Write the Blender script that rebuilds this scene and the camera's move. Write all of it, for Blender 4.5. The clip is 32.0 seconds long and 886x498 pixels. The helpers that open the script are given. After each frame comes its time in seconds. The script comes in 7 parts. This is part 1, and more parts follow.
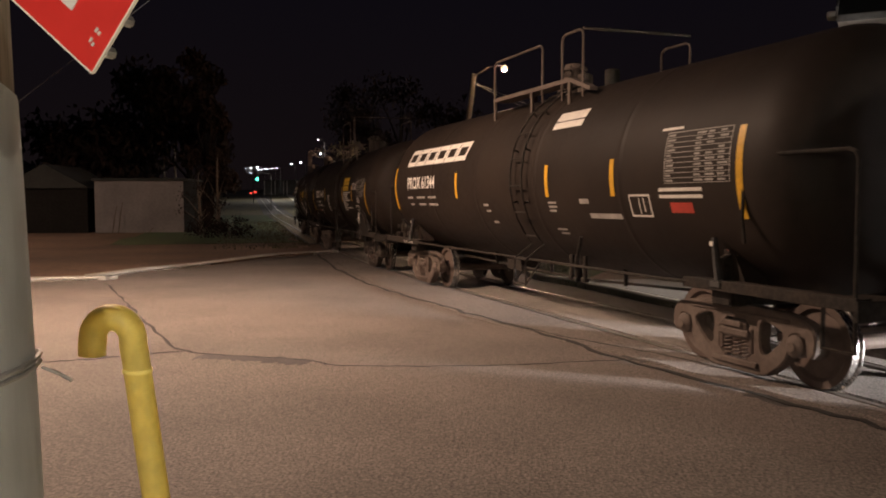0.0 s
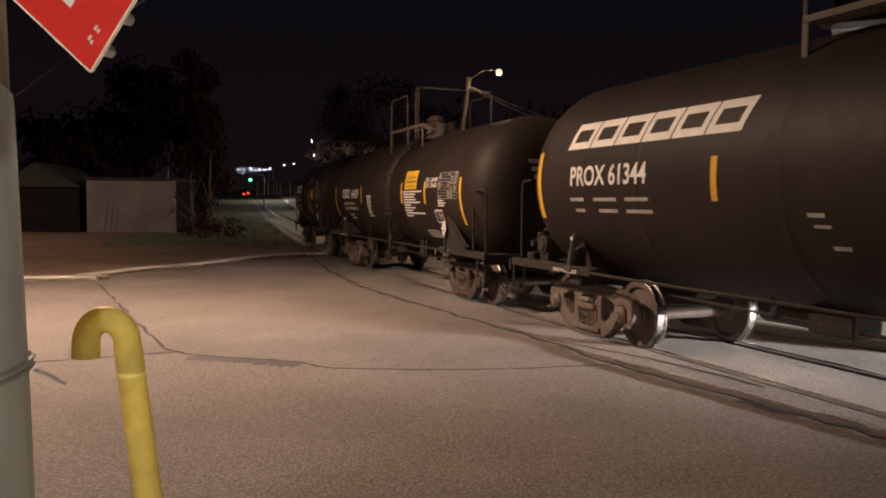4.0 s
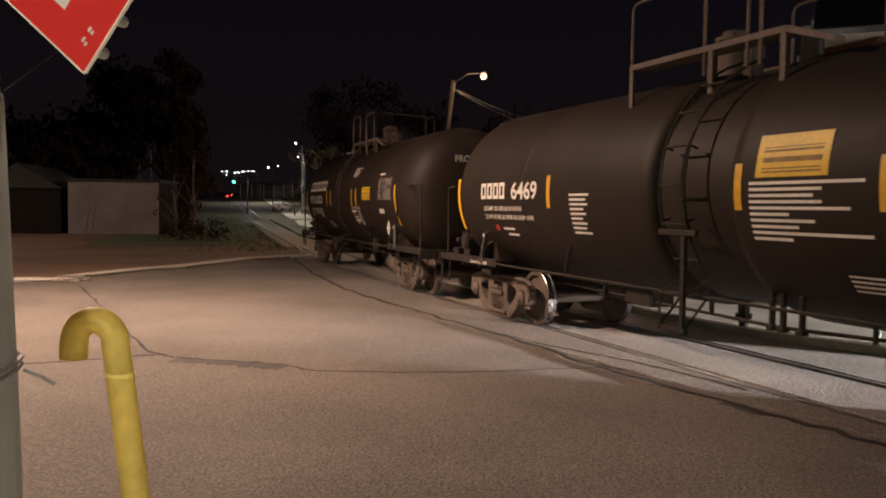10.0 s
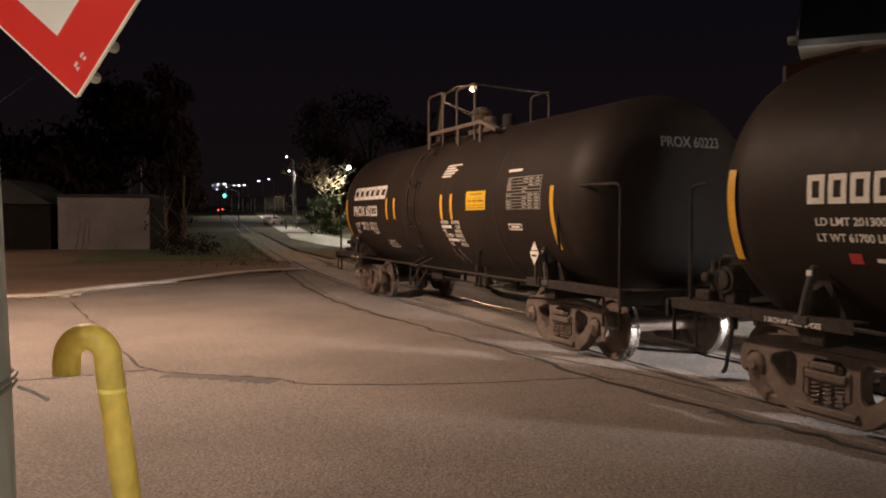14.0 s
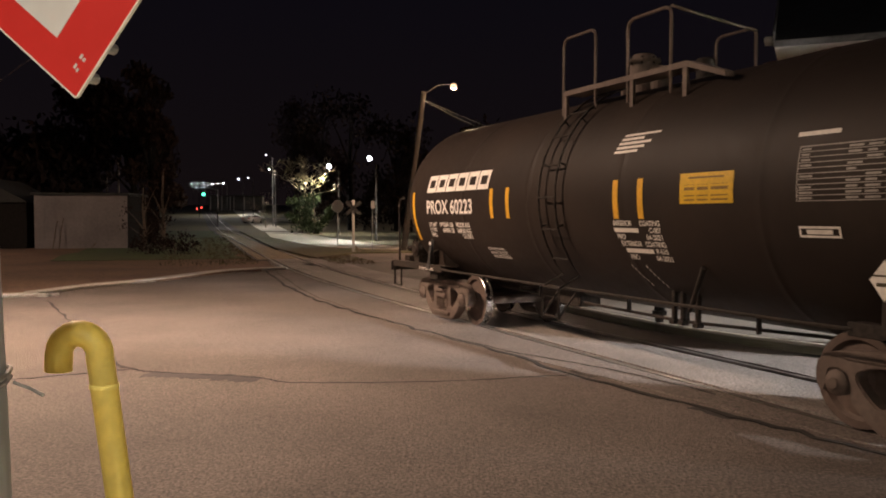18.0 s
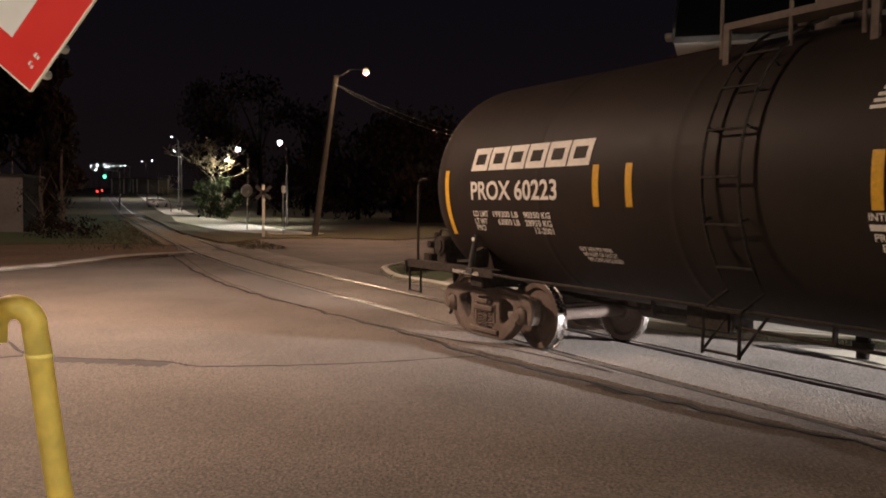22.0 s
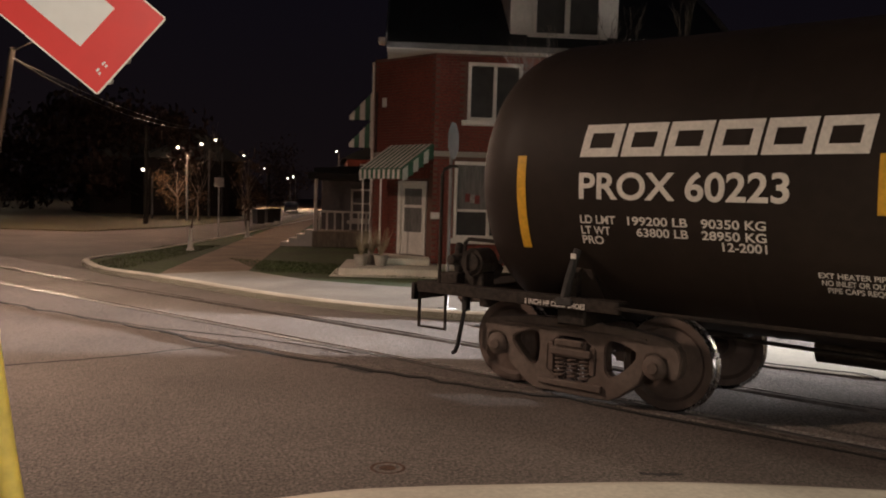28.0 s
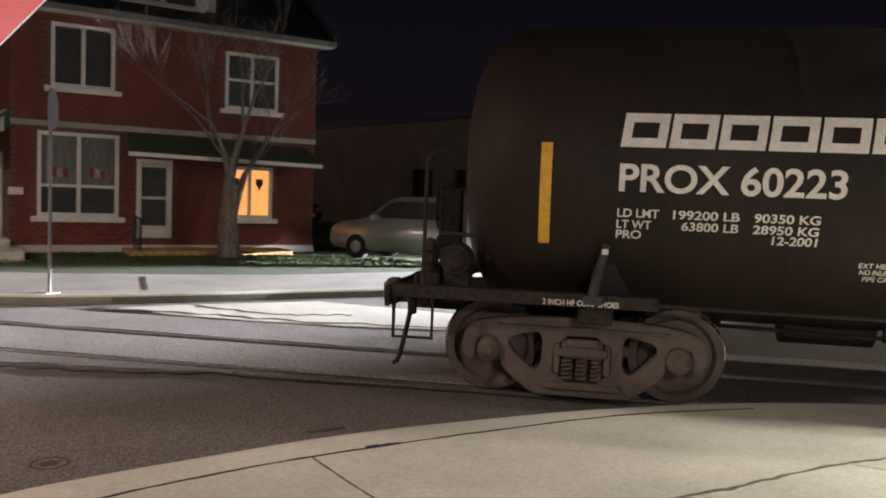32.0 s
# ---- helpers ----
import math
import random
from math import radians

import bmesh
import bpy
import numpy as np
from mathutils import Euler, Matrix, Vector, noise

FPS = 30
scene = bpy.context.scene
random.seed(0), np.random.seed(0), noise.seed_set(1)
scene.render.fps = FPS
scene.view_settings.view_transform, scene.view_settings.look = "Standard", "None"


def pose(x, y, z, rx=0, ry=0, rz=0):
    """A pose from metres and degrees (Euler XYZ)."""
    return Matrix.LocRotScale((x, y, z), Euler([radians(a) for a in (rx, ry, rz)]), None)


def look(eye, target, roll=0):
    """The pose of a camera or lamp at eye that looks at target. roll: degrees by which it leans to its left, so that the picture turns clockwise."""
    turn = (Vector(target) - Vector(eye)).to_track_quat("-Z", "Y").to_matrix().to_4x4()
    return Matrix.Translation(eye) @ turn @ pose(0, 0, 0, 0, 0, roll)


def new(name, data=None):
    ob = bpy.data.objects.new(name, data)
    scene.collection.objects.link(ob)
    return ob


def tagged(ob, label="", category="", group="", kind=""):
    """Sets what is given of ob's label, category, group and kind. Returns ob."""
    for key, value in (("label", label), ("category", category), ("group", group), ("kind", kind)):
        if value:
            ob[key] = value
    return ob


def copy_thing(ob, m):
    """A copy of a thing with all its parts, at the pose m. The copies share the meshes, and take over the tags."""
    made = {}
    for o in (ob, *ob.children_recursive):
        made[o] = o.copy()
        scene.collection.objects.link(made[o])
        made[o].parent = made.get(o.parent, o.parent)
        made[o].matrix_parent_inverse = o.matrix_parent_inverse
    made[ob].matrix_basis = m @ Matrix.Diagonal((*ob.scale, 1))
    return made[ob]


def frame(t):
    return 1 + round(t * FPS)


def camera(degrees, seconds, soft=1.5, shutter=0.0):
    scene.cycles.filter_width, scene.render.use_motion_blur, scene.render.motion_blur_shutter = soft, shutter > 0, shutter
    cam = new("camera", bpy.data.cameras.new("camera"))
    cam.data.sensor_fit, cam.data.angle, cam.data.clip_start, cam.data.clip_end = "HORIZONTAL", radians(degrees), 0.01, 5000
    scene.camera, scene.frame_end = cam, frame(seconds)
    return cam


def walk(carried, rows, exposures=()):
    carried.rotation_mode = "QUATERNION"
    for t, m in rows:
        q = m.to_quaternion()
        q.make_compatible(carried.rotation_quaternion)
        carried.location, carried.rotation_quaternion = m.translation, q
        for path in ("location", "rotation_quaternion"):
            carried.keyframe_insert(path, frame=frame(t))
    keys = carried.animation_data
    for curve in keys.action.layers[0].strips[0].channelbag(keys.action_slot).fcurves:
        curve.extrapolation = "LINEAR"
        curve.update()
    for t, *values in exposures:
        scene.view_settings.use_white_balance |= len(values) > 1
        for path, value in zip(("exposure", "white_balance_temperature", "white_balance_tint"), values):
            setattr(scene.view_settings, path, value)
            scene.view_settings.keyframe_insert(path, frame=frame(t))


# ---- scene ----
# -- camera and its way
cam = camera(57.11, 32.0, 1.9, 0.4)
PATH = [  # seconds, eye, bearing, tilt, roll
    (0.0, 0.220, 0.191, 1.955, -5.811, -3.397, -0.197),
    (0.5, 0.222, 0.191, 1.958, -5.547, -3.330, 0.081),
    (1.0, 0.222, 0.188, 1.957, -5.420, -3.306, 0.028),
    (1.5, 0.216, 0.192, 1.957, -5.366, -3.269, 0.198),
    (2.0, 0.210, 0.198, 1.956, -5.336, -3.227, 0.345),
    (2.5, 0.203, 0.207, 1.958, -5.346, -3.174, 0.527),
    (3.0, 0.206, 0.204, 1.958, -5.368, -3.133, 0.567),
    (3.5, 0.202, 0.209, 1.958, -5.366, -3.157, 0.461),
    (5.5, 0.205, 0.200, 1.955, -5.029, -3.257, 0.479),
    (6.0, 0.203, 0.199, 1.955, -4.921, -3.227, 0.553),
    (6.5, 0.201, 0.199, 1.957, -4.821, -3.194, 0.627),
    (7.0, 0.197, 0.197, 1.955, -4.704, -3.162, 0.663),
    (7.5, 0.198, 0.192, 1.955, -4.657, -3.143, 0.727),
    (8.0, 0.195, 0.196, 1.955, -4.646, -3.141, 0.780),
    (8.5, 0.194, 0.195, 1.955, -4.633, -3.134, 0.810),
    (9.0, 0.193, 0.195, 1.956, -4.553, -3.095, 0.808),
    (9.5, 0.196, 0.188, 1.956, -4.383, -3.035, 0.773),
    (10.0, 0.194, 0.190, 1.956, -4.170, -2.973, 0.665),
    (10.5, 0.195, 0.185, 1.957, -3.991, -2.875, 0.652),
    (11.0, 0.196, 0.181, 1.958, -3.810, -2.820, 0.581),
    (11.5, 0.199, 0.179, 1.957, -3.686, -2.727, 0.558),
    (12.0, 0.200, 0.176, 1.959, -3.619, -2.565, 0.473),
    (12.5, 0.202, 0.173, 1.960, -3.557, -2.390, 0.347),
    (13.0, 0.212, 0.159, 1.961, -3.558, -2.250, 0.173),
    (13.5, 0.211, 0.156, 1.963, -3.563, -2.161, 0.081),
    (14.0, 0.210, 0.151, 1.963, -3.601, -2.149, 0.070),
    (14.5, 0.208, 0.151, 1.962, -3.627, -2.187, 0.025),
    (16.5, 0.210, 0.141, 1.964, -3.242, -2.328, -0.140),
    (17.0, 0.205, 0.135, 1.963, -2.958, -2.278, -0.254),
    (17.5, 0.191, 0.126, 1.963, -2.579, -2.222, -0.142),
    (18.0, 0.195, 0.107, 1.962, -2.213, -2.244, 0.071),
    (18.5, 0.250, 0.087, 1.964, -1.918, -2.435, 0.365),
    (19.0, 0.304, 0.043, 1.954, -1.545, -2.748, 0.662),
    (19.5, 0.279, 0.019, 1.953, -0.988, -3.099, 0.676),
    (20.0, 0.165, -0.019, 1.954, -0.128, -3.281, 0.686),
    (20.5, 0.087, -0.009, 1.958, 1.111, -3.316, 0.533),
    (21.0, 0.114, -0.050, 1.957, 2.325, -3.202, 0.545),
    (21.5, 0.177, -0.105, 1.958, 3.310, -3.130, 0.670),
    (22.0, 0.199, -0.131, 1.958, 4.004, -3.180, 0.635),
    (22.5, 0.175, -0.124, 1.955, 4.688, -3.236, 0.699),
    (23.0, 0.126, -0.119, 1.956, 5.675, -3.309, 0.872),
    (23.5, 0.088, -0.105, 1.956, 7.052, -3.425, 0.959),
    (24.0, 0.067, -0.105, 1.953, 8.669, -3.467, 1.167),
    (24.5, 0.026, -0.121, 1.955, 10.413, -3.553, 1.167),
    (25.0, -0.015, -0.142, 1.954, 12.143, -3.656, 1.177),
    (25.5, -0.020, -0.213, 1.945, 13.850, -3.798, 1.190),
    (27.5, -0.415, -0.407, 1.970, 22.784, -3.672, 1.636),
    (28.0, -0.505, -0.483, 1.945, 25.305, -3.265, 1.724),
    (28.5, -0.580, -0.490, 1.960, 28.133, -2.913, 1.488),
    (29.0, -0.703, -0.458, 1.961, 32.001, -2.723, 1.280),
    (29.5, -0.792, -0.403, 1.952, 36.110, -2.870, 1.174),
    (30.0, -0.842, -0.425, 1.953, 40.731, -3.159, 1.534),
    (30.5, -0.937, -0.443, 1.936, 43.858, -3.495, 1.601),
    (31.0, -1.039, -0.455, 1.946, 46.630, -3.798, 1.881),
    (31.5, -1.141, -0.422, 1.938, 50.261, -3.928, 2.090),
    (32.0, -1.211, -0.332, 1.941, 54.397, -3.939, 2.281),
]


def stand(row):
    t, x, y, z, bearing, tilt, roll = row
    return t, pose(x, y, z, 90 + tilt, 0, -bearing) @ pose(0, 0, 0, 0, 0, roll)


walk(cam, [stand(row) for row in PATH],
     exposures=[(0.0, 0.0, 6500, 10), (25.0, 0.0, 6450, 10), (27.5, 0.0, 6250, 10), (30.0, 0.1, 6200, 10), (31.0, 0.14, 6000, 10), (32.0, 0.3, 5600, 9)])

# -- night sky and lamps
world = bpy.data.worlds.new("night")
scene.world = world
world.use_nodes = True
wn = world.node_tree
sky_bg = wn.nodes["Background"]
wtc = wn.nodes.new("ShaderNodeTexCoord")
wsep = wn.nodes.new("ShaderNodeSeparateXYZ")
wramp = wn.nodes.new("ShaderNodeValToRGB")
wramp.color_ramp.elements[0].position, wramp.color_ramp.elements[0].color = 0.0, (0.0052, 0.0034, 0.0036, 1)
wramp.color_ramp.elements[1].position, wramp.color_ramp.elements[1].color = 0.45, (0.0016, 0.0018, 0.0043, 1)
wn.links.new(wtc.outputs["Generated"], wsep.inputs[0])
wn.links.new(wsep.outputs["Z"], wramp.inputs[0])
wn.links.new(wramp.outputs[0], sky_bg.inputs["Color"])
sky_bg.inputs["Strength"].default_value = 1.2


def lamp(name, kind, where, power, colour, size=0.3, target=None, angle=150, blend=0.6):
    data = bpy.data.lights.new(name, kind)
    data.energy, data.color = power, colour
    if kind != "AREA":
        data.shadow_soft_size = size
    ob = new(name, data)
    ob.matrix_world = look(where, target) if target else Matrix.Translation(where)
    if kind == "SPOT":
        data.spot_size, data.spot_blend = radians(angle), blend
    return ob


WARM, SODIUM, COOL = (1.0, 0.64, 0.42), (1.0, 0.55, 0.25), (0.92, 0.97, 1.0)
# unseen street lamp placed high over the near side of the crossing
lamp("street_light_crossing", "SPOT", (-8.0, 12.2, 8.7), 11300, (1.0, 0.69, 0.5), 0.3, (-7.6, 12.2, 0), 164, 1.0)
# another unseen one down the road, before the sheds
lamp("street_light_west", "SPOT", (-31.0, 31.0, 8.5), 4300, (1.0, 0.7, 0.52), 0.3, (-30.0, 32.0, 0), 166, 0.5)
# unseen small lamp added behind the camera, and two more along the near sidewalk
lamp("unseen_light_behind", "POINT", (-0.7, -3.0, 3.5), 500, (1.0, 0.84, 0.68), 0.2)
lamp("walk_light_near", "SPOT", (8.5, -3.5, 4.5), 2300, (1.0, 0.88, 0.66), 0.15, (8.3, -3.3, 0), 140, 0.8)
lamp("street_light_near", "SPOT", (15.0, -11.0, 8.2), 5000, (1.0, 0.84, 0.64), 0.3, (13.5, -9.5, 0), 166, 0.6)
# low beams of a van waiting beyond the track, which pass under the train
VAN, VAN_TURN = (35.5, -2.2), 156.3
for side in (-0.66, 0.66):
    a = radians(VAN_TURN)
    aim = radians(VAN_TURN - 5)
    eye = (VAN[0] + 2.5 * math.cos(a) - side * math.sin(a), VAN[1] + 2.5 * math.sin(a) + side * math.cos(a), 1.3)
    lamp("headlight_beam", "SPOT", eye, 290000, (1.0, 0.93, 0.9), 0.01, (eye[0] + 20 * math.cos(aim), eye[1] + 20 * math.sin(aim), 0.3), 30, 0.75)
# the warm lamp on the leaning pole
lamp("street_light_pole", "POINT", (-0.88, 41.82, 8.38), 3200, (1.0, 0.64, 0.42), 0.05)
lamp("street_light_walk", "SPOT", (-7.93, 62.96, 6.1), 3600, (0.98, 0.97, 0.92), 0.2, (-11.0, 62.4, 0), 140, 0.8)
lamp("street_light_walk", "SPOT", (-16.0, 89.6, 7.1), 5500, (1.0, 0.93, 0.72), 0.2, (-17.2, 89.6, 0), 155, 0.6)
lamp("street_light_side", "POINT", (7.2, 60.4, 4.85), 1100, WARM, 0.1)
lamp("street_light_far", "POINT", (-31.7, 125.3, 8.9), 3200, (1.0, 0.9, 0.82), 0.2)
lamp("street_light_far", "POINT", (-62.0, 205.0, 10.5), 6000, (1.0, 0.93, 0.84), 0.2)
lamp("street_light_side", "POINT", (36.5, 141.0, 6.5), 24000, WARM, 0.2)

# -- materials


def mat(name, colour, rough=0.6, metal=0.0, fine=0.25, coarse=0.25, scale=12.0, broad=1.2, bump=0.3, tint=None, spec=0.5, island=False, stretch=(1, 1, 1), bump_scale=None, deep=0.01, speck=0):
    """A surface with grain at two scales, a second tint, and fine relief."""
    m = bpy.data.materials.new(name)
    m.use_nodes = True
    nt = m.node_tree
    b = nt.nodes["Principled BSDF"]
    tc = nt.nodes.new("ShaderNodeTexCoord")
    mp = nt.nodes.new("ShaderNodeMapping")
    mp.inputs["Scale"].default_value = stretch
    nt.links.new(tc.outputs["Object"], mp.inputs[0])
    n1 = nt.nodes.new("ShaderNodeTexNoise")
    n1.inputs["Scale"].default_value, n1.inputs["Detail"].default_value = scale, 6
    n2 = nt.nodes.new("ShaderNodeTexNoise")
    n2.inputs["Scale"].default_value, n2.inputs["Detail"].default_value = broad, 4
    nt.links.new(mp.outputs[0], n1.inputs["Vector"])
    nt.links.new(mp.outputs[0], n2.inputs["Vector"])
    mix = nt.nodes.new("ShaderNodeMix")
    mix.data_type = "RGBA"
    other = tint or tuple(c * (1 - coarse) for c in colour)
    mix.inputs["A"].default_value, mix.inputs["B"].default_value = (*colour, 1), (*other, 1)
    r2 = nt.nodes.new("ShaderNodeMapRange")
    r2.inputs["From Min"].default_value, r2.inputs["From Max"].default_value = 0.35, 0.65
    nt.links.new(n2.outputs["Fac"], r2.inputs[0])
    nt.links.new(r2.outputs[0], mix.inputs["Factor"])
    r1 = nt.nodes.new("ShaderNodeMapRange")
    r1.inputs["From Min"].default_value, r1.inputs["From Max"].default_value = 0.36, 0.64
    r1.inputs["To Min"].default_value, r1.inputs["To Max"].default_value = 1 - fine, 1 + fine
    nt.links.new(n1.outputs["Fac"], r1.inputs[0])
    hsv = nt.nodes.new("ShaderNodeHueSaturation")
    nt.links.new(mix.outputs["Result"], hsv.inputs["Color"])
    if island:
        oi = nt.nodes.new("ShaderNodeObjectInfo")
        ri = nt.nodes.new("ShaderNodeMapRange")
        ri.inputs["To Min"].default_value, ri.inputs["To Max"].default_value = 0.75, 1.25
        nt.links.new(oi.outputs["Random"], ri.inputs[0])
        mul = nt.nodes.new("ShaderNodeMath")
        mul.operation = "MULTIPLY"
        nt.links.new(r1.outputs[0], mul.inputs[0])
        nt.links.new(ri.outputs[0], mul.inputs[1])
        nt.links.new(mul.outputs[0], hsv.inputs["Value"])
    else:
        nt.links.new(r1.outputs[0], hsv.inputs["Value"])
    if speck:
        # pale and dark stones of the aggregate
        vo = nt.nodes.new("ShaderNodeTexVoronoi")
        vo.inputs["Scale"].default_value = speck
        nt.links.new(mp.outputs[0], vo.inputs["Vector"])
        vs = nt.nodes.new("ShaderNodeSeparateColor")
        nt.links.new(vo.outputs["Color"], vs.inputs[0])
        vr = nt.nodes.new("ShaderNodeMapRange")
        vr.inputs["To Min"].default_value, vr.inputs["To Max"].default_value = 0.68, 1.32
        nt.links.new(vs.outputs[0], vr.inputs[0])
        vm = nt.nodes.new("ShaderNodeMath")
        vm.operation = "MULTIPLY"
        nt.links.new(r1.outputs[0], vm.inputs[0])
        nt.links.new(vr.outputs[0], vm.inputs[1])
        nt.links.new(vm.outputs[0], hsv.inputs["Value"])
    nt.links.new(hsv.outputs[0], b.inputs["Base Color"])
    rr = nt.nodes.new("ShaderNodeMapRange")
    rr.inputs["To Min"].default_value, rr.inputs["To Max"].default_value = max(0.03, rough - 0.12), min(1.0, rough + 0.12)
    nt.links.new(n1.outputs["Fac"], rr.inputs[0])
    nt.links.new(rr.outputs[0], b.inputs["Roughness"])
    b.inputs["Metallic"].default_value = metal
    b.inputs["Specular IOR Level"].default_value = spec
    if bump:
        bp = nt.nodes.new("ShaderNodeBump")
        bp.inputs["Strength"].default_value, bp.inputs["Distance"].default_value = bump, deep
        if bump_scale:
            n3 = nt.nodes.new("ShaderNodeTexNoise")
            n3.inputs["Scale"].default_value, n3.inputs["Detail"].default_value = bump_scale, 3
            nt.links.new(mp.outputs[0], n3.inputs["Vector"])
            nt.links.new(n3.outputs["Fac"], bp.inputs["Height"])
        else:
            nt.links.new(n1.outputs["Fac"], bp.inputs["Height"])
        nt.links.new(bp.outputs[0], b.inputs["Normal"])
    return m


def glow(name, colour, strength):
    m = bpy.data.materials.new(name)
    m.use_nodes = True
    b = m.node_tree.nodes["Principled BSDF"]
    b.inputs["Base Color"].default_value = (*colour, 1)
    b.inputs["Emission Color"].default_value = (*colour, 1)
    b.inputs["Emission Strength"].default_value = strength
    return m


ASPHALT = mat("asphalt", (0.165, 0.139, 0.122), 0.8, fine=0.38, coarse=0.34, scale=38, broad=0.35, bump=1.0, bump_scale=38, deep=0.025, speck=48)
ASPHALT_OLD = mat("worn asphalt", (0.26, 0.23, 0.21), 0.75, fine=0.4, coarse=0.3, scale=36, broad=0.5, bump=1.0, bump_scale=34, deep=0.02, speck=52)
ASPHALT_DARK = mat("tar patch", (0.045, 0.042, 0.04), 0.7, fine=0.3, scale=40, broad=2, bump=0.5)
CRACK = mat("crack", (0.02, 0.018, 0.016), 0.9, bump=0)
FLAG_RED = mat("dull red paper", (0.22, 0.045, 0.035), 0.7, bump=0)
FLAG_WHITE = mat("dull white paper", (0.35, 0.33, 0.3), 0.7, bump=0)
WALK_CRACK = mat("sandy crack", (0.17, 0.15, 0.115), 0.9, fine=0.3, coarse=0.3, scale=40, broad=5, bump=0.3)
CONCRETE = mat("concrete", (0.4, 0.37, 0.32), 0.85, fine=0.12, coarse=0.25, scale=25, broad=0.8, bump=0.4)
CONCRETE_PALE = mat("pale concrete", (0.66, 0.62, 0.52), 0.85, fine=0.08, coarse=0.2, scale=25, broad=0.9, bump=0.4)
DIRT = mat("dirt", (0.16, 0.092, 0.055), 0.95, fine=0.4, coarse=0.35, scale=14, broad=0.25, bump=0.8)
GRASS = mat("grass", (0.062, 0.092, 0.026), 0.9, fine=0.5, coarse=0.3, scale=30, broad=0.7, bump=1.0, tint=(0.05, 0.06, 0.022))
BALLAST = mat("ballast", (0.1, 0.09, 0.085), 0.9, fine=0.6, scale=22, broad=1, bump=1.0)
RAIL_TOP = mat("polished rail", (0.46, 0.43, 0.4), 0.42, 1.0, fine=0.15, scale=8, bump=0.05, stretch=(1, 1, 1))
RAIL_SIDE = mat("rusty rail", (0.1, 0.055, 0.035), 0.8, 0.3, fine=0.4, scale=30, bump=0.4)
TANK = mat("black tank paint", (0.0205, 0.0148, 0.0122), 0.58, 0.0, fine=0.1, coarse=0.3, scale=9, broad=0.8, bump=0.06, tint=(0.029, 0.0205, 0.016), spec=0.2)
DRY_GRASS = mat("dry winter grass", (0.105, 0.1, 0.045), 0.9, fine=0.5, coarse=0.4, scale=20, broad=0.5, bump=1.0, tint=(0.1, 0.075, 0.045))
STEEL = mat("grimy black steel", (0.024, 0.021, 0.019), 0.7, 0.0, fine=0.4, scale=20, broad=2, bump=0.3, tint=(0.038, 0.029, 0.023), spec=0.25)
TRUCK = mat("dusty cast steel", (0.145, 0.112, 0.094), 0.75, 0.0, fine=0.14, scale=18, broad=2.5, bump=0.2, tint=(0.1, 0.073, 0.06))
# darker copy of the cast steel, with one truck's shade put into its colour
TRUCK_SHADED = mat("shaded dusty cast steel", (0.07, 0.053, 0.044), 0.7, 0.0, fine=0.2, scale=18, broad=2.5, bump=0.2, tint=(0.05, 0.037, 0.03))
WHEEL = mat("rusty wheel steel", (0.15, 0.11, 0.092), 0.6, 0.2, fine=0.12, coarse=0.3, scale=14, broad=3, bump=0.12)
TREAD = mat("bright wheel tread", (0.5, 0.48, 0.46), 0.25, 1.0, fine=0.1, scale=30, bump=0.05)
WHITE_MARK = mat("white lettering paint", (0.78, 0.74, 0.68), 0.6, fine=0.08, coarse=0.12, scale=30, broad=4, bump=0)
YELLOW_MARK = mat("yellow reflective tape", (0.75, 0.42, 0.03), 0.45, fine=0.1, coarse=0.15, scale=30, broad=6, bump=0)
YELLOW_SIGN = mat("yellow placard", (0.8, 0.5, 0.02), 0.5, fine=0.08, scale=20, bump=0)
RED_MARK = mat("red mark", (0.55, 0.06, 0.04), 0.5, fine=0.1, scale=20, bump=0)
PIPE_YELLOW = mat("yellow pipe paint", (0.96, 0.83, 0.24), 0.42, fine=0.06, coarse=0.12, scale=30, broad=6, bump=0.1)
SIGN_RED = mat("red sign sheeting", (0.58, 0.03, 0.025), 0.45, fine=0.05, coarse=0.1, scale=20, broad=5, bump=0.03)
SIGN_WHITE = mat("white sign sheeting", (0.62, 0.62, 0.61), 0.45, fine=0.04, coarse=0.06, scale=20, broad=5, bump=0.03)
GALV = mat("galvanised steel", (0.5, 0.5, 0.49), 0.45, 0.7, fine=0.15, scale=25, broad=4, bump=0.1)
POLE_WOOD = mat("weathered pole wood", (0.3, 0.25, 0.19), 0.85, fine=0.3, coarse=0.3, scale=10, broad=2, bump=0.5, stretch=(4, 4, 0.35))
POLE_LIT = mat("pale grey of the lit pole", (0.7, 0.72, 0.72), 0.55, fine=0.08, coarse=0.15, scale=8, broad=1.5, bump=0.1, stretch=(3, 3, 0.5))
BARK_PALE = mat("grey bark", (0.22, 0.185, 0.15), 0.95, fine=0.35, scale=14, broad=2, bump=0.8, stretch=(3, 3, 0.6))
BARK = mat("bark", (0.12, 0.09, 0.07), 0.95, fine=0.4, scale=14, broad=2, bump=1.0, stretch=(3, 3, 0.6))
LEAF = mat("leaves", (0.035, 0.05, 0.016), 0.8, fine=0.5, scale=6, broad=1.5, bump=0)
# leaf colour darkened to hold the night darkness of unlit crowns
LEAF_UNLIT = mat("unlit night leaves", (0.03, 0.02, 0.017), 0.95, spec=0.1, fine=0.5, scale=6, broad=1.5, bump=0)
LEAF_BROWN = mat("brown dry leaves", (0.07, 0.043, 0.025), 0.9, spec=0.2, fine=0.5, scale=6, broad=1.5, bump=0)
TWIG = mat("pale twigs", (0.35, 0.3, 0.2), 0.9, fine=0.3, scale=8, broad=1.5, bump=0)
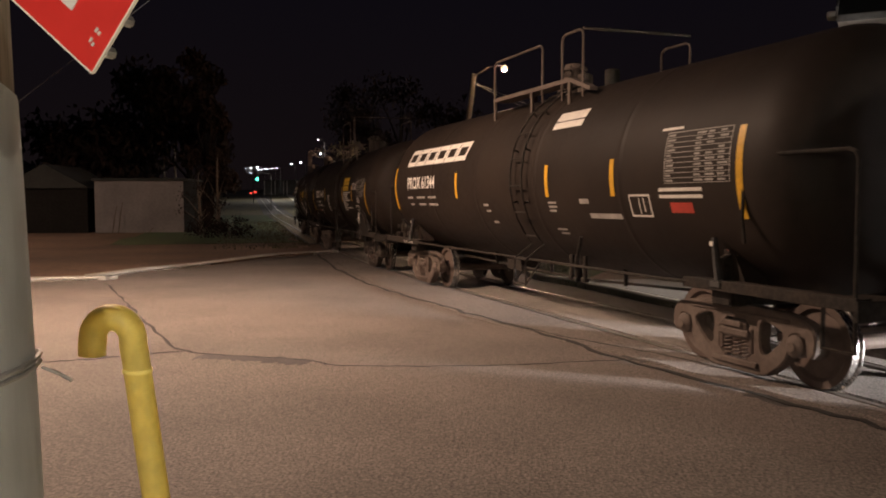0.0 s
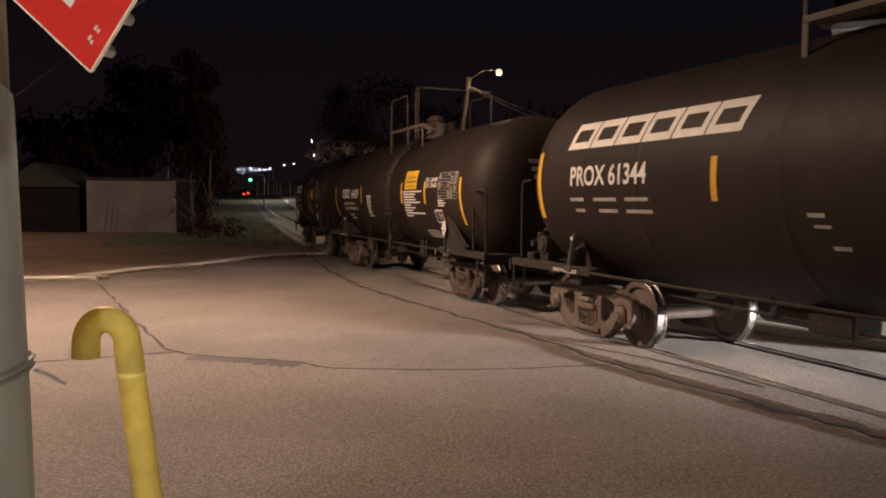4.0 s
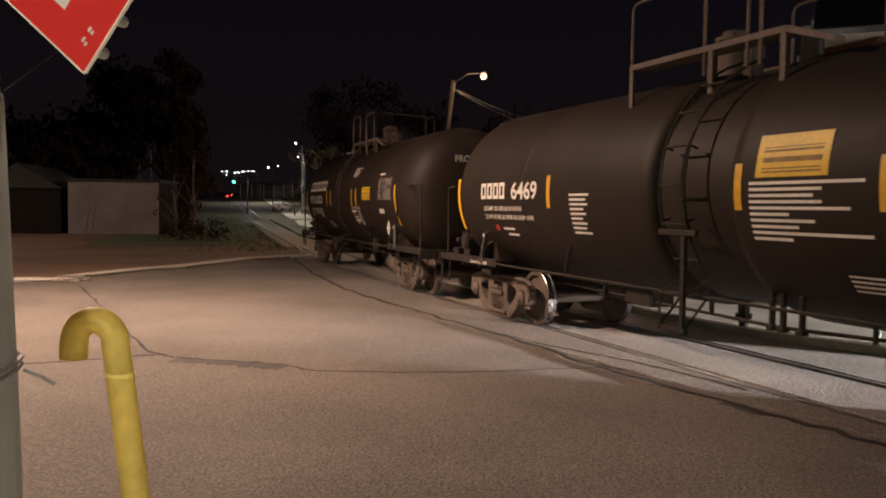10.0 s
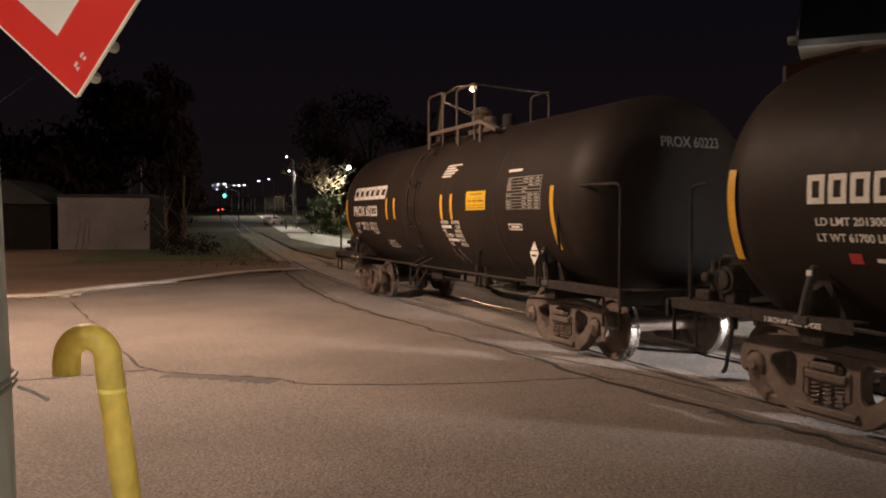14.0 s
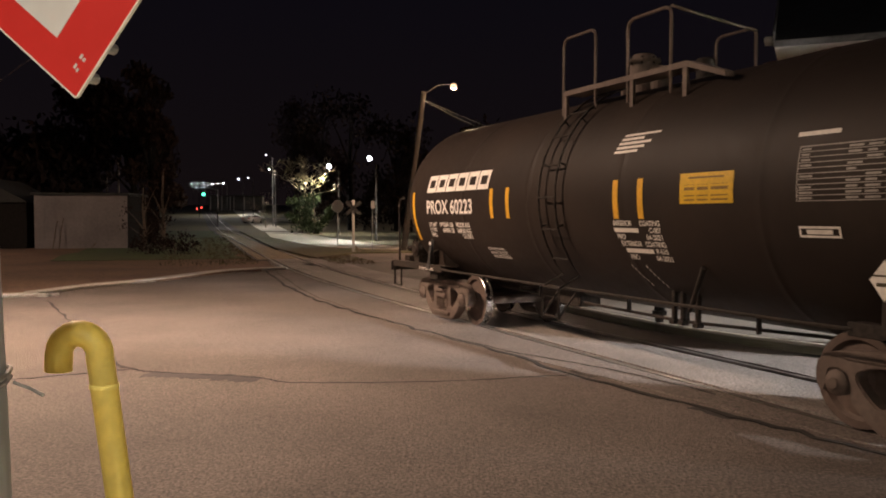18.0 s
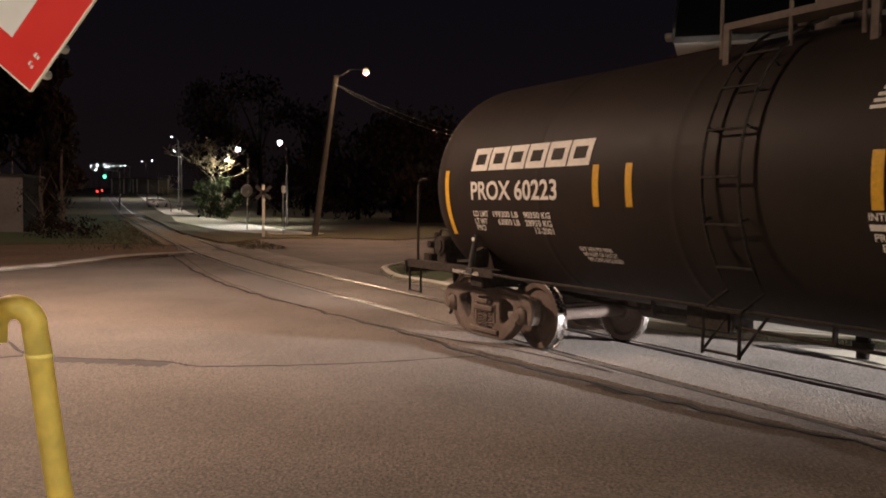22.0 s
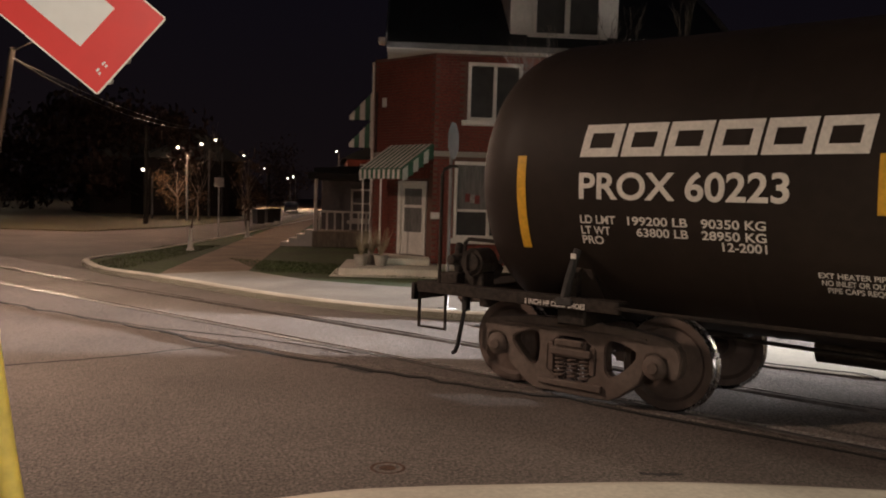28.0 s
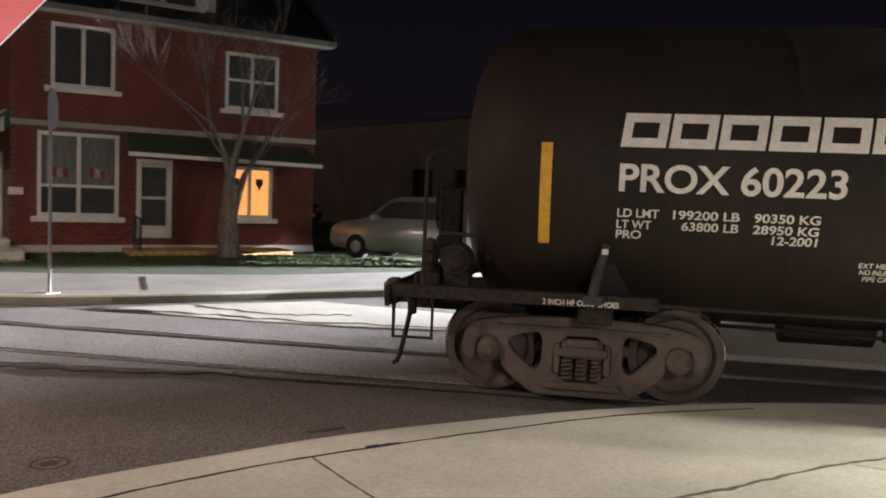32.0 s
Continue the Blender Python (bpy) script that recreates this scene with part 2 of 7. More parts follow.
SIGN_PALE = mat("pale grey sign back", (0.42, 0.4, 0.38), 0.65, fine=0.12, scale=10, broad=2, bump=0.1)
SIGN_DULL = mat("dull dark grey steel", (0.075, 0.072, 0.07), 0.8, fine=0.2, scale=10, broad=2, bump=0.1, spec=0.2)
SIGN_DIM = mat("dull grey sign back", (0.16, 0.155, 0.15), 0.7, fine=0.15, scale=10, broad=2, bump=0.1)
SHED_WHITE = mat("white shed panel", (0.2, 0.18, 0.178), 0.7, fine=0.1, coarse=0.3, scale=6, broad=0.5, bump=0.2)
BRICK = mat("red brick", (0.21, 0.048, 0.03), 0.85, fine=0.3, coarse=0.3, scale=20, broad=1.0, bump=0.4, island=True)
MORTAR = mat("dark mortar", (0.15, 0.08, 0.06), 0.95, fine=0.2, scale=40, bump=0.4)
PAINT_WHITE = mat("white trim paint", (0.74, 0.7, 0.64), 0.55, fine=0.06, coarse=0.12, scale=12, broad=2, bump=0.08)
SHINGLE = mat("dark shingles", (0.035, 0.037, 0.035), 0.9, fine=0.4, scale=20, broad=1.5, bump=0.6)
AWNING_GREEN = mat("green awning metal", (0.05, 0.14, 0.08), 0.5, fine=0.1, scale=10, bump=0.05)
# near-black base colour holding the night shade of unlit walls and trees
UNLIT_BLACK = mat("unlit near-black", (0.014, 0.012, 0.011), 0.9, fine=0.3, scale=6, broad=1, bump=0.2, spec=0.2)
DARK_GLASS = mat("window glass", (0.05, 0.047, 0.044), 0.45, fine=0.02, coarse=0.3, scale=0.2, broad=2.5, bump=0, spec=0.25)
WALK_BROWN = mat("brown stained concrete", (0.27, 0.19, 0.13), 0.9, fine=0.2, coarse=0.3, scale=20, broad=0.9, bump=0.4)
CURTAIN = mat("net curtain", (0.17, 0.16, 0.15), 0.8, fine=0.2, coarse=0.3, scale=8, broad=3, bump=0.3, stretch=(6, 6, 0.5))
CAR_SILVER = mat("silver car paint", (0.5, 0.49, 0.47), 0.3, 0.4, fine=0.04, scale=40, bump=0)
CAR_DARK = mat("dark car paint", (0.03, 0.03, 0.035), 0.25, 0.2, fine=0.04, scale=40, bump=0)
RUBBER = mat("black rubber", (0.02, 0.02, 0.02), 0.8, scale=20, bump=0.2)
LAMP_WARM = glow("warm lamp glow", (1.0, 0.7, 0.42), 1.35)
LAMP_COOL = glow("white lamp glow", (0.95, 0.97, 1.0), 40)
LAMP_FAR = glow("far lamp glow", (1.0, 0.85, 0.65), 14)
LAMP_GREEN = glow("green signal glow", (0.1, 1.0, 0.55), 5)
# weak glow standing in for light reflected by the parked SUV's tail lenses
TAIL_GLINT = glow("tail lens glint glow", (1.0, 0.6, 0.45), 0.7)
LAMP_RED = glow("red car light glow", (1.0, 0.07, 0.05), 4)
WINDOW_LIT = glow("lit window", (1.0, 0.4, 0.09), 0.75)

# -- mesh helpers


def part(name, bm, material, parent=None, label="", smooth=False):
    me = bpy.data.meshes.new(name)
    bm.to_mesh(me)
    bm.free()
    me.materials.append(material)
    if smooth:
        for p in me.polygons:
            p.use_smooth = True
    ob = new(name, me)
    ob.parent = parent
    if label:
        ob["label"] = label
    return ob


def share(name, ob, m, parent=None):
    """Another object on the mesh of ob."""
    o = new(name, ob.data)
    o.parent = parent
    o.matrix_basis = m
    return o


def thing(name, m, label, category, group="", kind=""):
    ob = new(name)
    ob.empty_display_size = 0.2
    ob.matrix_basis = m
    return tagged(ob, label, category, group, kind)


def box(bm, lo, hi, m=None, bevel=0.0):
    r = bmesh.ops.create_cube(bm, size=1.0)
    vs = r["verts"]
    c = [(a + b) / 2 for a, b in zip(lo, hi)]
    s = [abs(b - a) for a, b in zip(lo, hi)]
    for v in vs:
        v.co = Vector((v.co.x * s[0] + c[0], v.co.y * s[1] + c[1], v.co.z * s[2] + c[2]))
    if bevel:
        es = list({e for v in vs for e in v.link_edges})
        g = bmesh.ops.bevel(bm, geom=es, offset=bevel, segments=1, affect="EDGES")
        vs = list({v for f in g["faces"] for v in f.verts} | {v for v in vs if v.is_valid})
    if m:
        bmesh.ops.transform(bm, matrix=m, verts=vs)
    return vs


def rod(bm, a, b, r, n=10, r2=None):
    a, b = Vector(a), Vector(b)
    d = b - a
    q = d.to_track_quat("Z", "Y").to_matrix().to_4x4()
    g = bmesh.ops.create_cone(bm, cap_ends=True, segments=n, radius1=r, radius2=r if r2 is None else r2, depth=d.length)
    bmesh.ops.transform(bm, matrix=Matrix.Translation((a + b) / 2) @ q, verts=g["verts"])


def tube(bm, pts, r, n=8, caps=True):
    """A round bar along a line of points."""
    pts = [Vector(p) for p in pts]
    rings = []
    up = Vector((0.13, 0.27, 0.95)).normalized()
    for i, p in enumerate(pts):
        d = (pts[min(i + 1, len(pts) - 1)] - pts[max(i - 1, 0)]).normalized()
        s = d.cross(up)
        if s.length < 0.1:
            s = d.cross(Vector((1, 0, 0)))
        s.normalize()
        w = s.cross(d)
        rad = r[i] if isinstance(r, (list, tuple)) else r
        rings.append([bm.verts.new(p + rad * (math.cos(a) * s + math.sin(a) * w)) for a in [2 * math.pi * k / n for k in range(n)]])
    for r0, r1 in zip(rings, rings[1:]):
        for k in range(n):
            bm.faces.new((r0[k], r0[(k + 1) % n], r1[(k + 1) % n], r1[k]))
    if caps:
        bm.faces.new(rings[0])
        bm.faces.new(rings[-1][::-1])


def prism(bm, outline, a, b, axis="y"):
    """An outline in x, z (axis y) or x, y (axis z), extruded from a to b."""
    def at(p, k):
        return (p[0], k, p[1]) if axis == "y" else (p[0], p[1], k)
    lo = [bm.verts.new(at(p, a)) for p in outline]
    hi = [bm.verts.new(at(p, b)) for p in outline]
    bm.faces.new(lo)
    bm.faces.new(hi[::-1])
    for i in range(len(lo)):
        j = (i + 1) % len(lo)
        bm.faces.new((lo[j], lo[i], hi[i], hi[j]))
    bmesh.ops.recalc_face_normals(bm, faces=bm.faces)


def lathe(bm, profile, axis="x", n=48, m=None):
    """A profile of (along, radius) turned about an axis."""
    rings = []
    for u, r in profile:
        ring = []
        for k in range(n):
            a = 2 * math.pi * k / n
            c, s = r * math.cos(a), r * math.sin(a)
            co = Vector((u, c, s)) if axis == "x" else Vector((c, u, s)) if axis == "y" else Vector((c, s, u))
            ring.append(bm.verts.new(m @ co if m else co))
        rings.append(ring)
    for r0, r1 in zip(rings, rings[1:]):
        for k in range(n):
            bm.faces.new((r0[k], r0[(k + 1) % n], r1[(k + 1) % n], r1[k]))
    bm.faces.new(rings[0])
    bm.faces.new(rings[-1][::-1])
    bmesh.ops.recalc_face_normals(bm, faces=bm.faces)


def slab(name, pts, top, thick, material, label="", category="", kind="structure"):
    bm = bmesh.new()
    prism(bm, pts, top - thick, top, "z")
    bmesh.ops.triangulate(bm, faces=[f for f in bm.faces if len(f.verts) > 4])
    ob = part(name, bm, material)
    return tagged(ob, label, category, kind=kind)


# -- the track: a straight, a gentle curve and a straight
A1, A2 = math.atan(0.494), math.atan(0.349)
D1 = Vector((math.sin(A1), -math.cos(A1)))
D2 = Vector((math.sin(A2), -math.cos(A2)))
BEND = Vector((-4.734, 26.692))
REACH = 9.5
CURVE_R = REACH / math.tan((A1 - A2) / 2)
ARC = CURVE_R * (A1 - A2)
P1, P2 = BEND + REACH * D1, BEND - REACH * D2


def centre(s):
    """Point and heading of the track's middle, s metres past the end of the curve."""
    if s >= 0:
        return P1 + s * D1, D1
    if s <= -ARC:
        return P2 + (s + ARC) * D2, D2
    a = A1 + s / CURVE_R
    return P1 + CURVE_R * Vector((math.cos(A1), math.sin(A1))) - CURVE_R * Vector((math.cos(a), math.sin(a))), Vector((math.sin(a), -math.cos(a)))


def land(x, y):
    """Height of the far land, which climbs gently along the track beyond the crossing."""
    q = max(0.0, y - 100)
    return 0.027 * q * q / (q + 20) * min(1.0, max(0.0, (-x - 6) / 15))


def beside(s, w, z=0.0):
    """A point w metres beyond the track's middle (less than 0: on the camera's side)."""
    p, d = centre(s)
    x, y = p.x - w * d.y, p.y + w * d.x
    return Vector((x, y, z + land(x, y)))


def stations(a, b, step):
    n = max(1, round((b - a) / step))
    return [a + (b - a) * i / n for i in range(n + 1)]


def strip(name, a, b, w0, w1, top, depth, material, step=1.5, label="", category="", parent=None, jitter=0.0):
    """A band along the track from w0 to w1, with its sides."""
    bm = bmesh.new()
    rows = []
    rnd = random.Random(name)
    for s in stations(a, b, step):
        j0, j1 = rnd.uniform(-jitter, jitter), rnd.uniform(-jitter, jitter)
        rows.append([bm.verts.new(v) for v in (beside(s, w0 + j0, top - depth), beside(s, w0 + j0, top), beside(s, w1 + j1, top), beside(s, w1 + j1, top - depth))])
    for r0, r1 in zip(rows, rows[1:]):
        for k in range(3):
            bm.faces.new((r0[k], r0[k + 1], r1[k + 1], r1[k]))
    bm.faces.new(rows[0])
    bm.faces.new(rows[-1][::-1])
    bmesh.ops.recalc_face_normals(bm, faces=bm.faces)
    ob = part(name, bm, material, parent)
    return tagged(ob, label, category, kind="structure") if parent is None else ob

# -- ground, roads, kerbs
GROUND_Z = -0.08
bm = bmesh.new()
bmesh.ops.create_grid(bm, x_segments=40, y_segments=40, size=1500)
ground = part("ground", bm, DIRT)
ground.location = (0, 600, GROUND_Z)
tagged(ground, "dark earth and scrub reaching to the horizon", "ground", kind="structure")

near_line = [tuple(beside(s, -0.86).to_2d()) for s in reversed(stations(-14, 48, 1.5))]
far_line = [tuple(beside(s, 0.86).to_2d()) for s in stations(-15, 48, 1.5)]
KERB_W = [(-8.5, 28.3), (-9.4, 24.3), (-10.3, 22.0), (-10.7, 20.0), (-11.6, 19.0), (-30, 13), (-60, 5)]
slab("road", near_line + [(-6.4, 30.6)] + KERB_W + [(-60, -50), (20, -60)], 0.0, 0.07, ASPHALT, "brown-grey worn asphalt of the street crossing", "road")
KERB_E = [(0.25, 24.0), (0.12, 22.3), (0.45, 20.4), (1.2, 19.0), (2.0, 17.2), (2.75, 15.4), (3.5, 13.9), (4.4, 12.6), (5.3, 11.7), (6.4, 11.0), (8.5, 10.0), (16, 7.0), (38, 2.4)]
far_side = [(-6.6, 38.0), (-6.3, 43.6), (-3.0, 44.6), (0.7, 42.8), (6.0, 50.2), (17.4, 77.0), (44, 140), (52, 138), (22.5, 77), (11.6, 50), (6.6, 37.5), (2.2, 27.6)]
slab("road_far", [(-6.9, 33.0)] + far_side + KERB_E + far_line[::-1], 0.0, 0.07, ASPHALT, "brown-grey asphalt of the street beyond the track", "road")

# crossing bed and rails
strip("crossing_panel", -21.5, 48, -0.6, 0.6, 0.0, 0.07, ASPHALT_OLD, label="pale worn asphalt between the rails", category="road")
strip("flangeway", -21.5, 48, -0.88, 0.88, -0.05, 0.02, CRACK, label="dark groove beside the rails", category="groove")


def patch_edge(s):
    """How far the patched strip reaches to the camera's side of the track."""
    if s < -3:
        return max(-2.08, -2.08 + 0.07 * (-3 - s))
    return -2.08 if s < 4 else min(-1.0, -2.08 + 0.122 * (s - 4))


def patched_strip(a, b, edge, w1, top, label, step=0.25):
    """A pale strip of patched asphalt with a broken, slightly raised edge."""
    rnd = random.Random(label)
    bm = bmesh.new()
    rows = []
    for s in stations(a, b, step):
        w0 = edge(s) + rnd.uniform(-0.045, 0.045)
        lift = top + rnd.uniform(-0.003, 0.004)
        rows.append([bm.verts.new(v) for v in (beside(s, w0 - 0.02, -0.02), beside(s, w0, lift), beside(s, w0 + 0.09, top), beside(s, w1, top), beside(s, w1, -0.06))])
    for r0, r1 in zip(rows, rows[1:]):
        for k in range(4):
            bm.faces.new((r0[k], r0[k + 1], r1[k + 1], r1[k]))
    bm.faces.new(rows[0])
    bm.faces.new(rows[-1][::-1])
    bmesh.ops.reverse_faces(bm, faces=[f for f in bm.faces if f.normal.z < -0.5])
    return tagged(part("crossing_strip", bm, ASPHALT), label, "road", kind="structure")


patched_strip(-20, 48, patch_edge, -0.86, 0.013, "pale patched asphalt strip along the rail, ragged edge")
strip("crossing_strip", -21.5, 48, 0.86, 2.1, 0.004, 0.02, ASPHALT_OLD, step=0.5, label="pale patched asphalt strip along the rail", category="road", jitter=0.05)
strip("verge_west", -95, -21, -10, -1.95, 0.064, 0.12, GRASS, step=3, label="dark rank grass beside the track", category="grass", jitter=0.4)
strip("ballast_bed", -260, -21.5, -1.9, 1.9, -0.06, 0.1, BALLAST, step=4, label="dark stone ballast under the track", category="ballast", jitter=0.1)


def rail(w):
    ob = tagged(new("rail"), "steel rail with a polished head set in the road", "rail", "rails of the track", "structure")
    lo, hi = w - 0.036, w + 0.036
    head = strip("rail_head", -260, 48, lo, hi, 0.006, 0.04, RAIL_TOP, step=2.0, parent=ob)
    strip("rail_web", -260, 48, w - 0.03, w + 0.03, -0.036, 0.05, RAIL_SIDE, step=2.0, parent=ob)
    return head


rail(-0.7535)
rail(0.7535)

bm = bmesh.new()
box(bm, (-0.12, -1.25, -0.16), (0.12, 1.25, -0.012), bevel=0.015)
tie = tagged(part("railway_tie", bm, POLE_WOOD), "dark weathered wooden railway tie", "tie", "ties of the track", "structure")
for i, s in enumerate(stations(-100, -22.0, 0.6)):
    p, d = centre(s)
    m = pose(p.x, p.y, land(p.x, p.y) - 0.02, 0, 0, math.degrees(math.atan2(d.y, d.x)) + random.uniform(-1, 1))
    if i == 0:
        tie.matrix_basis = m
    else:
        copy_thing(tie, m)


def kerb(name, pts, width, top, material, label, slope=0.03, foot=None):
    """A kerb stone band along a line, on its right side; slope is the width of its worn or rolled edge."""
    bm = bmesh.new()
    pts = [Vector(p) for p in pts]
    rows = []
    for i, p in enumerate(pts):
        d = (pts[min(i + 1, len(pts) - 1)] - pts[max(i - 1, 0)]).normalized()
        n = Vector((d.y, -d.x))
        q = p + n * width
        rows.append([bm.verts.new((*p, -0.07)), bm.verts.new((*p, top - 0.03 if foot is None else foot)), bm.verts.new((*(p + n * slope), top)), bm.verts.new((*q, top)), bm.verts.new((*q, -0.07))])
    for r0, r1 in zip(rows, rows[1:]):
        for k in range(4):
            bm.faces.new((r0[k], r0[k + 1], r1[k + 1], r1[k]))
    bm.faces.new(rows[0])
    bm.faces.new(rows[-1][::-1])
    bmesh.ops.recalc_face_normals(bm, faces=bm.faces)
    return tagged(part(name, bm, material), label, "kerb", kind="structure")


def smooth_line(pts, n=4):
    """Rounds a line of points."""
    out = []
    P = [Vector(p) for p in pts]
    for i in range(len(P) - 1):
        a, b, c, d = P[max(i - 1, 0)], P[i], P[i + 1], P[min(i + 2, len(P) - 1)]
        for k in range(n):
            t = k / n
            out.append(0.5 * ((2 * b) + (c - a) * t + (2 * a - 5 * b + 4 * c - d) * t * t + (3 * b - a - 3 * c + d) * t ** 3))
    out.append(P[-1])
    return [tuple(p) for p in out]


STREET_E = [(22.5, 77), (11.6, 50), (6.6, 37.5), (2.2, 27.6)]
kerb_e_line = smooth_line(STREET_E + KERB_E)
kerb("kerb_east", kerb_e_line[::-1], 0.17, 0.15, CONCRETE_PALE, "pale worn concrete kerb round the corner")
# lawn, island and walks on the far corner
slab("lawn", kerb_e_line + [(50, 6), (60, 77)], 0.115, 0.18, GRASS, "short green lawn beside the sidewalk", "lawn")
walk_front = [(1.55, 19.0), (2.25, 17.4), (3.0, 15.6), (3.7, 14.2), (4.6, 12.9), (5.45, 12.05), (6.5, 11.35), (8.6, 10.35), (16, 7.35), (38, 2.75)]
walk_back = [(38, 5.6), (16, 9.9), (10.3, 12.1), (8.6, 13.3), (6.9, 14.7), (5.4, 16.2), (4.5, 17.3), (3.7, 19.6)]
slab("sidewalk_east", smooth_line(walk_front) + walk_back, 0.13, 0.1, CONCRETE, "pale tan concrete sidewalk along the track", "sidewalk")
slab("sidewalk_street", [(1.55, 19.0), (3.7, 19.6), (8.4, 34.0), (15.8, 56), (26.5, 88), (24.6, 88.6), (13.8, 56), (6.4, 34.0), (1.9, 20.2)], 0.126, 0.1, WALK_BROWN, "brown concrete sidewalk along the side street", "sidewalk")

# kerb and dirt lot on the west side
kerb("kerb_west", smooth_line([(-6.8, 30.2), *KERB_W], 4), 0.34, 0.1, CONCRETE, "broken pale concrete kerb before the dirt lot")
slab("dirt_lot", [(-6.9, 30.4)] + smooth_line(KERB_W, 4) + [(-80, 30), (-50, 70), (-12, 42), (-8.8, 33.5)], 0.05, 0.12, DIRT, "brown bare dirt lot behind the kerb", "dirt")
# verge beyond the side street, with the walk that runs beside the track
slab("verge", [(-7.2, 38), (-6.3, 43.6), (-3.0, 44.6), (0.7, 42.8), (6.0, 50.2), (17.4, 77), (44, 140), (10, 240), (-70, 240), (-40, 135), (-12.2, 50)], 0.06, 0.14, DRY_GRASS, "dim dry grass verge beside the track", "grass")
# the pale colour holds part of the lamplight on this asphalt walk
slab("walk_far", [(-4.6, 47.6), (-3.6, 50.0), (-6.6, 56), (-8.6, 62), (-15.2, 80), (-22.6, 102), (-26.2, 102), (-19, 76), (-12.2, 58), (-9.2, 51.5), (-6.4, 48.4)], 0.075, 0.1, CONCRETE_PALE, "asphalt walk beside the track, lit look partly in its pale colour", "sidewalk")

# the land, the walk and a yard that climb behind them, paled to look lit


def climbing(name, left, right, lift, material, label, category, cols=1):
    """A sheet between two lines that follows the climbing land, with a skirt below it."""
    bm = bmesh.new()
    n = 40
    rows = []
    for i in range(n + 1):
        k = i / n
        a, b = Vector(left[0]).lerp(Vector(left[1]), k), Vector(right[0]).lerp(Vector(right[1]), k)
        line = [a.lerp(b, j / cols) for j in range(cols + 1)]
        rows.append([bm.verts.new((a.x, a.y, -0.2))] + [bm.verts.new((p.x, p.y, land(p.x, p.y) + lift)) for p in line] + [bm.verts.new((b.x, b.y, -0.2))])
    for r0, r1 in zip(rows, rows[1:]):
        for u in range(cols + 2):
            bm.faces.new((r0[u], r0[u + 1], r1[u + 1], r1[u]))
    bmesh.ops.recalc_face_normals(bm, faces=bm.faces)
    return tagged(part(name, bm, material), label, category, kind="structure")


climbing("verge_far", [(-160, 100), (-330, 420)], [(-10, 100), (-30, 420)], -0.075, DRY_GRASS, "dim dry grass climbing beside the track", "grass", 30)
climbing("walk_far", [(-26.2, 102), (-80, 268)], [(-22.6, 102), (-74, 268)], -0.02, CONCRETE_PALE, "walk climbing beside the track, lit look partly in its pale colour", "sidewalk")
climbing("yard_far", [(-43, 158), (-49, 176)], [(-34, 154), (-38, 178)], -0.01, CONCRETE_PALE, "yard off the walk, lit look partly in its pale colour", "yard")

# sidewalk under the camera


def inset(pts, w):
    out = []
    for i, p in enumerate(pts):
        d = (Vector(pts[min(i + 1, len(pts) - 1)]) - Vector(pts[max(i - 1, 0)])).normalized()
        out.append((p[0] + d.y * w, p[1] - d.x * w))
    return out


NEAR_KERB = [(-5.2, -3.0), (-4.3, 0.6), (-2.9, 3.0), (-0.9, 4.45), (0.9, 4.62), (1.63, 4.52), (2.39, 4.3), (3.25, 4.03), (3.9, 3.75), (4.57, 3.4), (5.7, 2.75), (6.9, 1.8), (8.0, 0.5), (9.6, -2.0), (14.2, -11)]
near_kerb_line = smooth_line(NEAR_KERB, 4)
kerb("kerb_near", near_kerb_line, 0.55, 0.07, CONCRETE_PALE, "worn low rolled concrete kerb of the near sidewalk", 0.22, 0.006)
slab("sidewalk_near", inset(near_kerb_line, 0.555) + [(12, -11), (5, -11), (5.6, -1.0), (5.36, 0.6), (4.26, 1.1), (3.2, 1.6), (1.0, 2.4), (-0.6, 2.3), (-1.7, 1.4), (-2.6, -0.5), (-3.4, -3.0)], 0.07, 0.1, CONCRETE_PALE, "smooth pale concrete sidewalk at the corner", "sidewalk")
slab("pavement_near", [(-2.8, 0.0), (-1.5, 2.0), (-0.5, 2.8), (1.2, 2.9), (3.4, 2.2), (5.6, 0.9), (6, -14), (-5, -14), (-3.6, -3)], 0.064, 0.12, CONCRETE_PALE, "pale rough concrete behind the sidewalk", "pavement")


def ribbon(name, pts, width, z, material, label, category="crack", jitter=0.03, n=6):
    """A thin uneven band on the road."""
    rnd = random.Random(str(pts[0]))
    line = [Vector(p) for p in smooth_line(pts, n)]
    bm = bmesh.new()
    prev = None
    for i, p in enumerate(line):
        d = (line[min(i + 1, len(line) - 1)] - line[max(i - 1, 0)]).normalized()
        nrm = Vector((d.y, -d.x))
        p = p + nrm * rnd.uniform(-jitter, jitter)
        w = width * rnd.uniform(0.4, 1.4)
        cur = (bm.verts.new((*(p - nrm * w / 2), z)), bm.verts.new((*(p + nrm * w / 2), z)))
        if prev:
            bm.faces.new((prev[0], prev[1], cur[1], cur[0]))
        prev = cur
    g = bmesh.ops.extrude_face_region(bm, geom=bm.faces[:])
    bmesh.ops.translate(bm, vec=(0, 0, -0.012), verts=[v for v in g["geom"] if isinstance(v, bmesh.types.BMVert)])
    bmesh.ops.recalc_face_normals(bm, faces=bm.faces)
    return tagged(part(name, bm, material), label, category, kind="structure")


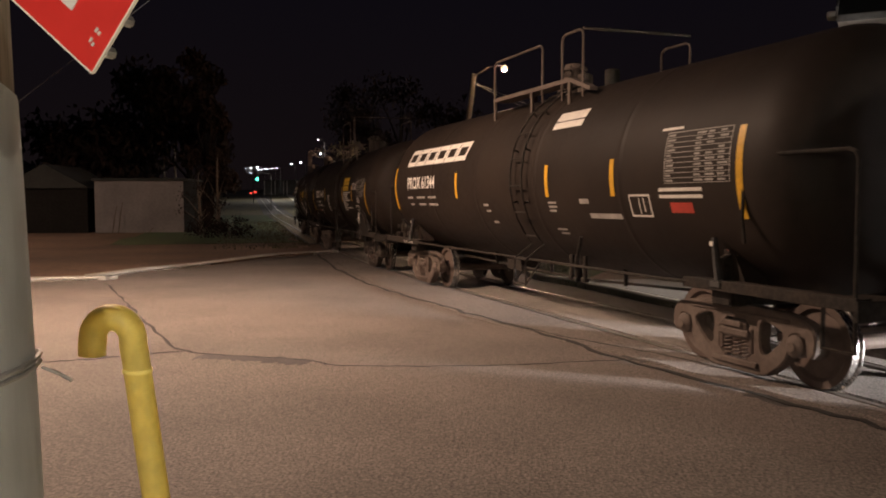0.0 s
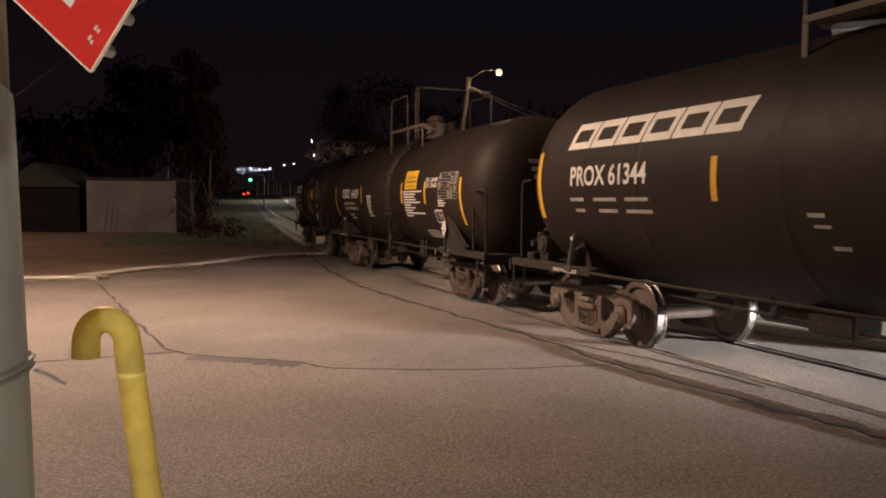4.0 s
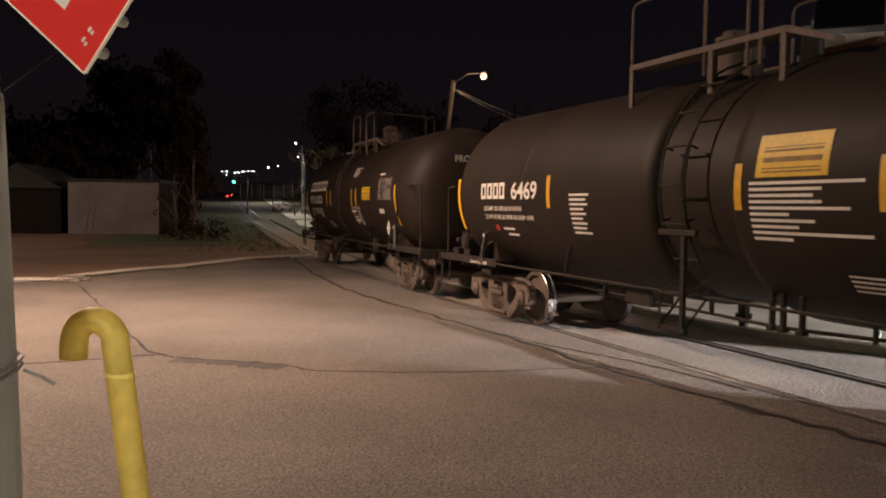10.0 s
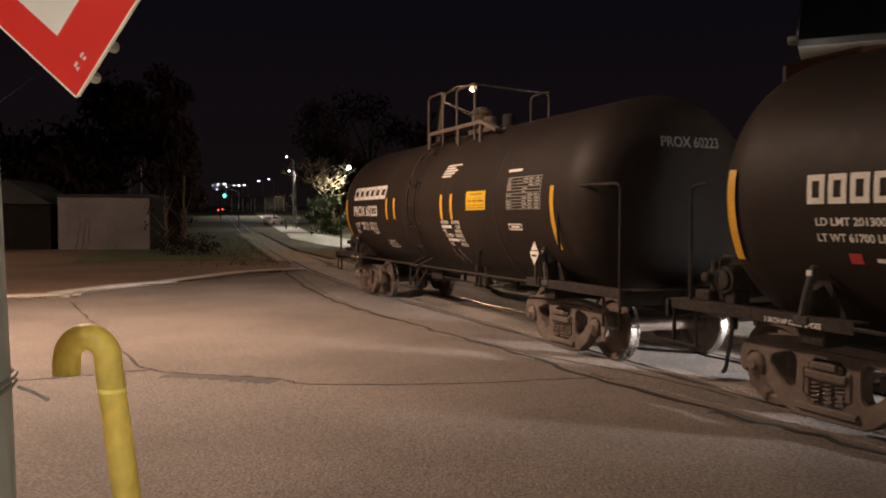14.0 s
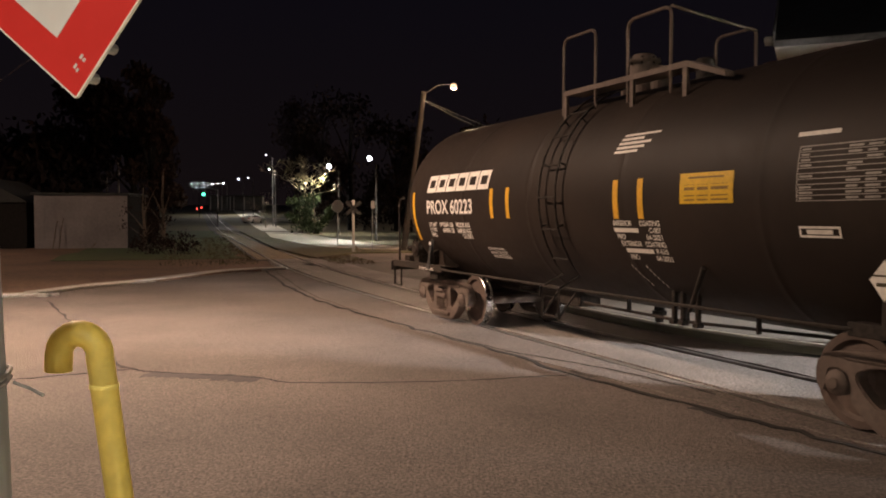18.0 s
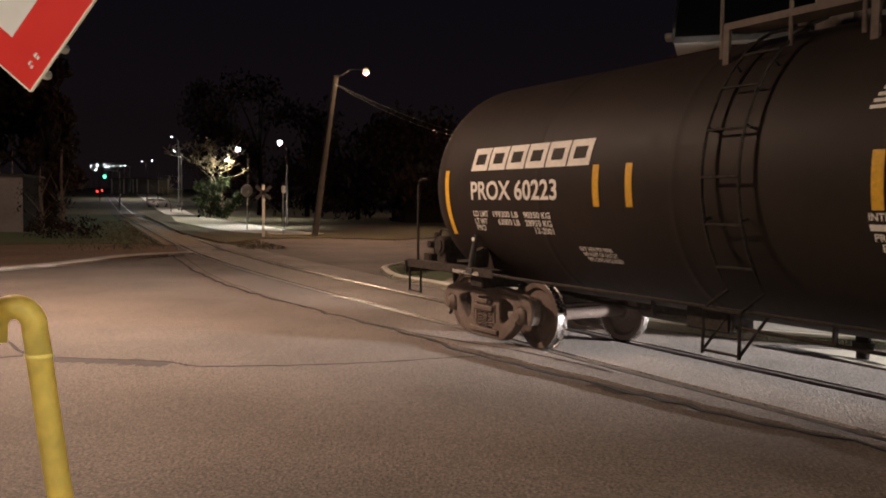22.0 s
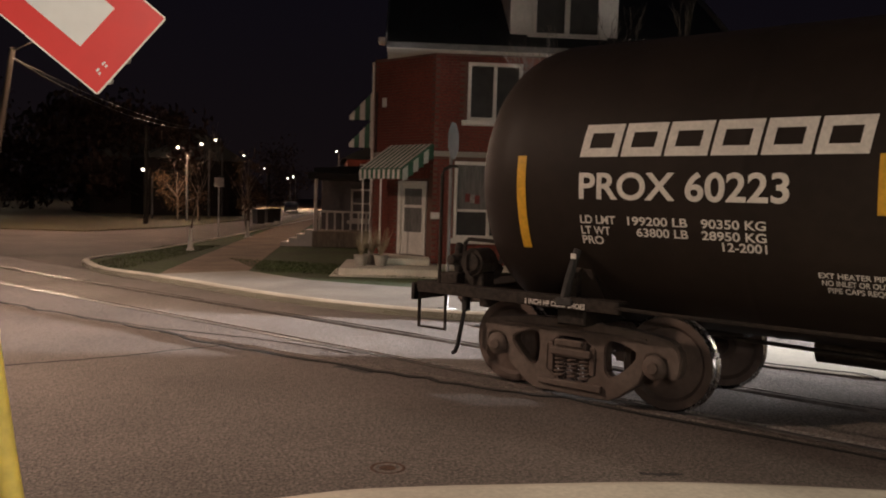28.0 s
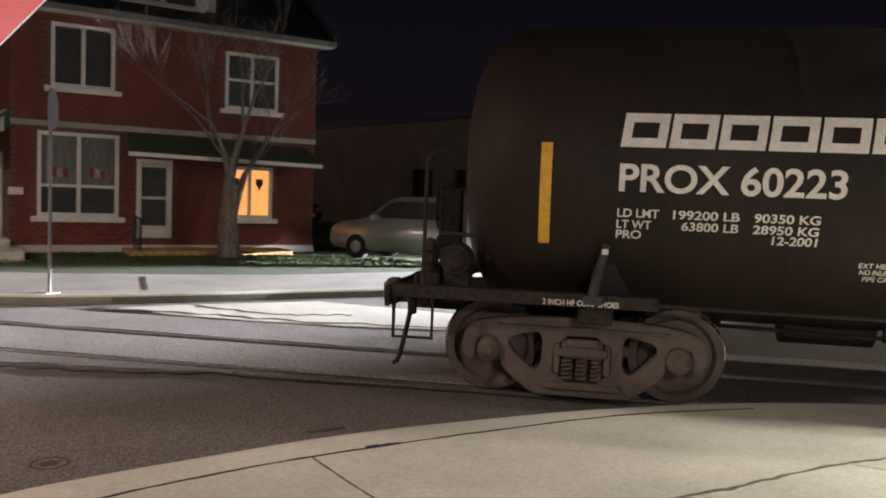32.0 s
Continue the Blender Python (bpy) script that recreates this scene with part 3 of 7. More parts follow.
ribbon("road_crack", [(-4.2, 10.4), (-3.9, 10.2), (-2.5, 9.9), (-1.9, 9.6), (-0.3, 9.75), (1.45, 10.25)], 0.035, 0.004, CRACK, "thin dark crack across the asphalt", jitter=0.02, n=14)
ribbon("road_crack", [(-9.8, 18.7), (-8.0, 16.0), (-6.2, 13.2), (-4.6, 10.8), (-4.2, 10.4)], 0.045, 0.004, CRACK, "dark crack across the asphalt")
ribbon("road_crack", [(-4.2, 10.4), (-5.1, 9.8), (-5.8, 9.5), (-8.0, 9.2)], 0.05, 0.004, CRACK, "thin dark crack across the asphalt")
ribbon("road_crack", [(-7.6, 30.0), (-5.9, 25.0), (-4.5, 21.4), (-3.4, 18.9), (-2.3, 16.8), (-0.8, 14.2), (0.5, 12.0), (1.4, 10.25), (2.6, 8.4), (3.4, 7.2), (4.3, 6.0), (6.0, 2.6)], 0.06, 0.0175, CRACK, "ragged dark crack along the patched strip", jitter=0.06)
ribbon("road_crack", [tuple(beside(s, w).to_2d()) for s, w in ((3.6, -1.95), (5.0, -1.82), (6.2, -1.66), (7.2, -1.36), (8.2, -1.1), (9.6, -0.95))], 0.035, 0.0165, CRACK, "thin dark seam inside the patched strip", jitter=0.03, n=5)
ribbon("road_patch", [(1.42, 10.5), (1.68, 10.12)], 0.12, 0.0035, ASPHALT_DARK, "small dark tar patch by the rail", "tar patch", 0.02)
ribbon("tar_patch", [(-3.9, 10.02), (-3.1, 9.93), (-2.4, 9.75)], 0.3, 0.003, ASPHALT_DARK, "dark tar patch on the road", "tar patch", 0.012, 14)
ribbon("road_patch", [(2.45, 8.55), (2.75, 8.1)], 0.16, 0.0035, ASPHALT_DARK, "small dark tar patch by the rail", "tar patch", 0.02)
ribbon("walk_joint", [(2.8, 3.58), (2.66, 3.2), (2.54, 2.85), (2.3, 2.1)], 0.013, 0.074, WALK_CRACK, "dark joint in the sidewalk", "joint", 0.0)
ribbon("walk_crack", [(3.2, 1.62), (3.89, 1.3), (4.26, 1.12), (4.79, 0.89), (5.36, 0.62), (5.69, 0.42), (6.4, 0.0)], 0.024, 0.075, WALK_CRACK, "ragged dark crack at the edge of the sidewalk", "crack", 0.012)
ribbon("walk_joint", [(0.6, 4.07), (1.41, 3.97), (2.06, 3.84), (2.83, 3.59), (3.67, 3.25), (4.59, 2.84), (5.54, 2.34), (6.5, 1.6)], 0.016, 0.075, CRACK, "dark joint behind the kerb", "joint", 0.008)
ribbon("tar_patch", [(3.22, 3.46), (3.36, 3.4), (3.48, 3.34)], 0.035, 0.0745, CRACK, "dark broken spot of the kerb joint", "patch", 0.012)
ribbon("road_patch", [(3.36, 4.2), (3.48, 4.13), (3.65, 4.06)], 0.05, 0.005, ASPHALT_DARK, "dark dirt in the gutter", "dirt", 0.02)
ribbon("walk_joint", [(6.9, 11.5), (8.0, 13.2)], 0.03, 0.134, CRACK, "dark joint in the sidewalk", "joint", 0.0)
slab("driveway_apron", [(5.9, 10.75), (7.0, 10.35), (8.8, 9.4), (9.6, 6.6), (8.6, 5.6), (7.3, 7.4), (6.6, 8.6), (6.1, 9.8)], 0.012, 0.03, CONCRETE_PALE, "pale broken concrete wedge of the driveway", "driveway")
ribbon("road_crack", [(5.6, 11.0), (6.2, 10.0), (6.7, 8.9), (7.4, 7.6), (8.4, 6.0)], 0.09, 0.016, CRACK, "ragged crack along the driveway", jitter=0.1)
ribbon("road_crack", [(6.9, 10.3), (7.1, 9.3), (7.6, 8.4), (8.1, 8.0)], 0.05, 0.016, CRACK, "ragged crack in the driveway", jitter=0.1)
bm = bmesh.new()
lathe(bm, [(-0.02, 0.13), (0.006, 0.13), (0.007, 0.115), (0.003, 0.105), (0.005, 0.02)], "z", 28)
cover = tagged(part("valve_cover", bm, RAIL_SIDE), "small round iron valve cover in the road", "valve cover")
cover.location = (1.67, 4.95, -0.004)

# -- the tank cars
# seconds and place of the last car's rear leading wheel along the track
RUN = [(0, -29.19), (3.5, -22.45), (6, -17.67), (9, -11.77), (13, -4.32), (15, -1.05), (17, 2.0), (19, 4.74), (20.5, 6.46), (23, 9.0), (25, 10.82), (28, 13.73), (30, 15.5), (32, 17.38)]


def run_at(t):
    """Smooth place along the track at t seconds."""
    k = max(i for i in range(len(RUN) - 1) if RUN[i][0] <= t or i == 0)
    slope = []
    for i in range(len(RUN)):
        a, b = RUN[max(i - 1, 0)], RUN[min(i + 1, len(RUN) - 1)]
        slope.append((b[1] - a[1]) / (b[0] - a[0]))
    (t0, y0), (t1, y1) = RUN[k], RUN[k + 1]
    h, u = t1 - t0, (t - t0) / (t1 - t0)
    return (2 * u ** 3 - 3 * u ** 2 + 1) * y0 + (u ** 3 - 2 * u ** 2 + u) * h * slope[k] + (3 * u ** 2 - 2 * u ** 3) * y1 + (u ** 3 - u ** 2) * h * slope[k + 1]


WHEEL_R, HALF_BASE = 0.457, 0.89


def wheelset_bm():
    bm = bmesh.new()
    for side in (-1, 1):
        y = side * 0.7535
        prof = [(-0.07, 0.1), (-0.07, 0.14), (-0.035, 0.16), (-0.02, 0.34), (-0.062, 0.375), (-0.062, WHEEL_R - 0.008), (-0.055, WHEEL_R), (0.035, WHEEL_R + 0.003), (0.045, WHEEL_R + 0.025), (0.06, WHEEL_R + 0.026), (0.068, WHEEL_R - 0.01), (0.068, 0.38), (0.02, 0.34), (0.03, 0.15), (0.07, 0.13), (0.07, 0.09)]
        lathe(bm, [(y - side * u, r) for u, r in prof] if side > 0 else [(y + u, r) for u, r in prof], "y", 40)
    lathe(bm, [(-1.1, 0.075), (-0.68, 0.08), (-0.6, 0.09), (0.6, 0.09), (0.68, 0.08), (1.1, 0.075)], "y", 14)
    return bm


def cut_corners(pts, rounds=2):
    """Round a closed outline by cutting its corners."""
    for _ in range(rounds):
        out = []
        for i, p in enumerate(pts):
            q = pts[(i + 1) % len(pts)]
            out.append((p[0] * 0.75 + q[0] * 0.25, p[1] * 0.75 + q[1] * 0.25))
            out.append((p[0] * 0.25 + q[0] * 0.75, p[1] * 0.25 + q[1] * 0.75))
        pts = out
    return pts


def side_frame_bm(side):
    """Cast side frame of a freight truck, seen along y; rounded windows, spring opening and pedestals."""
    half = [(0.3, 0.05), (0.46, 0.06), (0.66, 0.2), (0.775, 0.32), (0.785, 0.53), (0.84, 0.58), (0.96, 0.58), (1.01, 0.53), (1.015, 0.36), (1.09, 0.35), (1.14, 0.43), (1.14, 0.6), (1.05, 0.71), (0.85, 0.76), (0.4, 0.8)]
    outer = half + [(-x, z) for x, z in reversed(half)]
    window = [(0.67, 0.59), (0.46, 0.655), (0.375, 0.63), (0.375, 0.37), (0.42, 0.29), (0.5, 0.31), (0.67, 0.47), (0.7, 0.54)]
    middle = [(-0.27, 0.63), (0.27, 0.63), (0.27, 0.18), (-0.27, 0.18)]
    bm = bmesh.new()
    edges = []
    for loop, rounds in ((outer, 1), (window, 2), ([(-x, z) for x, z in window], 2), (middle, 1)):
        vs = [bm.verts.new((x, side * 0.93, z)) for x, z in cut_corners(loop, rounds)]
        edges += [bm.edges.new((vs[i], vs[(i + 1) % len(vs)])) for i in range(len(vs))]
    bmesh.ops.triangle_fill(bm, use_beauty=True, use_dissolve=False, edges=edges)
    g = bmesh.ops.extrude_face_region(bm, geom=bm.faces[:])
    bmesh.ops.translate(bm, vec=(0, side * 0.15, 0), verts=[v for v in g["geom"] if isinstance(v, bmesh.types.BMVert)])
    bmesh.ops.recalc_face_normals(bm, faces=bm.faces)
    rim = [e for e in bm.edges if len(e.link_faces) == 2 and e.calc_face_angle() > 1.2 and abs(e.verts[0].co.y - e.verts[1].co.y) < 0.01]
    bmesh.ops.bevel(bm, geom=rim, offset=0.014, segments=2, affect="EDGES")
    # spring seat and a rib along the top
    box(bm, (-0.36, min(side * 0.9, side * 1.12), 0.12), (0.36, max(side * 0.9, side * 1.12), 0.19), bevel=0.012)
    box(bm, (-0.8, min(side * 1.07, side * 1.1), 0.685), (0.8, max(side * 1.07, side * 1.1), 0.715), bevel=0.008)
    return bm


def spring_bm():
    bm = bmesh.new()
    tube(bm, [(0.055 * math.cos(a * 0.785), 0.045 * math.sin(a * 0.785), 0.2 + 0.0052 * a) for a in range(0, 44)], 0.013, 5)
    return bm


def truck(parent, x, cast=TRUCK):
    bm = bmesh.new()
    box(bm, (x - 0.19, -1.12, 0.42), (x + 0.19, 1.12, 0.6), bevel=0.02)
    box(bm, (x - 0.25, -0.35, 0.58), (x + 0.25, 0.35, 0.72), bevel=0.03)
    for s in (-1, 1):
        box(bm, (x + s * 0.42 - 0.05, -0.85, 0.42), (x + s * 0.42 + 0.05, 0.85, 0.52), bevel=0.01)
    t = part("truck", bm, cast, parent, "dusty cast-steel four-wheel truck")
    for s in (-1, 1):
        f = part("side_frame", side_frame_bm(s), cast, t)
        f.location = (x, 0, 0)
        first = None
        for k in range(3):
            for row in range(2):
                m = Matrix.Translation((x - 0.14 + 0.14 * k, s * (0.95 + 0.09 * row), 0))
                if first is None:
                    first = part("spring", spring_bm(), WHEEL, t)
                    first.matrix_basis = m
                else:
                    share("spring", first, m, t)
        bm = bmesh.new()
        box(bm, (x - 0.24, min(s * 0.9, s * 1.13), 0.44), (x + 0.24, max(s * 0.9, s * 1.13), 0.52), bevel=0.015)
        box(bm, (x - 0.15, min(s * 1.1, s * 1.15), 0.54), (x + 0.15, max(s * 1.1, s * 1.15), 0.61), bevel=0.012)
        part("bolster_end", bm, cast, t)
        for e in (-1, 1):
            bm = bmesh.new()
            box(bm, (x + e * 0.235 - 0.03, min(s * 0.92, s * 1.09), 0.27), (x + e * 0.235 + 0.03, max(s * 0.92, s * 1.09), 0.56), bevel=0.01)
            part("friction_wedge", bm, WHEEL, t)
        for e in (-1, 1):
            bm = bmesh.new()
            lathe(bm, [(s * 0.94, 0.12), (s * 1.1, 0.12), (s * 1.12, 0.1), (s * 1.14, 0.06), (s * 1.155, 0.05)], "y", 18, Matrix.Translation((x + e * HALF_BASE, 0, WHEEL_R)))
            box(bm, (x + e * HALF_BASE - 0.13, min(s * 0.94, s * 1.06), WHEEL_R + 0.09), (x + e * HALF_BASE + 0.13, max(s * 0.94, s * 1.06), WHEEL_R + 0.16), bevel=0.01)
            part("axle_bearing", bm, cast, t)
    sets = []
    for e in (-1, 1):
        w = part("wheelset", wheelset_bm(), WHEEL, t, smooth=False)
        w.location = (x + e * HALF_BASE, 0, WHEEL_R)
        sets.append((w, x + e * HALF_BASE))
    # polished treads sit on their wheelsets' surface
    for w, xx in sets:
        me = w.data
        me.materials.append(TREAD)
        for p in me.polygons:
            c = p.center
            if math.hypot(c.x, c.z) > WHEEL_R - 0.03 and abs(abs(c.y) - 0.7535) < 0.075:
                p.material_index = 1
    return sets


def curve_on_tank(bm, r, zc, gap):
    """Bends a flat mesh (x along the car, y up as height) round the tank's near side."""
    zs = [v.co.y for v in bm.verts]
    lo, hi = min(zs), max(zs)
    n = int((hi - lo) / 0.07)
    for i in range(1, n + 1):
        h = lo + (hi - lo) * i / (n + 1)
        bmesh.ops.bisect_plane(bm, geom=bm.verts[:] + bm.edges[:] + bm.faces[:], plane_co=(0, h, 0), plane_no=(0, 1, 0))
    for v in bm.verts:
        a = math.asin(max(-0.98, min(0.98, (v.co.y - zc) / r)))
        rr = r + gap + v.co.z
        v.co = Vector((v.co.x, -rr * math.cos(a), zc + rr * math.sin(a)))


def words(text, x, z, height, width=None, squeeze=None):
    """Flat lettering: lower left corner at x, z."""
    cu = bpy.data.curves.new("words", "FONT")
    cu.body, cu.size = text, height / 0.72
    cu.offset = 0.03 * height
    ob = bpy.data.objects.new("words", cu)
    scene.collection.objects.link(ob)
    bpy.context.view_layer.update()
    me = bpy.data.meshes.new_from_object(ob.evaluated_get(bpy.context.evaluated_depsgraph_get()))
    bpy.data.objects.remove(ob)
    bm = bmesh.new()
    bm.from_mesh(me)
    bpy.data.meshes.remove(me)
    xs = [v.co.x for v in bm.verts] or [0, 1]
    k = (width / (max(xs) - min(xs))) if width else 1.0
    x0 = min(xs)
    for v in bm.verts:
        v.co = Vector((x + (v.co.x - x0) * k, z + v.co.y, 0))
    return bm


def plate(x0, z0, x1, z1):
    bm = bmesh.new()
    bm.faces.new([bm.verts.new(c) for c in ((x0, z0, 0), (x1, z0, 0), (x1, z1, 0), (x0, z1, 0))])
    return bm


def join(*bms):
    out = bms[0]
    for b in bms[1:]:
        me = bpy.data.meshes.new("tmp")
        b.to_mesh(me)
        b.free()
        out.from_mesh(me)
        bpy.data.meshes.remove(me)
    return out


def bars(rows):
    """Plain bars for writing that cannot be read: rows of (x0, z, x1, height)."""
    return join(*[plate(x0, z, x1, z + h) for x0, z, x1, h in rows])


def ring_mark(x0, z0, x1, z1, t, slant=0.0):
    bm = bars([(x0, z0, x1, t), (x0, z1 - t, x1, t), (x0, z0 + t, x0 + t, z1 - z0 - 2 * t), (x1 - t, z0 + t, x1, z1 - z0 - 2 * t)])
    return bm


def logo_blocks(x0, z0, x1, z1, n=6, slant=0.0):
    """A company mark as plain hollow blocks in a row."""
    out = []
    w = (x1 - x0) / n
    for k in range(n):
        a, b = x0 + k * w + 0.014, x0 + (k + 1) * w - 0.014
        out.append(ring_mark(a, z0, b, z1, min(0.095, (z1 - z0) * 0.27)))
    for bm in out:
        for v in bm.verts:
            v.co.x += slant * (v.co.y - z0)
    return out


def lines(rows):
    return [bars([row]) for row in rows]


def pack(*pieces):
    out = []
    for piece in pieces:
        out += piece if isinstance(piece, list) else [piece]
    return out


def dataplate(x0, z0, x1, z1, n=9, cols=(0.0, 0.45, 0.62, 0.8)):
    rows = []
    rnd = random.Random(int(x0 * 100))
    h = (z1 - z0) / n
    for k in range(n):
        z = z0 + k * h
        rows.append((x0, z, x1, 0.008))
        for c in cols:
            if rnd.random() < 0.85:
                a = x0 + (x1 - x0) * c + 0.03
                rows.append((a, z + h * 0.35, a + (x1 - x0) * rnd.uniform(0.08, 0.14), h * 0.4))
    rows.append((x0, z1, x1, 0.012))
    rows += [(x0, z0, x0 + 0.012, z1 - z0), (x1 - 0.012, z0, x1, z1 - z0)]
    return bars(rows)


def tank_car(name, tc, r, zc, label, shell_half, marks, hatch, recess=None, front=None):
    """A tank car with u = 0 midway between its trucks. marks: (name, flat mesh, material, label)."""
    car = thing(name, Matrix(), label, "tank car", "cars of the train")
    # shell with dished heads
    bm = bmesh.new()
    dish = 0.8
    prof = []
    for k in range(13):
        a = math.pi / 2 * k / 12
        prof.append((-shell_half - dish * math.cos(a), max(0.02, r * math.sin(a) ** 0.46)))
    seams = [-shell_half + 2 * shell_half * k / 5 for k in range(1, 5)]
    prof += [(-shell_half + 0.02, r), (-shell_half + 0.08, r)]
    for sx in seams:
        if recess and abs(sx) < 1.6:
            continue
        prof += [(sx - 0.1, r), (sx - 0.03, r), (sx - 0.016, r + 0.004), (sx + 0.016, r + 0.004), (sx + 0.03, r), (sx + 0.1, r)]
    if recess:
        a, b = recess
        prof += [(a - 0.3, r), (a - 0.16, r - 0.003), (a - 0.06, r - 0.022), (a, r - 0.07), (a + 0.01, r - 0.1), (a + 0.1, r - 0.1), (b - 0.1, r - 0.1), (b - 0.01, r - 0.1), (b, r - 0.07), (b + 0.06, r - 0.022), (b + 0.16, r - 0.003), (b + 0.3, r)]
    prof.sort()
    prof += [(shell_half - 0.08, r), (shell_half - 0.02, r)]
    prof += [(-u, rr) for u, rr in reversed(prof[:13])]
    lathe(bm, prof, "x", 72, Matrix.Translation((0, 0, zc)))
    tank = part("tank", bm, TANK, car, "matt black welded tank", smooth=True)
    for nm, flat, material, lab in marks:
        for k, piece in enumerate(pack(flat)):
            curve_on_tank(piece, r, zc, 0.006)
            mark = part(nm, piece, material, tank, "" if k else lab)
            if nm in ("lettering", "data_panel"):
                mark["kind"] = "stuff"
    end = tc / 2 + 1.92
    front = tc / 2 if front is None else front
    # stub sills, bolsters, saddles and end platforms
    for s, hx in ((-1, tc / 2), (1, front)):
        ee = hx + 1.92
        bm = bmesh.new()
        box(bm, (s * (hx - 1.3), -0.17, 0.68), (s * ee, 0.17, 1.02), bevel=0.015)
        part("stub_sill", bm, STEEL, car)
        bm = bmesh.new()
        box(bm, (s * hx - 0.16, -1.3, 0.78), (s * hx + 0.16, 1.3, 0.95), bevel=0.02)
        part("bolster", bm, STEEL, car)
        for side in (-1, 1):
            bm = bmesh.new()
            prism(bm, [(0.25, 0.93), (1.3, 0.93), (1.3, 1.3), (1.18, 1.36), (0.75, 1.0), (0.25, 0.95)], -0.05, 0.05)
            for v in bm.verts:
                v.co = Vector((s * hx + v.co.y, side * v.co.x, v.co.z))
            bmesh.ops.recalc_face_normals(bm, faces=bm.faces)
            part("saddle", bm, STEEL, car)
        bm = bmesh.new()
        box(bm, (s * (ee - 0.55), -1.38, 0.99), (s * ee, 1.38, 1.03), bevel=0.008)
        box(bm, (s * (ee - 0.02), -1.42, 0.86), (s * (ee + 0.03), 1.42, 1.05), bevel=0.008)
        part("end_platform", bm, STEEL, car)
        bm = bmesh.new()
        box(bm, (s * ee, -0.12, 0.72), (s * (ee + 0.24), 0.12, 0.96), bevel=0.03)
        box(bm, (s * (ee + 0.16), -0.2, 0.7), (s * (ee + 0.34), 0.1, 0.98), bevel=0.05)
        part("coupler", bm, TRUCK, car)
        for side in (-1, 1):
            y = side * 1.36
            bm = bmesh.new()
            tube(bm, [(s * (ee - 0.05), y, 1.0), (s * (ee - 0.05), y, 0.57), (s * (ee - 0.42), y, 0.57), (s * (ee - 0.42), y, 1.0)], 0.021, 6)
            part("sill_step", bm, STEEL, car)
            bm = bmesh.new()
            xb = s * (hx - 0.02)
            tube(bm, [(xb + s * 0.07, y, 1.0), (xb + s * 0.02, y, 1.25), (xb - s * 0.05, y - side * 0.02, 1.53)], [0.048, 0.042, 0.036], 8)
            box(bm, (xb + s * 0.05 - 0.09, y - 0.05, 0.98), (xb + s * 0.05 + 0.09, y + 0.05, 1.06), bevel=0.012)
            brace = part("saddle_brace", bm, SIGN_DULL, car)
            bm = bmesh.new()
            box(bm, (xb - s * 0.035 - 0.028, y + side * 0.026, 1.44), (xb - s * 0.035 + 0.028, y + side * 0.034, 1.49))
            part("brace_mark", bm, WHITE_MARK, brace, "small white stencil")
            bm = bmesh.new()
            prism(bm, [(xb - 0.06, 1.03), (xb + 0.3, 1.03), (xb + 0.27, 1.1), (xb + 0.04, 1.5), (xb - 0.04, 1.5)], side * 0.9, side * 1.2)
            part("gusset", bm, TANK, car)
            bm = bmesh.new()
            x0 = s * (ee - 0.06)
            if s > 0 and recess:
                x0 = front + 1.29
                tube(bm, [(x0, y, 1.03), (x0, y, 2.1), (x0 + 0.04, y, 2.17), (x0 + 0.1, y, 2.2), (ee - 0.12, y, 2.2), (ee - 0.05, y, 2.14), (ee - 0.05, y, 1.03)], 0.02, 8)
            elif s > 0:
                tube(bm, [(x0, y, 1.03), (x0, y, 2.3), (x0 - 0.03, y, 2.37), (x0 - 0.1, y, 2.4), (x0 - 1.2, y * 1.06, 2.4), (x0 - 1.28, y * 1.07, 2.36), (x0 - 1.32, y * 1.08, 2.26), (x0 - 1.34, y * 1.08, 1.75), (x0 - 1.36, y * 1.04, 1.5)], 0.02, 8)
            else:
                tube(bm, [(x0 + 0.26, y, 1.03), (x0 + 0.26, y, 2.24), (x0 + 0.29, y, 2.3), (x0 + 0.35, y * 0.98, 2.33), (x0 + 0.42, y * 0.95, 2.33)], 0.02, 8)
            part("end_handrail", bm, STEEL, car)
    # running rail along each side below the tank
    for side in (-1, 1):
        bm = bmesh.new()
        tube(bm, [(-tc / 2 + 0.5, side * 1.38, 1.01), (-tc / 2 + 1.0, side * 1.38, 1.0), (front - 1.0, side * 1.38, 1.0), (front - 0.5, side * 1.38, 1.01)], 0.02, 6)
        part("side_rail", bm, STEEL, car)
        for x0, x1 in ((-end + 0.02, -tc / 2 + 0.55), (front - 0.55, front + 1.9)):
            bm = bmesh.new()
            box(bm, (x0, side * 1.36 - 0.03, 0.95), (x1, side * 1.36 + 0.03, 1.07), bevel=0.006)
            box(bm, (x0, side * 1.36 - side * 0.1 - 0.06, 1.04), (x1, side * 1.36 - side * 0.1 + 0.06, 1.065), bevel=0.006)
            part("side_sill", bm, STEEL, car)
    # brake gear under the tank
    bm = bmesh.new()
    box(bm, (-1.7, -0.6, 0.62), (-1.1, -0.2, 0.86), bevel=0.02)
    part("brake_valve", bm, STEEL, car)
    bm = bmesh.new()
    lathe(bm, [(-0.4, 0.05), (-0.39, 0.2), (0.5, 0.2), (0.51, 0.05)], "x", 20, Matrix.Translation((-2.6, 0.1, 0.72)))
    part("air_tank", bm, STEEL, car)
    bm = bmesh.new()
    lathe(bm, [(0, 0.06), (0.1, 0.06), (0.1, 0.1), (0.16, 0.1), (0.16, 0.07), (0.34, 0.07)], "z", 16, Matrix.Translation((0, 0, 0.5)))
    part("bottom_outlet", bm, STEEL, car)
    bm = bmesh.new()
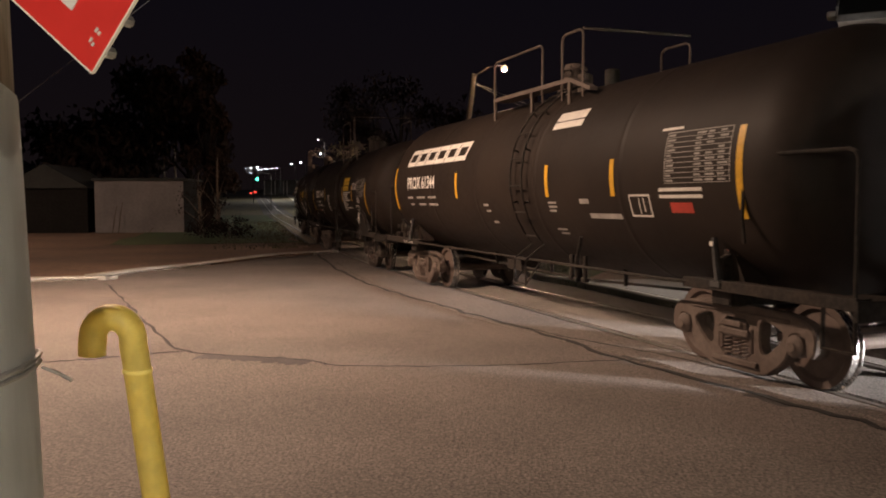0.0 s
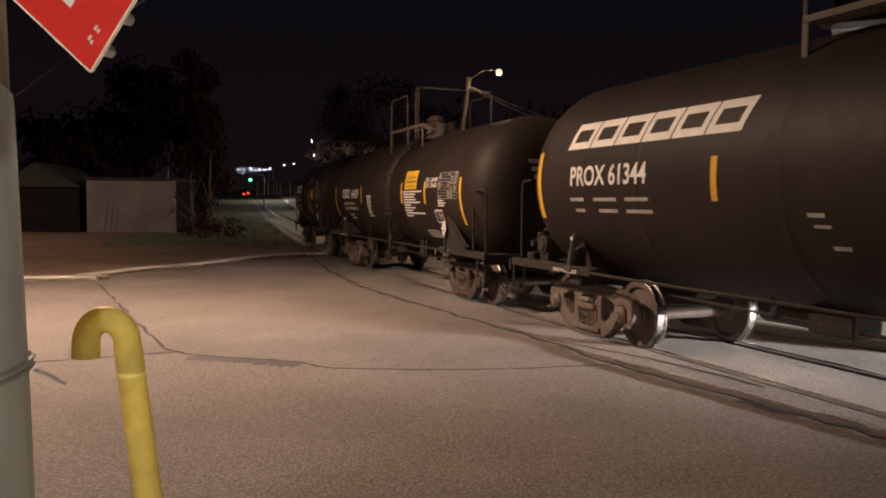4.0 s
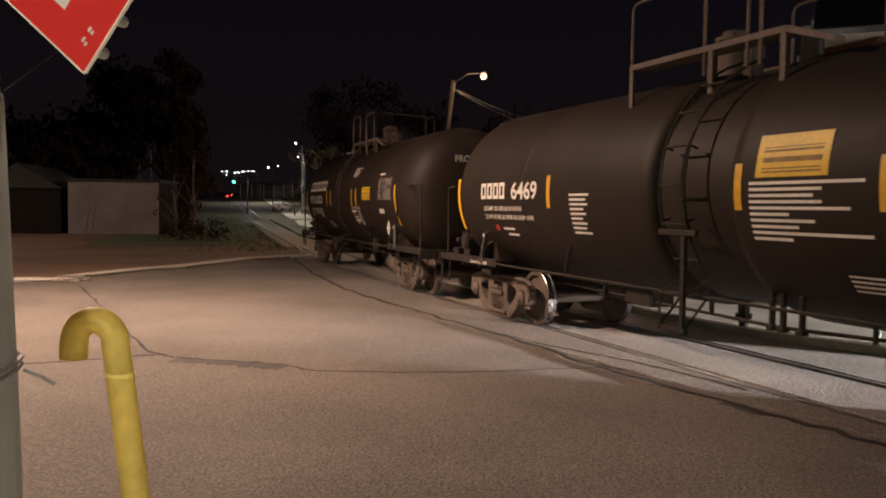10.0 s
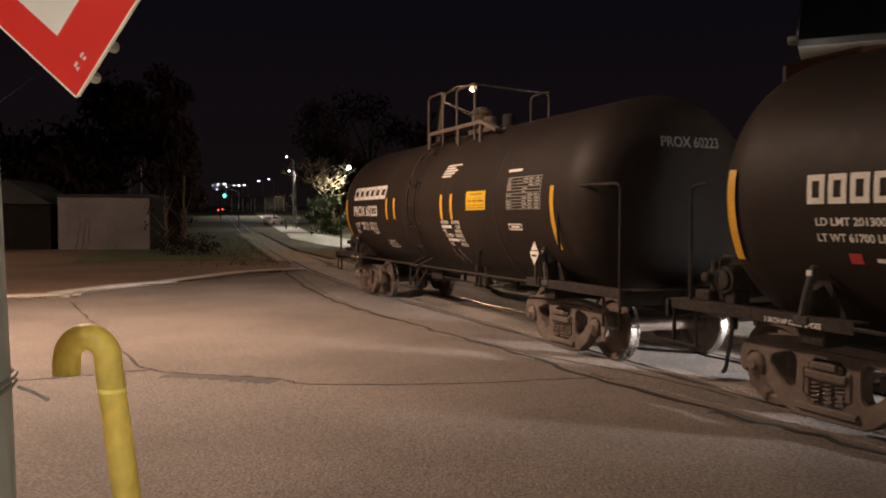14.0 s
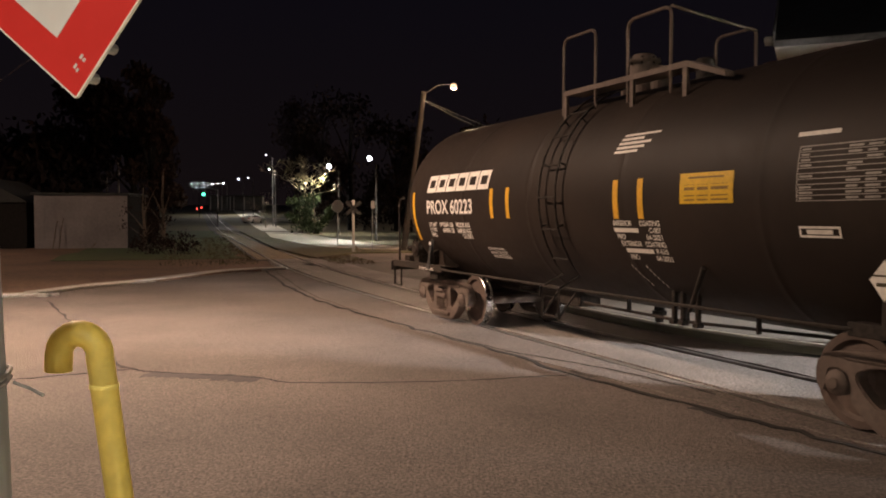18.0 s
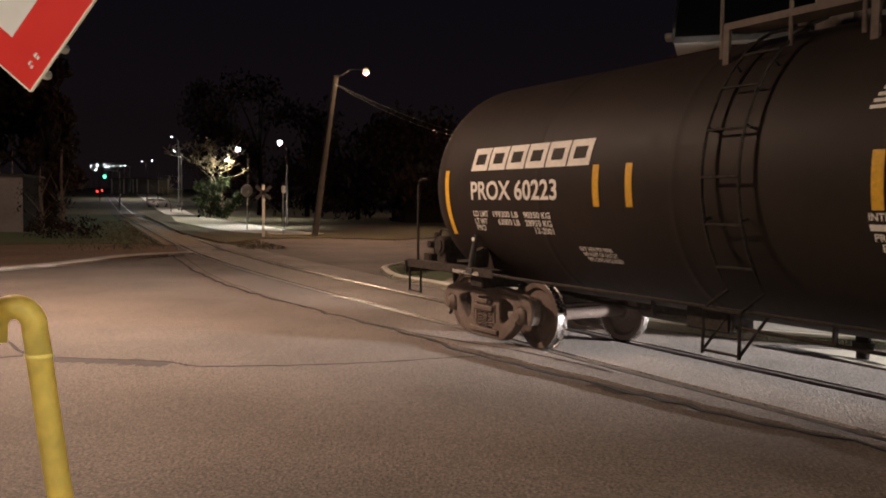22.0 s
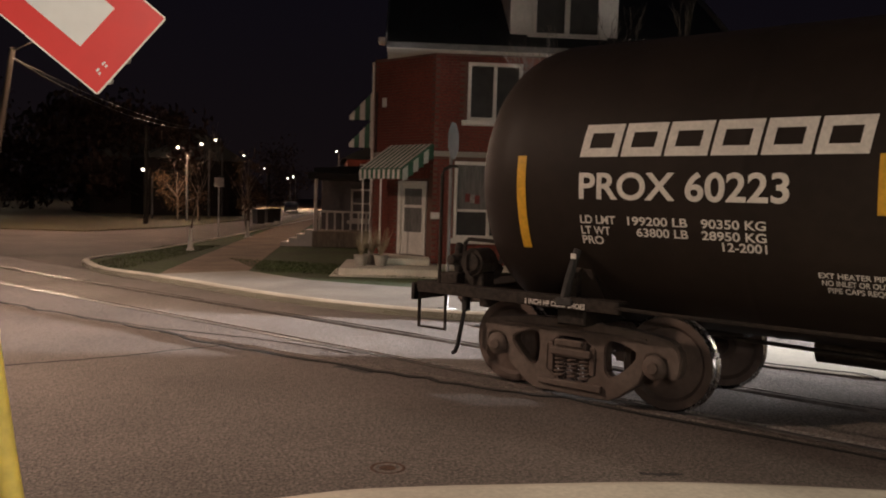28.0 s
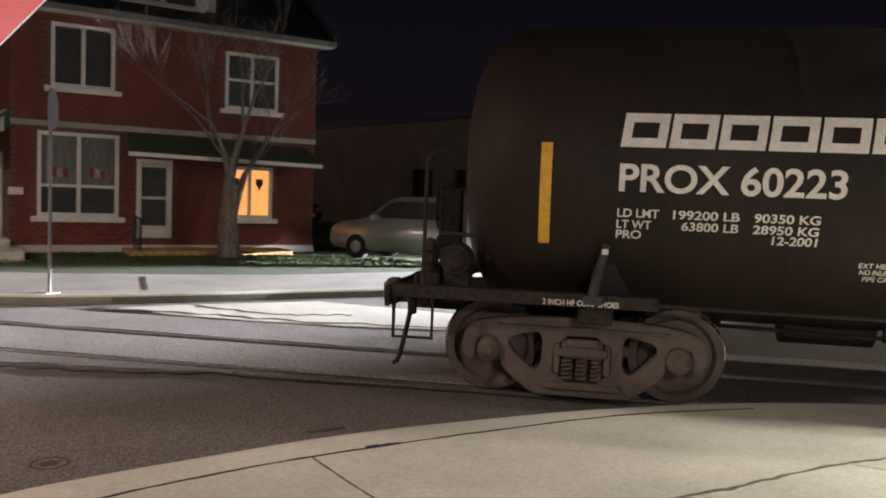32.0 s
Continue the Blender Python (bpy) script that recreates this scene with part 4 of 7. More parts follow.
    tube(bm, [(-tc / 2 + 1.2, -0.5, 0.74), (-1.4, -0.55, 0.7), (1.2, -0.6, 0.68), (tc / 2 - 1.2, -0.4, 0.76)], 0.022, 6)
    for k in range(5):
        x = -2.2 + k * 1.15
        box(bm, (x - 0.012, -0.62, 0.68), (x + 0.012, -0.56, 1.0))
    part("brake_rod", bm, STEEL, car)
    # brake wheel at the rear end
    bm = bmesh.new()
    tube(bm, [(-end + 0.12, 0.62 + 0.24 * math.cos(a), 1.75 + 0.24 * math.sin(a)) for a in [2 * math.pi * k / 20 for k in range(21)]], 0.016, 6, caps=False)
    for k in range(4):
        a = math.pi / 4 * k
        rod(bm, (-end + 0.12, 0.62 - 0.24 * math.cos(a), 1.75 - 0.24 * math.sin(a)), (-end + 0.12, 0.62 + 0.24 * math.cos(a), 1.75 + 0.24 * math.sin(a)), 0.01, 6)
    part("brake_wheel", bm, STEEL, car)
    bm = bmesh.new()
    box(bm, (-end + 0.14, 0.42, 1.3), (-end + 0.42, 0.84, 2.0), bevel=0.03)
    part("brake_housing", bm, STEEL, car)
    bm = bmesh.new()
    lathe(bm, [(-1.02, 0.04), (-1.0, 0.11), (-0.62, 0.12), (-0.6, 0.05), (-0.48, 0.04)], "y", 18, Matrix.Translation((-end + 0.52, 0, 1.2)))
    part("brake_cylinder", bm, STEEL, car)
    bm = bmesh.new()
    box(bm, (-end + 0.2, -1.2, 1.03), (-end + 0.44, -0.8, 1.17), bevel=0.015)
    lathe(bm, [(1.15, 0.05), (1.24, 0.05), (1.25, 0.085), (1.36, 0.085), (1.38, 0.05), (1.48, 0.045), (1.5, 0.02)], "z", 12, Matrix.Translation((-end + 0.32, -1.02, 0)))
    lathe(bm, [(-0.16, 0.02), (-0.15, 0.055), (0.0, 0.055)], "y", 10, Matrix.Translation((-end + 0.32, -1.02, 1.31)))
    part("valve_box", bm, STEEL, car)
    bm = bmesh.new()
    lathe(bm, [(-1.16, 0.03), (-1.155, 0.1), (-1.13, 0.11), (-1.13, 0.145), (-1.1, 0.155), (-0.86, 0.155), (-0.84, 0.05)], "y", 20, Matrix.Translation((-end + 0.58, 0, 1.3)))
    box(bm, (-end + 0.46, -1.1, 1.03), (-end + 0.72, -0.88, 1.2), bevel=0.015)
    part("brake_drum", bm, STEEL, car)
    bm = bmesh.new()
    tube(bm, [(-end + 0.38, -1.0, 1.36), (-end + 0.39, -1.0, 1.5), (-end + 0.44, -1.0, 1.545), (-end + 0.82, -1.0, 1.535), (-end + 0.87, -1.0, 1.49), (-end + 0.88, -1.0, 1.3)], 0.022, 8)
    part("drum_bracket", bm, STEEL, car)
    bm = bmesh.new()
    tube(bm, [(-end + 0.06, -0.5, 0.9), (-end + 0.05, -0.5, 0.76), (-end + 0.0, -0.5, 0.5), (-end - 0.06, -0.5, 0.22), (-end - 0.09, -0.5, 0.15), (-end - 0.13, -0.49, 0.13)], 0.026, 8)
    box(bm, (-end + 0.01, -0.54, 0.66), (-end + 0.1, -0.46, 0.84), bevel=0.015)
    part("air_hose", bm, RUBBER, car, "hanging black brake hose")
    # top fittings: dome, platform, rails
    top = zc + r
    bm = bmesh.new()
    lathe(bm, [(top - 0.12, 0.2), (top + 0.42, 0.2), (top + 0.43, 0.235), (top + 0.47, 0.235), (top + 0.48, 0.19), (top + 0.55, 0.14), (top + 0.57, 0.03)], "z", 24, Matrix.Translation((hatch - 0.5, 0, 0)))
    manway = part("manway", bm, TRUCK, car, "dusty bolted manway dome")
    for k in range(8):
        bm = bmesh.new()
        a = math.pi / 4 * k
        rod(bm, (hatch - 0.5 + 0.215 * math.cos(a), 0.215 * math.sin(a), top + 0.39), (hatch - 0.5 + 0.215 * math.cos(a), 0.215 * math.sin(a), top + 0.5), 0.018, 6)
        part("bolt", bm, STEEL, manway)
    bm = bmesh.new()
    lathe(bm, [(top - 0.12, 0.12), (top + 0.26, 0.12), (top + 0.28, 0.09), (top + 0.29, 0.03)], "z", 20, Matrix.Translation((hatch + 0.75, 0, 0)))
    part("valve_housing", bm, STEEL, car)
    for x, y0, z0, z1 in (((-2.35, -1.2, 0.95, 1.4),) if recess else ((2.0, -1.2, 0.92, 1.42),)):
        bm = bmesh.new()
        tube(bm, [(x, y0, z0), (x + 0.3, y0 - 0.08, z1)], 0.03, 6)
        part("diagonal_pipe", bm, STEEL, car)
    for x in (1.45, 1.6, 1.85):
        bm = bmesh.new()
        rod(bm, (x, -0.95, 0.74), (x, -0.95, 1.1), 0.035, 10)
        box(bm, (x - 0.045, -1.0, 0.7), (x + 0.045, -0.9, 0.76), bevel=0.008)
        part("drain_pipe", bm, STEEL, car)
    bm = bmesh.new()
    lathe(bm, [(top - 0.1, 0.14), (top + 0.34, 0.14), (top + 0.36, 0.1)], "z", 16, Matrix.Translation((hatch - 0.3, 0.1, 0)))
    part("valve", bm, TRUCK, car)
    bm = bmesh.new()
    lathe(bm, [(top - 0.1, 0.06), (top + 0.16, 0.06), (top + 0.2, 0.03)], "z", 12, Matrix.Translation((hatch - 0.8, -0.1, 0)))
    part("valve", bm, TRUCK, car)
    if recess:
        for side in (-1, 1):
            # flat dark plate beside the front saddle
            bm = bmesh.new()
            prism(bm, [(front - 0.26, 1.05), (front - 0.08, 1.66), (front - 0.02, 1.7), (front + 0.16, 1.58), (front + 0.6, 1.3), (front + 0.98, 1.13), (front + 0.98, 1.05)], min(side * 1.3, side * 1.4), max(side * 1.3, side * 1.4))
            part("dark_side_plate", bm, STEEL, car)
            bm = bmesh.new()
            box(bm, (0.3, min(side * 1.52, side * 1.56), 1.66), (0.95, max(side * 1.52, side * 1.56), 1.73), bevel=0.01)
            part("ladder_clamp", bm, STEEL, car)
            bm = bmesh.new()
            box(bm, (0.69, min(side * 1.5, side * 1.55), 0.62), (0.76, max(side * 1.5, side * 1.55), 1.7), bevel=0.008)
            box(bm, (0.66, min(side * 1.49, side * 1.57), 0.58), (0.8, max(side * 1.49, side * 1.57), 0.64), bevel=0.008)
            part("ladder_post", bm, STEEL, car)
    return car, tank, top, end


def platform(car, x0, x1, top, hoops, far_hoops, y=0.8):
    """A grated walk round the hatch with legs and bent handrails. hoops: start, end, height."""
    for side in (-1, 1):
        bm = bmesh.new()
        xe = x1 - 0.62
        box(bm, (x0, side * y - 0.16, top - 0.05), (xe, side * y + 0.16, top - 0.01), bevel=0.004)
        box(bm, (x0, side * (y + 0.17) - 0.012, top - 0.055), (xe, side * (y + 0.17) + 0.012, top + 0.012))
        part("walkway", bm, TRUCK, car, "grey steel walkway beside the hatch")
        bm = bmesh.new()
        prism(bm, [(xe, top + 0.012), (x1, top - 0.2), (x1, top - 0.26), (xe, top - 0.055)], side * (y + 0.05) if side > 0 else side * (y + 0.18), side * (y + 0.18) if side > 0 else side * (y + 0.05))
        part("sloped_brace", bm, TRUCK, car)
        yy = side * (y + 0.15)
        for x in (x0 + 0.02, x0 + 1.55, x1 - 0.66):
            bm = bmesh.new()
            box(bm, (x - 0.035, yy - 0.02, top - 0.54), (x + 0.035, yy + 0.02, top - 0.02))
            part("platform_leg", bm, TRUCK, car)
        for a, b, h in (hoops if side < 0 else far_hoops):
            bm = bmesh.new()
            tube(bm, [(a, yy, top - 0.32), (a, yy, h - 0.1), (a + 0.03, yy, h - 0.03), (a + 0.1, yy, h), (b - 0.1, yy, h), (b - 0.03, yy, h - 0.03), (b, yy, h - 0.1), (b, yy, top - 0.32)], 0.02, 7)
            part("handrail", bm, TRUCK, car)
    # rail across the tank at the end of the walk
    a, b, h = hoops[-1][1], far_hoops[-1][1], hoops[-1][2]
    bm = bmesh.new()
    tube(bm, [(a, -y - 0.15, h), (b, y + 0.15, h)], 0.018, 7)
    part("cross_rail", bm, TRUCK, car)


def head_words(tank, text, half, r, zc, z, height, width):
    """White writing that follows the dished front head."""
    bm = words(text, -width / 2, z, height, width)
    for v in bm.verts:
        y, zz = v.co.x, v.co.y
        q = min(0.95, math.hypot(y, zz - zc) / r) ** 2.17
        v.co = Vector((half + 0.8 * math.sqrt(1 - q * q) + 0.008, y, zz))
    part("lettering", bm, FADED_MARK, tank, "faded white writing on the tank's head")


def placard(car, x, z, half):
    """A diamond hazard plate on a stalk above the side sill."""
    bm = bmesh.new()
    prism(bm, [(x, z - half), (x + half * 0.8, z), (x, z + half), (x - half * 0.8, z)], -1.475, -1.465)
    pl = part("placard", bm, WHITE_MARK, car, "white diamond hazard placard on a stalk")
    bm = bmesh.new()
    box(bm, (x - half * 0.62, -1.479, z + 0.03), (x + half * 0.62, -1.476, z + 0.045))
    box(bm, (x - half * 0.4, -1.479, z - 0.05), (x + half * 0.4, -1.476, z - 0.02))
    part("placard_print", bm, mark_dark, pl)
    bm = bmesh.new()
    box(bm, (x - 0.03, -1.462, 1.0), (x + 0.03, -1.44, z), bevel=0.004)
    part("placard_stalk", bm, STEEL, pl)


def ladder(car, x, r, zc, side=-1, low=0.58, wide=0.42):
    bm = bmesh.new()
    rail_pts = []
    for z in (low, 0.8, 1.0):
        rail_pts.append((-1.5, z))
    for k in range(14):
        a = math.radians(-42 + k * 9.0)
        if zc + (r + 0.09) * math.sin(a) > 1.05:
            rail_pts.append((-(r + 0.09) * math.cos(a), zc + (r + 0.09) * math.sin(a)))
    lad = part("ladder", join_rails(x, wide, rail_pts, side), STEEL, car, "black side ladder up to the hatch")
    for s in (-1, 1):
        bm = bmesh.new()
        tube(bm, [(x + s * wide / 2, side * 1.5, low + 0.02), (x + s * wide / 2 + 0.16, side * 1.3, 1.0)], 0.016, 6)
        part("foot_brace", bm, STEEL, lad)
    turn = math.asin((1.05 - zc) / (r + 0.09))
    spots = [(-1.5, low + 0.03), (-1.5, 1.0)]
    while turn < 0.85:
        turn += 0.44 / (r + 0.09)
        spots.append((-(r + 0.09) * math.cos(turn), zc + (r + 0.09) * math.sin(turn)))
    for yy, z in spots:
        bm = bmesh.new()
        rod(bm, (x - wide / 2, -side * yy, z), (x + wide / 2, -side * yy, z), 0.014, 6)
        part("rung", bm, STEEL, lad)
    # stand-off brackets between the ladder and the tank
    for turn in (-0.25, 0.3, 0.75):
        for s in (-1, 1):
            bm = bmesh.new()
            rod(bm, (x + s * wide / 2, side * (r - 0.02) * math.cos(turn), zc + (r - 0.02) * math.sin(turn)), (x + s * wide / 2, side * (r + 0.09) * math.cos(turn), zc + (r + 0.09) * math.sin(turn)), 0.014, 6)
            part("bracket", bm, STEEL, lad)


def join_rails(x, wide, pts, side):
    bm = bmesh.new()
    for s in (-1, 1):
        tube(bm, [(x + s * wide / 2, -side * y, z) for y, z in pts], 0.017, 6)
    return bm


def stripe(x, z0, z1, w=0.1):
    return plate(x - w / 2, z0, x + w / 2, z1)


def diamond(x, z, s):
    bm = bmesh.new()
    bm.faces.new([bm.verts.new(c) for c in ((x, z - s, 0), (x + s, z, 0), (x, z + s, 0), (x - s, z, 0))])
    return bm


CARS = []


FADED_MARK = mat("faded white lettering", (0.4, 0.37, 0.34), 0.7, fine=0.15, coarse=0.3, scale=30, broad=4, bump=0)


def marks_last():
    m = [("logo", logo_blocks(-4.8, 2.4, -2.33, 2.7, 6, 0.14), WHITE_MARK, "white block logo"),
         ("lettering", words("PROX 60223", -4.78, 2.02, 0.24, 1.88), WHITE_MARK, "white reporting mark"),
         ("lettering", pack(words("LD LMT", -4.78, 1.79, 0.075, 0.36), words("LT WT", -4.78, 1.69, 0.075, 0.3), words("PRO", -4.78, 1.6, 0.075, 0.22), words("199200 LB", -4.3, 1.79, 0.075, 0.56), words("63800 LB", -4.22, 1.69, 0.075, 0.48), words("90350 KG", -3.62, 1.79, 0.075, 0.54), words("28950 KG", -3.62, 1.69, 0.075, 0.54), words("12-2001", -3.45, 1.6, 0.075, 0.37)), WHITE_MARK, "white weight table"),
         ("lettering", pack(words("EXT HEATER PIPES", -2.7, 1.43, 0.045, 0.55), words("NO INLET OR OUTLET", -2.68, 1.37, 0.045, 0.58), words("PIPE CAPS REQUIRED", -2.64, 1.31, 0.045, 0.58)), WHITE_MARK, "small white notice"),
         ("lettering", pack(words("INTERIOR", 0.92, 1.86, 0.06, 0.36), words("COATING", 1.42, 1.86, 0.06, 0.36), words("PRO", 0.95, 1.7, 0.06, 0.16), words("C-007", 1.58, 1.78, 0.06, 0.2), words("04-2021", 1.5, 1.7, 0.06, 0.28), words("EXTERIOR", 1.0, 1.62, 0.06, 0.38), words("COATING", 1.44, 1.62, 0.06, 0.36), words("P-610", 1.6, 1.54, 0.06, 0.2), words("PRO", 1.08, 1.46, 0.06, 0.16), words("04-2021", 1.55, 1.46, 0.06, 0.28), lines([(0.92, 1.78, 1.38, 0.05), (1.05, 1.54, 1.55, 0.05)])), WHITE_MARK, "white coating record"),
         ("lettering", lines([(1.0 + 0.03 * k + 0.28 * j, 1.36 - 0.045 * k, 1.015 + 0.03 * k + 0.28 * j, 0.035) for j in range(2) for k in range(6)]), WHITE_MARK, "two dashed white drips"),
         ("lettering", lines([(0.95, 2.92, 1.62, 0.025), (0.93, 2.87, 1.35, 0.03), (0.9, 2.82, 1.5, 0.03), (0.88, 2.77, 1.4, 0.03), (0.86, 2.72, 1.3, 0.03)]), WHITE_MARK, "small white notice"),
         ("data_panel", dataplate(3.7, 2.1, 4.78, 2.58, 10), FADED_MARK, "white ruled data panel"),
         ("lettering", lines([(3.65, 2.68, 4.1, 0.04)]), WHITE_MARK, "small white notice"),
         ("notice_box", join(ring_mark(3.7, 1.78, 4.14, 1.88, 0.02), bars([(3.78, 1.81, 4.06, 0.04)])), WHITE_MARK, "small white framed notice"),
         ("sign_panel", plate(2.15, 2.1, 2.93, 2.42), YELLOW_SIGN, "yellow notice panel"),
         ("sign_text", lines([(2.22 + a, z, 2.22 + b, 0.06) for z in (2.13, 2.24) for a, b in ((0.0, 0.16), (0.2, 0.36), (0.4, 0.64))] + [(2.28, 2.36, 2.8, 0.02)]), mark_tan, "dark lines on the panel")]
    for x in (-5.42, 5.1):
        m.append(("reflector", stripe(x, 1.52, 2.42), YELLOW_MARK, "tall yellow reflective stripe"))
    for x in (-2.22, -1.7, 1.0, 1.47):
        m.append(("reflector", stripe(x, 1.94, 2.4), YELLOW_MARK, "short yellow reflective stripe"))
    return m


def marks_middle():
    m = [("lettering", pack(*[ring_mark(-4.74 + k * 0.23, 2.09, -4.55 + k * 0.23, 2.35, 0.055) for k in range(4)], words("6469", -3.62, 2.09, 0.26, 0.84)), WHITE_MARK, "white reporting mark"),
         ("lettering", pack(words("LD LMT 201300 LB 91310 KG", -4.66, 1.9, 0.07, 1.35), words("LT WT 61700 LB 27990 KG NEW 10-95", -4.66, 1.76, 0.07, 1.7)), WHITE_MARK, "white weight table"),
         ("placard", plate(-4.37, 1.57, -4.24, 1.66), RED_MARK, "small red square mark"),
         ("lettering", lines([(-4.1, 1.59, -3.7, 0.035), (-4.0, 1.5, -3.62, 0.035)]), WHITE_MARK, "small white notice"),
         ("lettering", lines([(-1.85, 2.12 - 0.065 * k, -1.85 + (0.5, 0.42, 0.46, 0.35, 0.4, 0.3, 0.38, 0.34, 0.44)[k], 0.03) for k in range(9)]), WHITE_MARK, "small white notice"),
         ("lettering", lines([(1.6, 2.2 - 0.06 * k, 1.6 + (1.35, 0.9, 0.8, 0.9, 1.2, 0.5, 0.8, 0.6, 1.4, 0.5)[k], 0.03) for k in range(10)]), WHITE_MARK, "white notice in many lines"),
         ("lettering", pack(words("SR 13449", 3.22, 2.4, 0.095, 0.7), words("SR 13450", 3.22, 2.285, 0.095, 0.7)), WHITE_MARK, "white serial marks"),
         ("data_panel", dataplate(4.0, 2.05, 5.12, 2.56, 9), FADED_MARK, "white ruled data panel"),
         ("lettering", lines([(3.97, 1.9 + 0.05 * k, 4.3 + 0.1 * (k % 2), 0.025) for k in range(3)]), WHITE_MARK, "small white notice"),
         ("notice_box", join(ring_mark(3.68, 1.55, 4.12, 1.82, 0.025), bars([(3.88, 1.6, 3.9, 0.18), (3.95, 1.7, 4.05, 0.02), (3.95, 1.6, 3.97, 0.18)])), WHITE_MARK, "white framed emblem"),
         ("lettering", lines([(2.6, 1.36 - 0.045 * k, 3.4, 0.02) for k in range(4)]), WHITE_MARK, "small white notice"),
         ("sign_panel", plate(1.68, 2.27, 2.56, 2.68), YELLOW_SIGN, "yellow notice panel"),
         ("sign_text", lines([(1.76, 2.31 + 0.1 * k, 2.48, 0.05) for k in range(3)]), mark_tan, "dull lines on the panel")]
    for x in (-5.7, 5.27):
        m.append(("reflector", stripe(x, 1.55, 2.45), YELLOW_MARK, "tall yellow reflective stripe"))
    for x in (-2.44, 1.44, 3.14):
        m.append(("reflector", stripe(x, 1.95, 2.42), YELLOW_MARK, "short yellow reflective stripe"))
    return m


def marks_front():
    m = [("logo", logo_blocks(-5.36, 2.72, -1.8, 3.08, 6, 0.3), WHITE_MARK, "white block logo"),
         ("lettering", words("PROX 61344", -5.17, 2.22, 0.26, 1.8), WHITE_MARK, "white reporting mark"),
         ("lettering", lines([(-5.2, 2.0, -4.85, 0.045), (-4.6, 2.0, -4.05, 0.045), (-3.85, 2.0, -3.35, 0.045), (-5.1, 1.85, -4.85, 0.045), (-4.5, 1.85, -4.05, 0.045), (-3.85, 1.85, -3.3, 0.045)]), FADED_MARK, "white weight table"),
         ("decal", pack(plate(1.48, 3.02, 2.35, 3.12), plate(1.48, 3.14, 2.35, 3.27)), WHITE_MARK, "white notice high on the tank"),
         ("data_panel", dataplate(4.58, 2.14, 5.72, 2.72, 10), FADED_MARK, "white ruled data panel"),
         ("lettering", lines([(4.45, 2.76, 4.85, 0.03), (4.45, 2.05, 5.25, 0.04), (4.45, 1.97, 5.25, 0.04)]), WHITE_MARK, "small white notice"),
         ("notice_box", join(ring_mark(3.8, 1.74, 4.25, 2.02, 0.025), bars([(4.0, 1.78, 4.02, 0.2), (4.1, 1.8, 4.12, 0.18)])), WHITE_MARK, "white framed emblem"),
         ("lettering", lines([(2.55, 1.9, 2.8, 0.07), (2.75, 1.7, 3.55, 0.07), (1.6, 1.9, 1.85, 0.03), (1.6, 1.84, 1.85, 0.03), (1.6, 1.78, 1.8, 0.03), (1.6, 1.5, 1.9, 0.03), (1.65, 1.44, 1.9, 0.03), (-0.9, 1.85, -0.7, 0.04), (-0.85, 1.75, -0.65, 0.03), (-0.7, 1.55, -0.5, 0.04)]), FADED_MARK, "small white notices"),
         ("placard", plate(4.64, 1.8, 5.05, 1.92), RED_MARK, "small red placard"),
         ("placard", diamond(5.35, 1.32, 0.09), RED_MARK, "small red placard")]
    for x in (-6.1, 5.86):
        m.append(("reflector", stripe(x, 1.75, 2.72), YELLOW_MARK, "tall yellow reflective stripe"))
    for x in (-2.15, 1.61, 3.44):
        m.append(("reflector", stripe(x, 2.0, 2.48), YELLOW_MARK, "short yellow reflective stripe"))
    return m


mark_dark = mat("dark print", (0.06, 0.05, 0.02), 0.6, bump=0)
mark_tan = mat("faded print", (0.26, 0.15, 0.02), 0.6, bump=0)


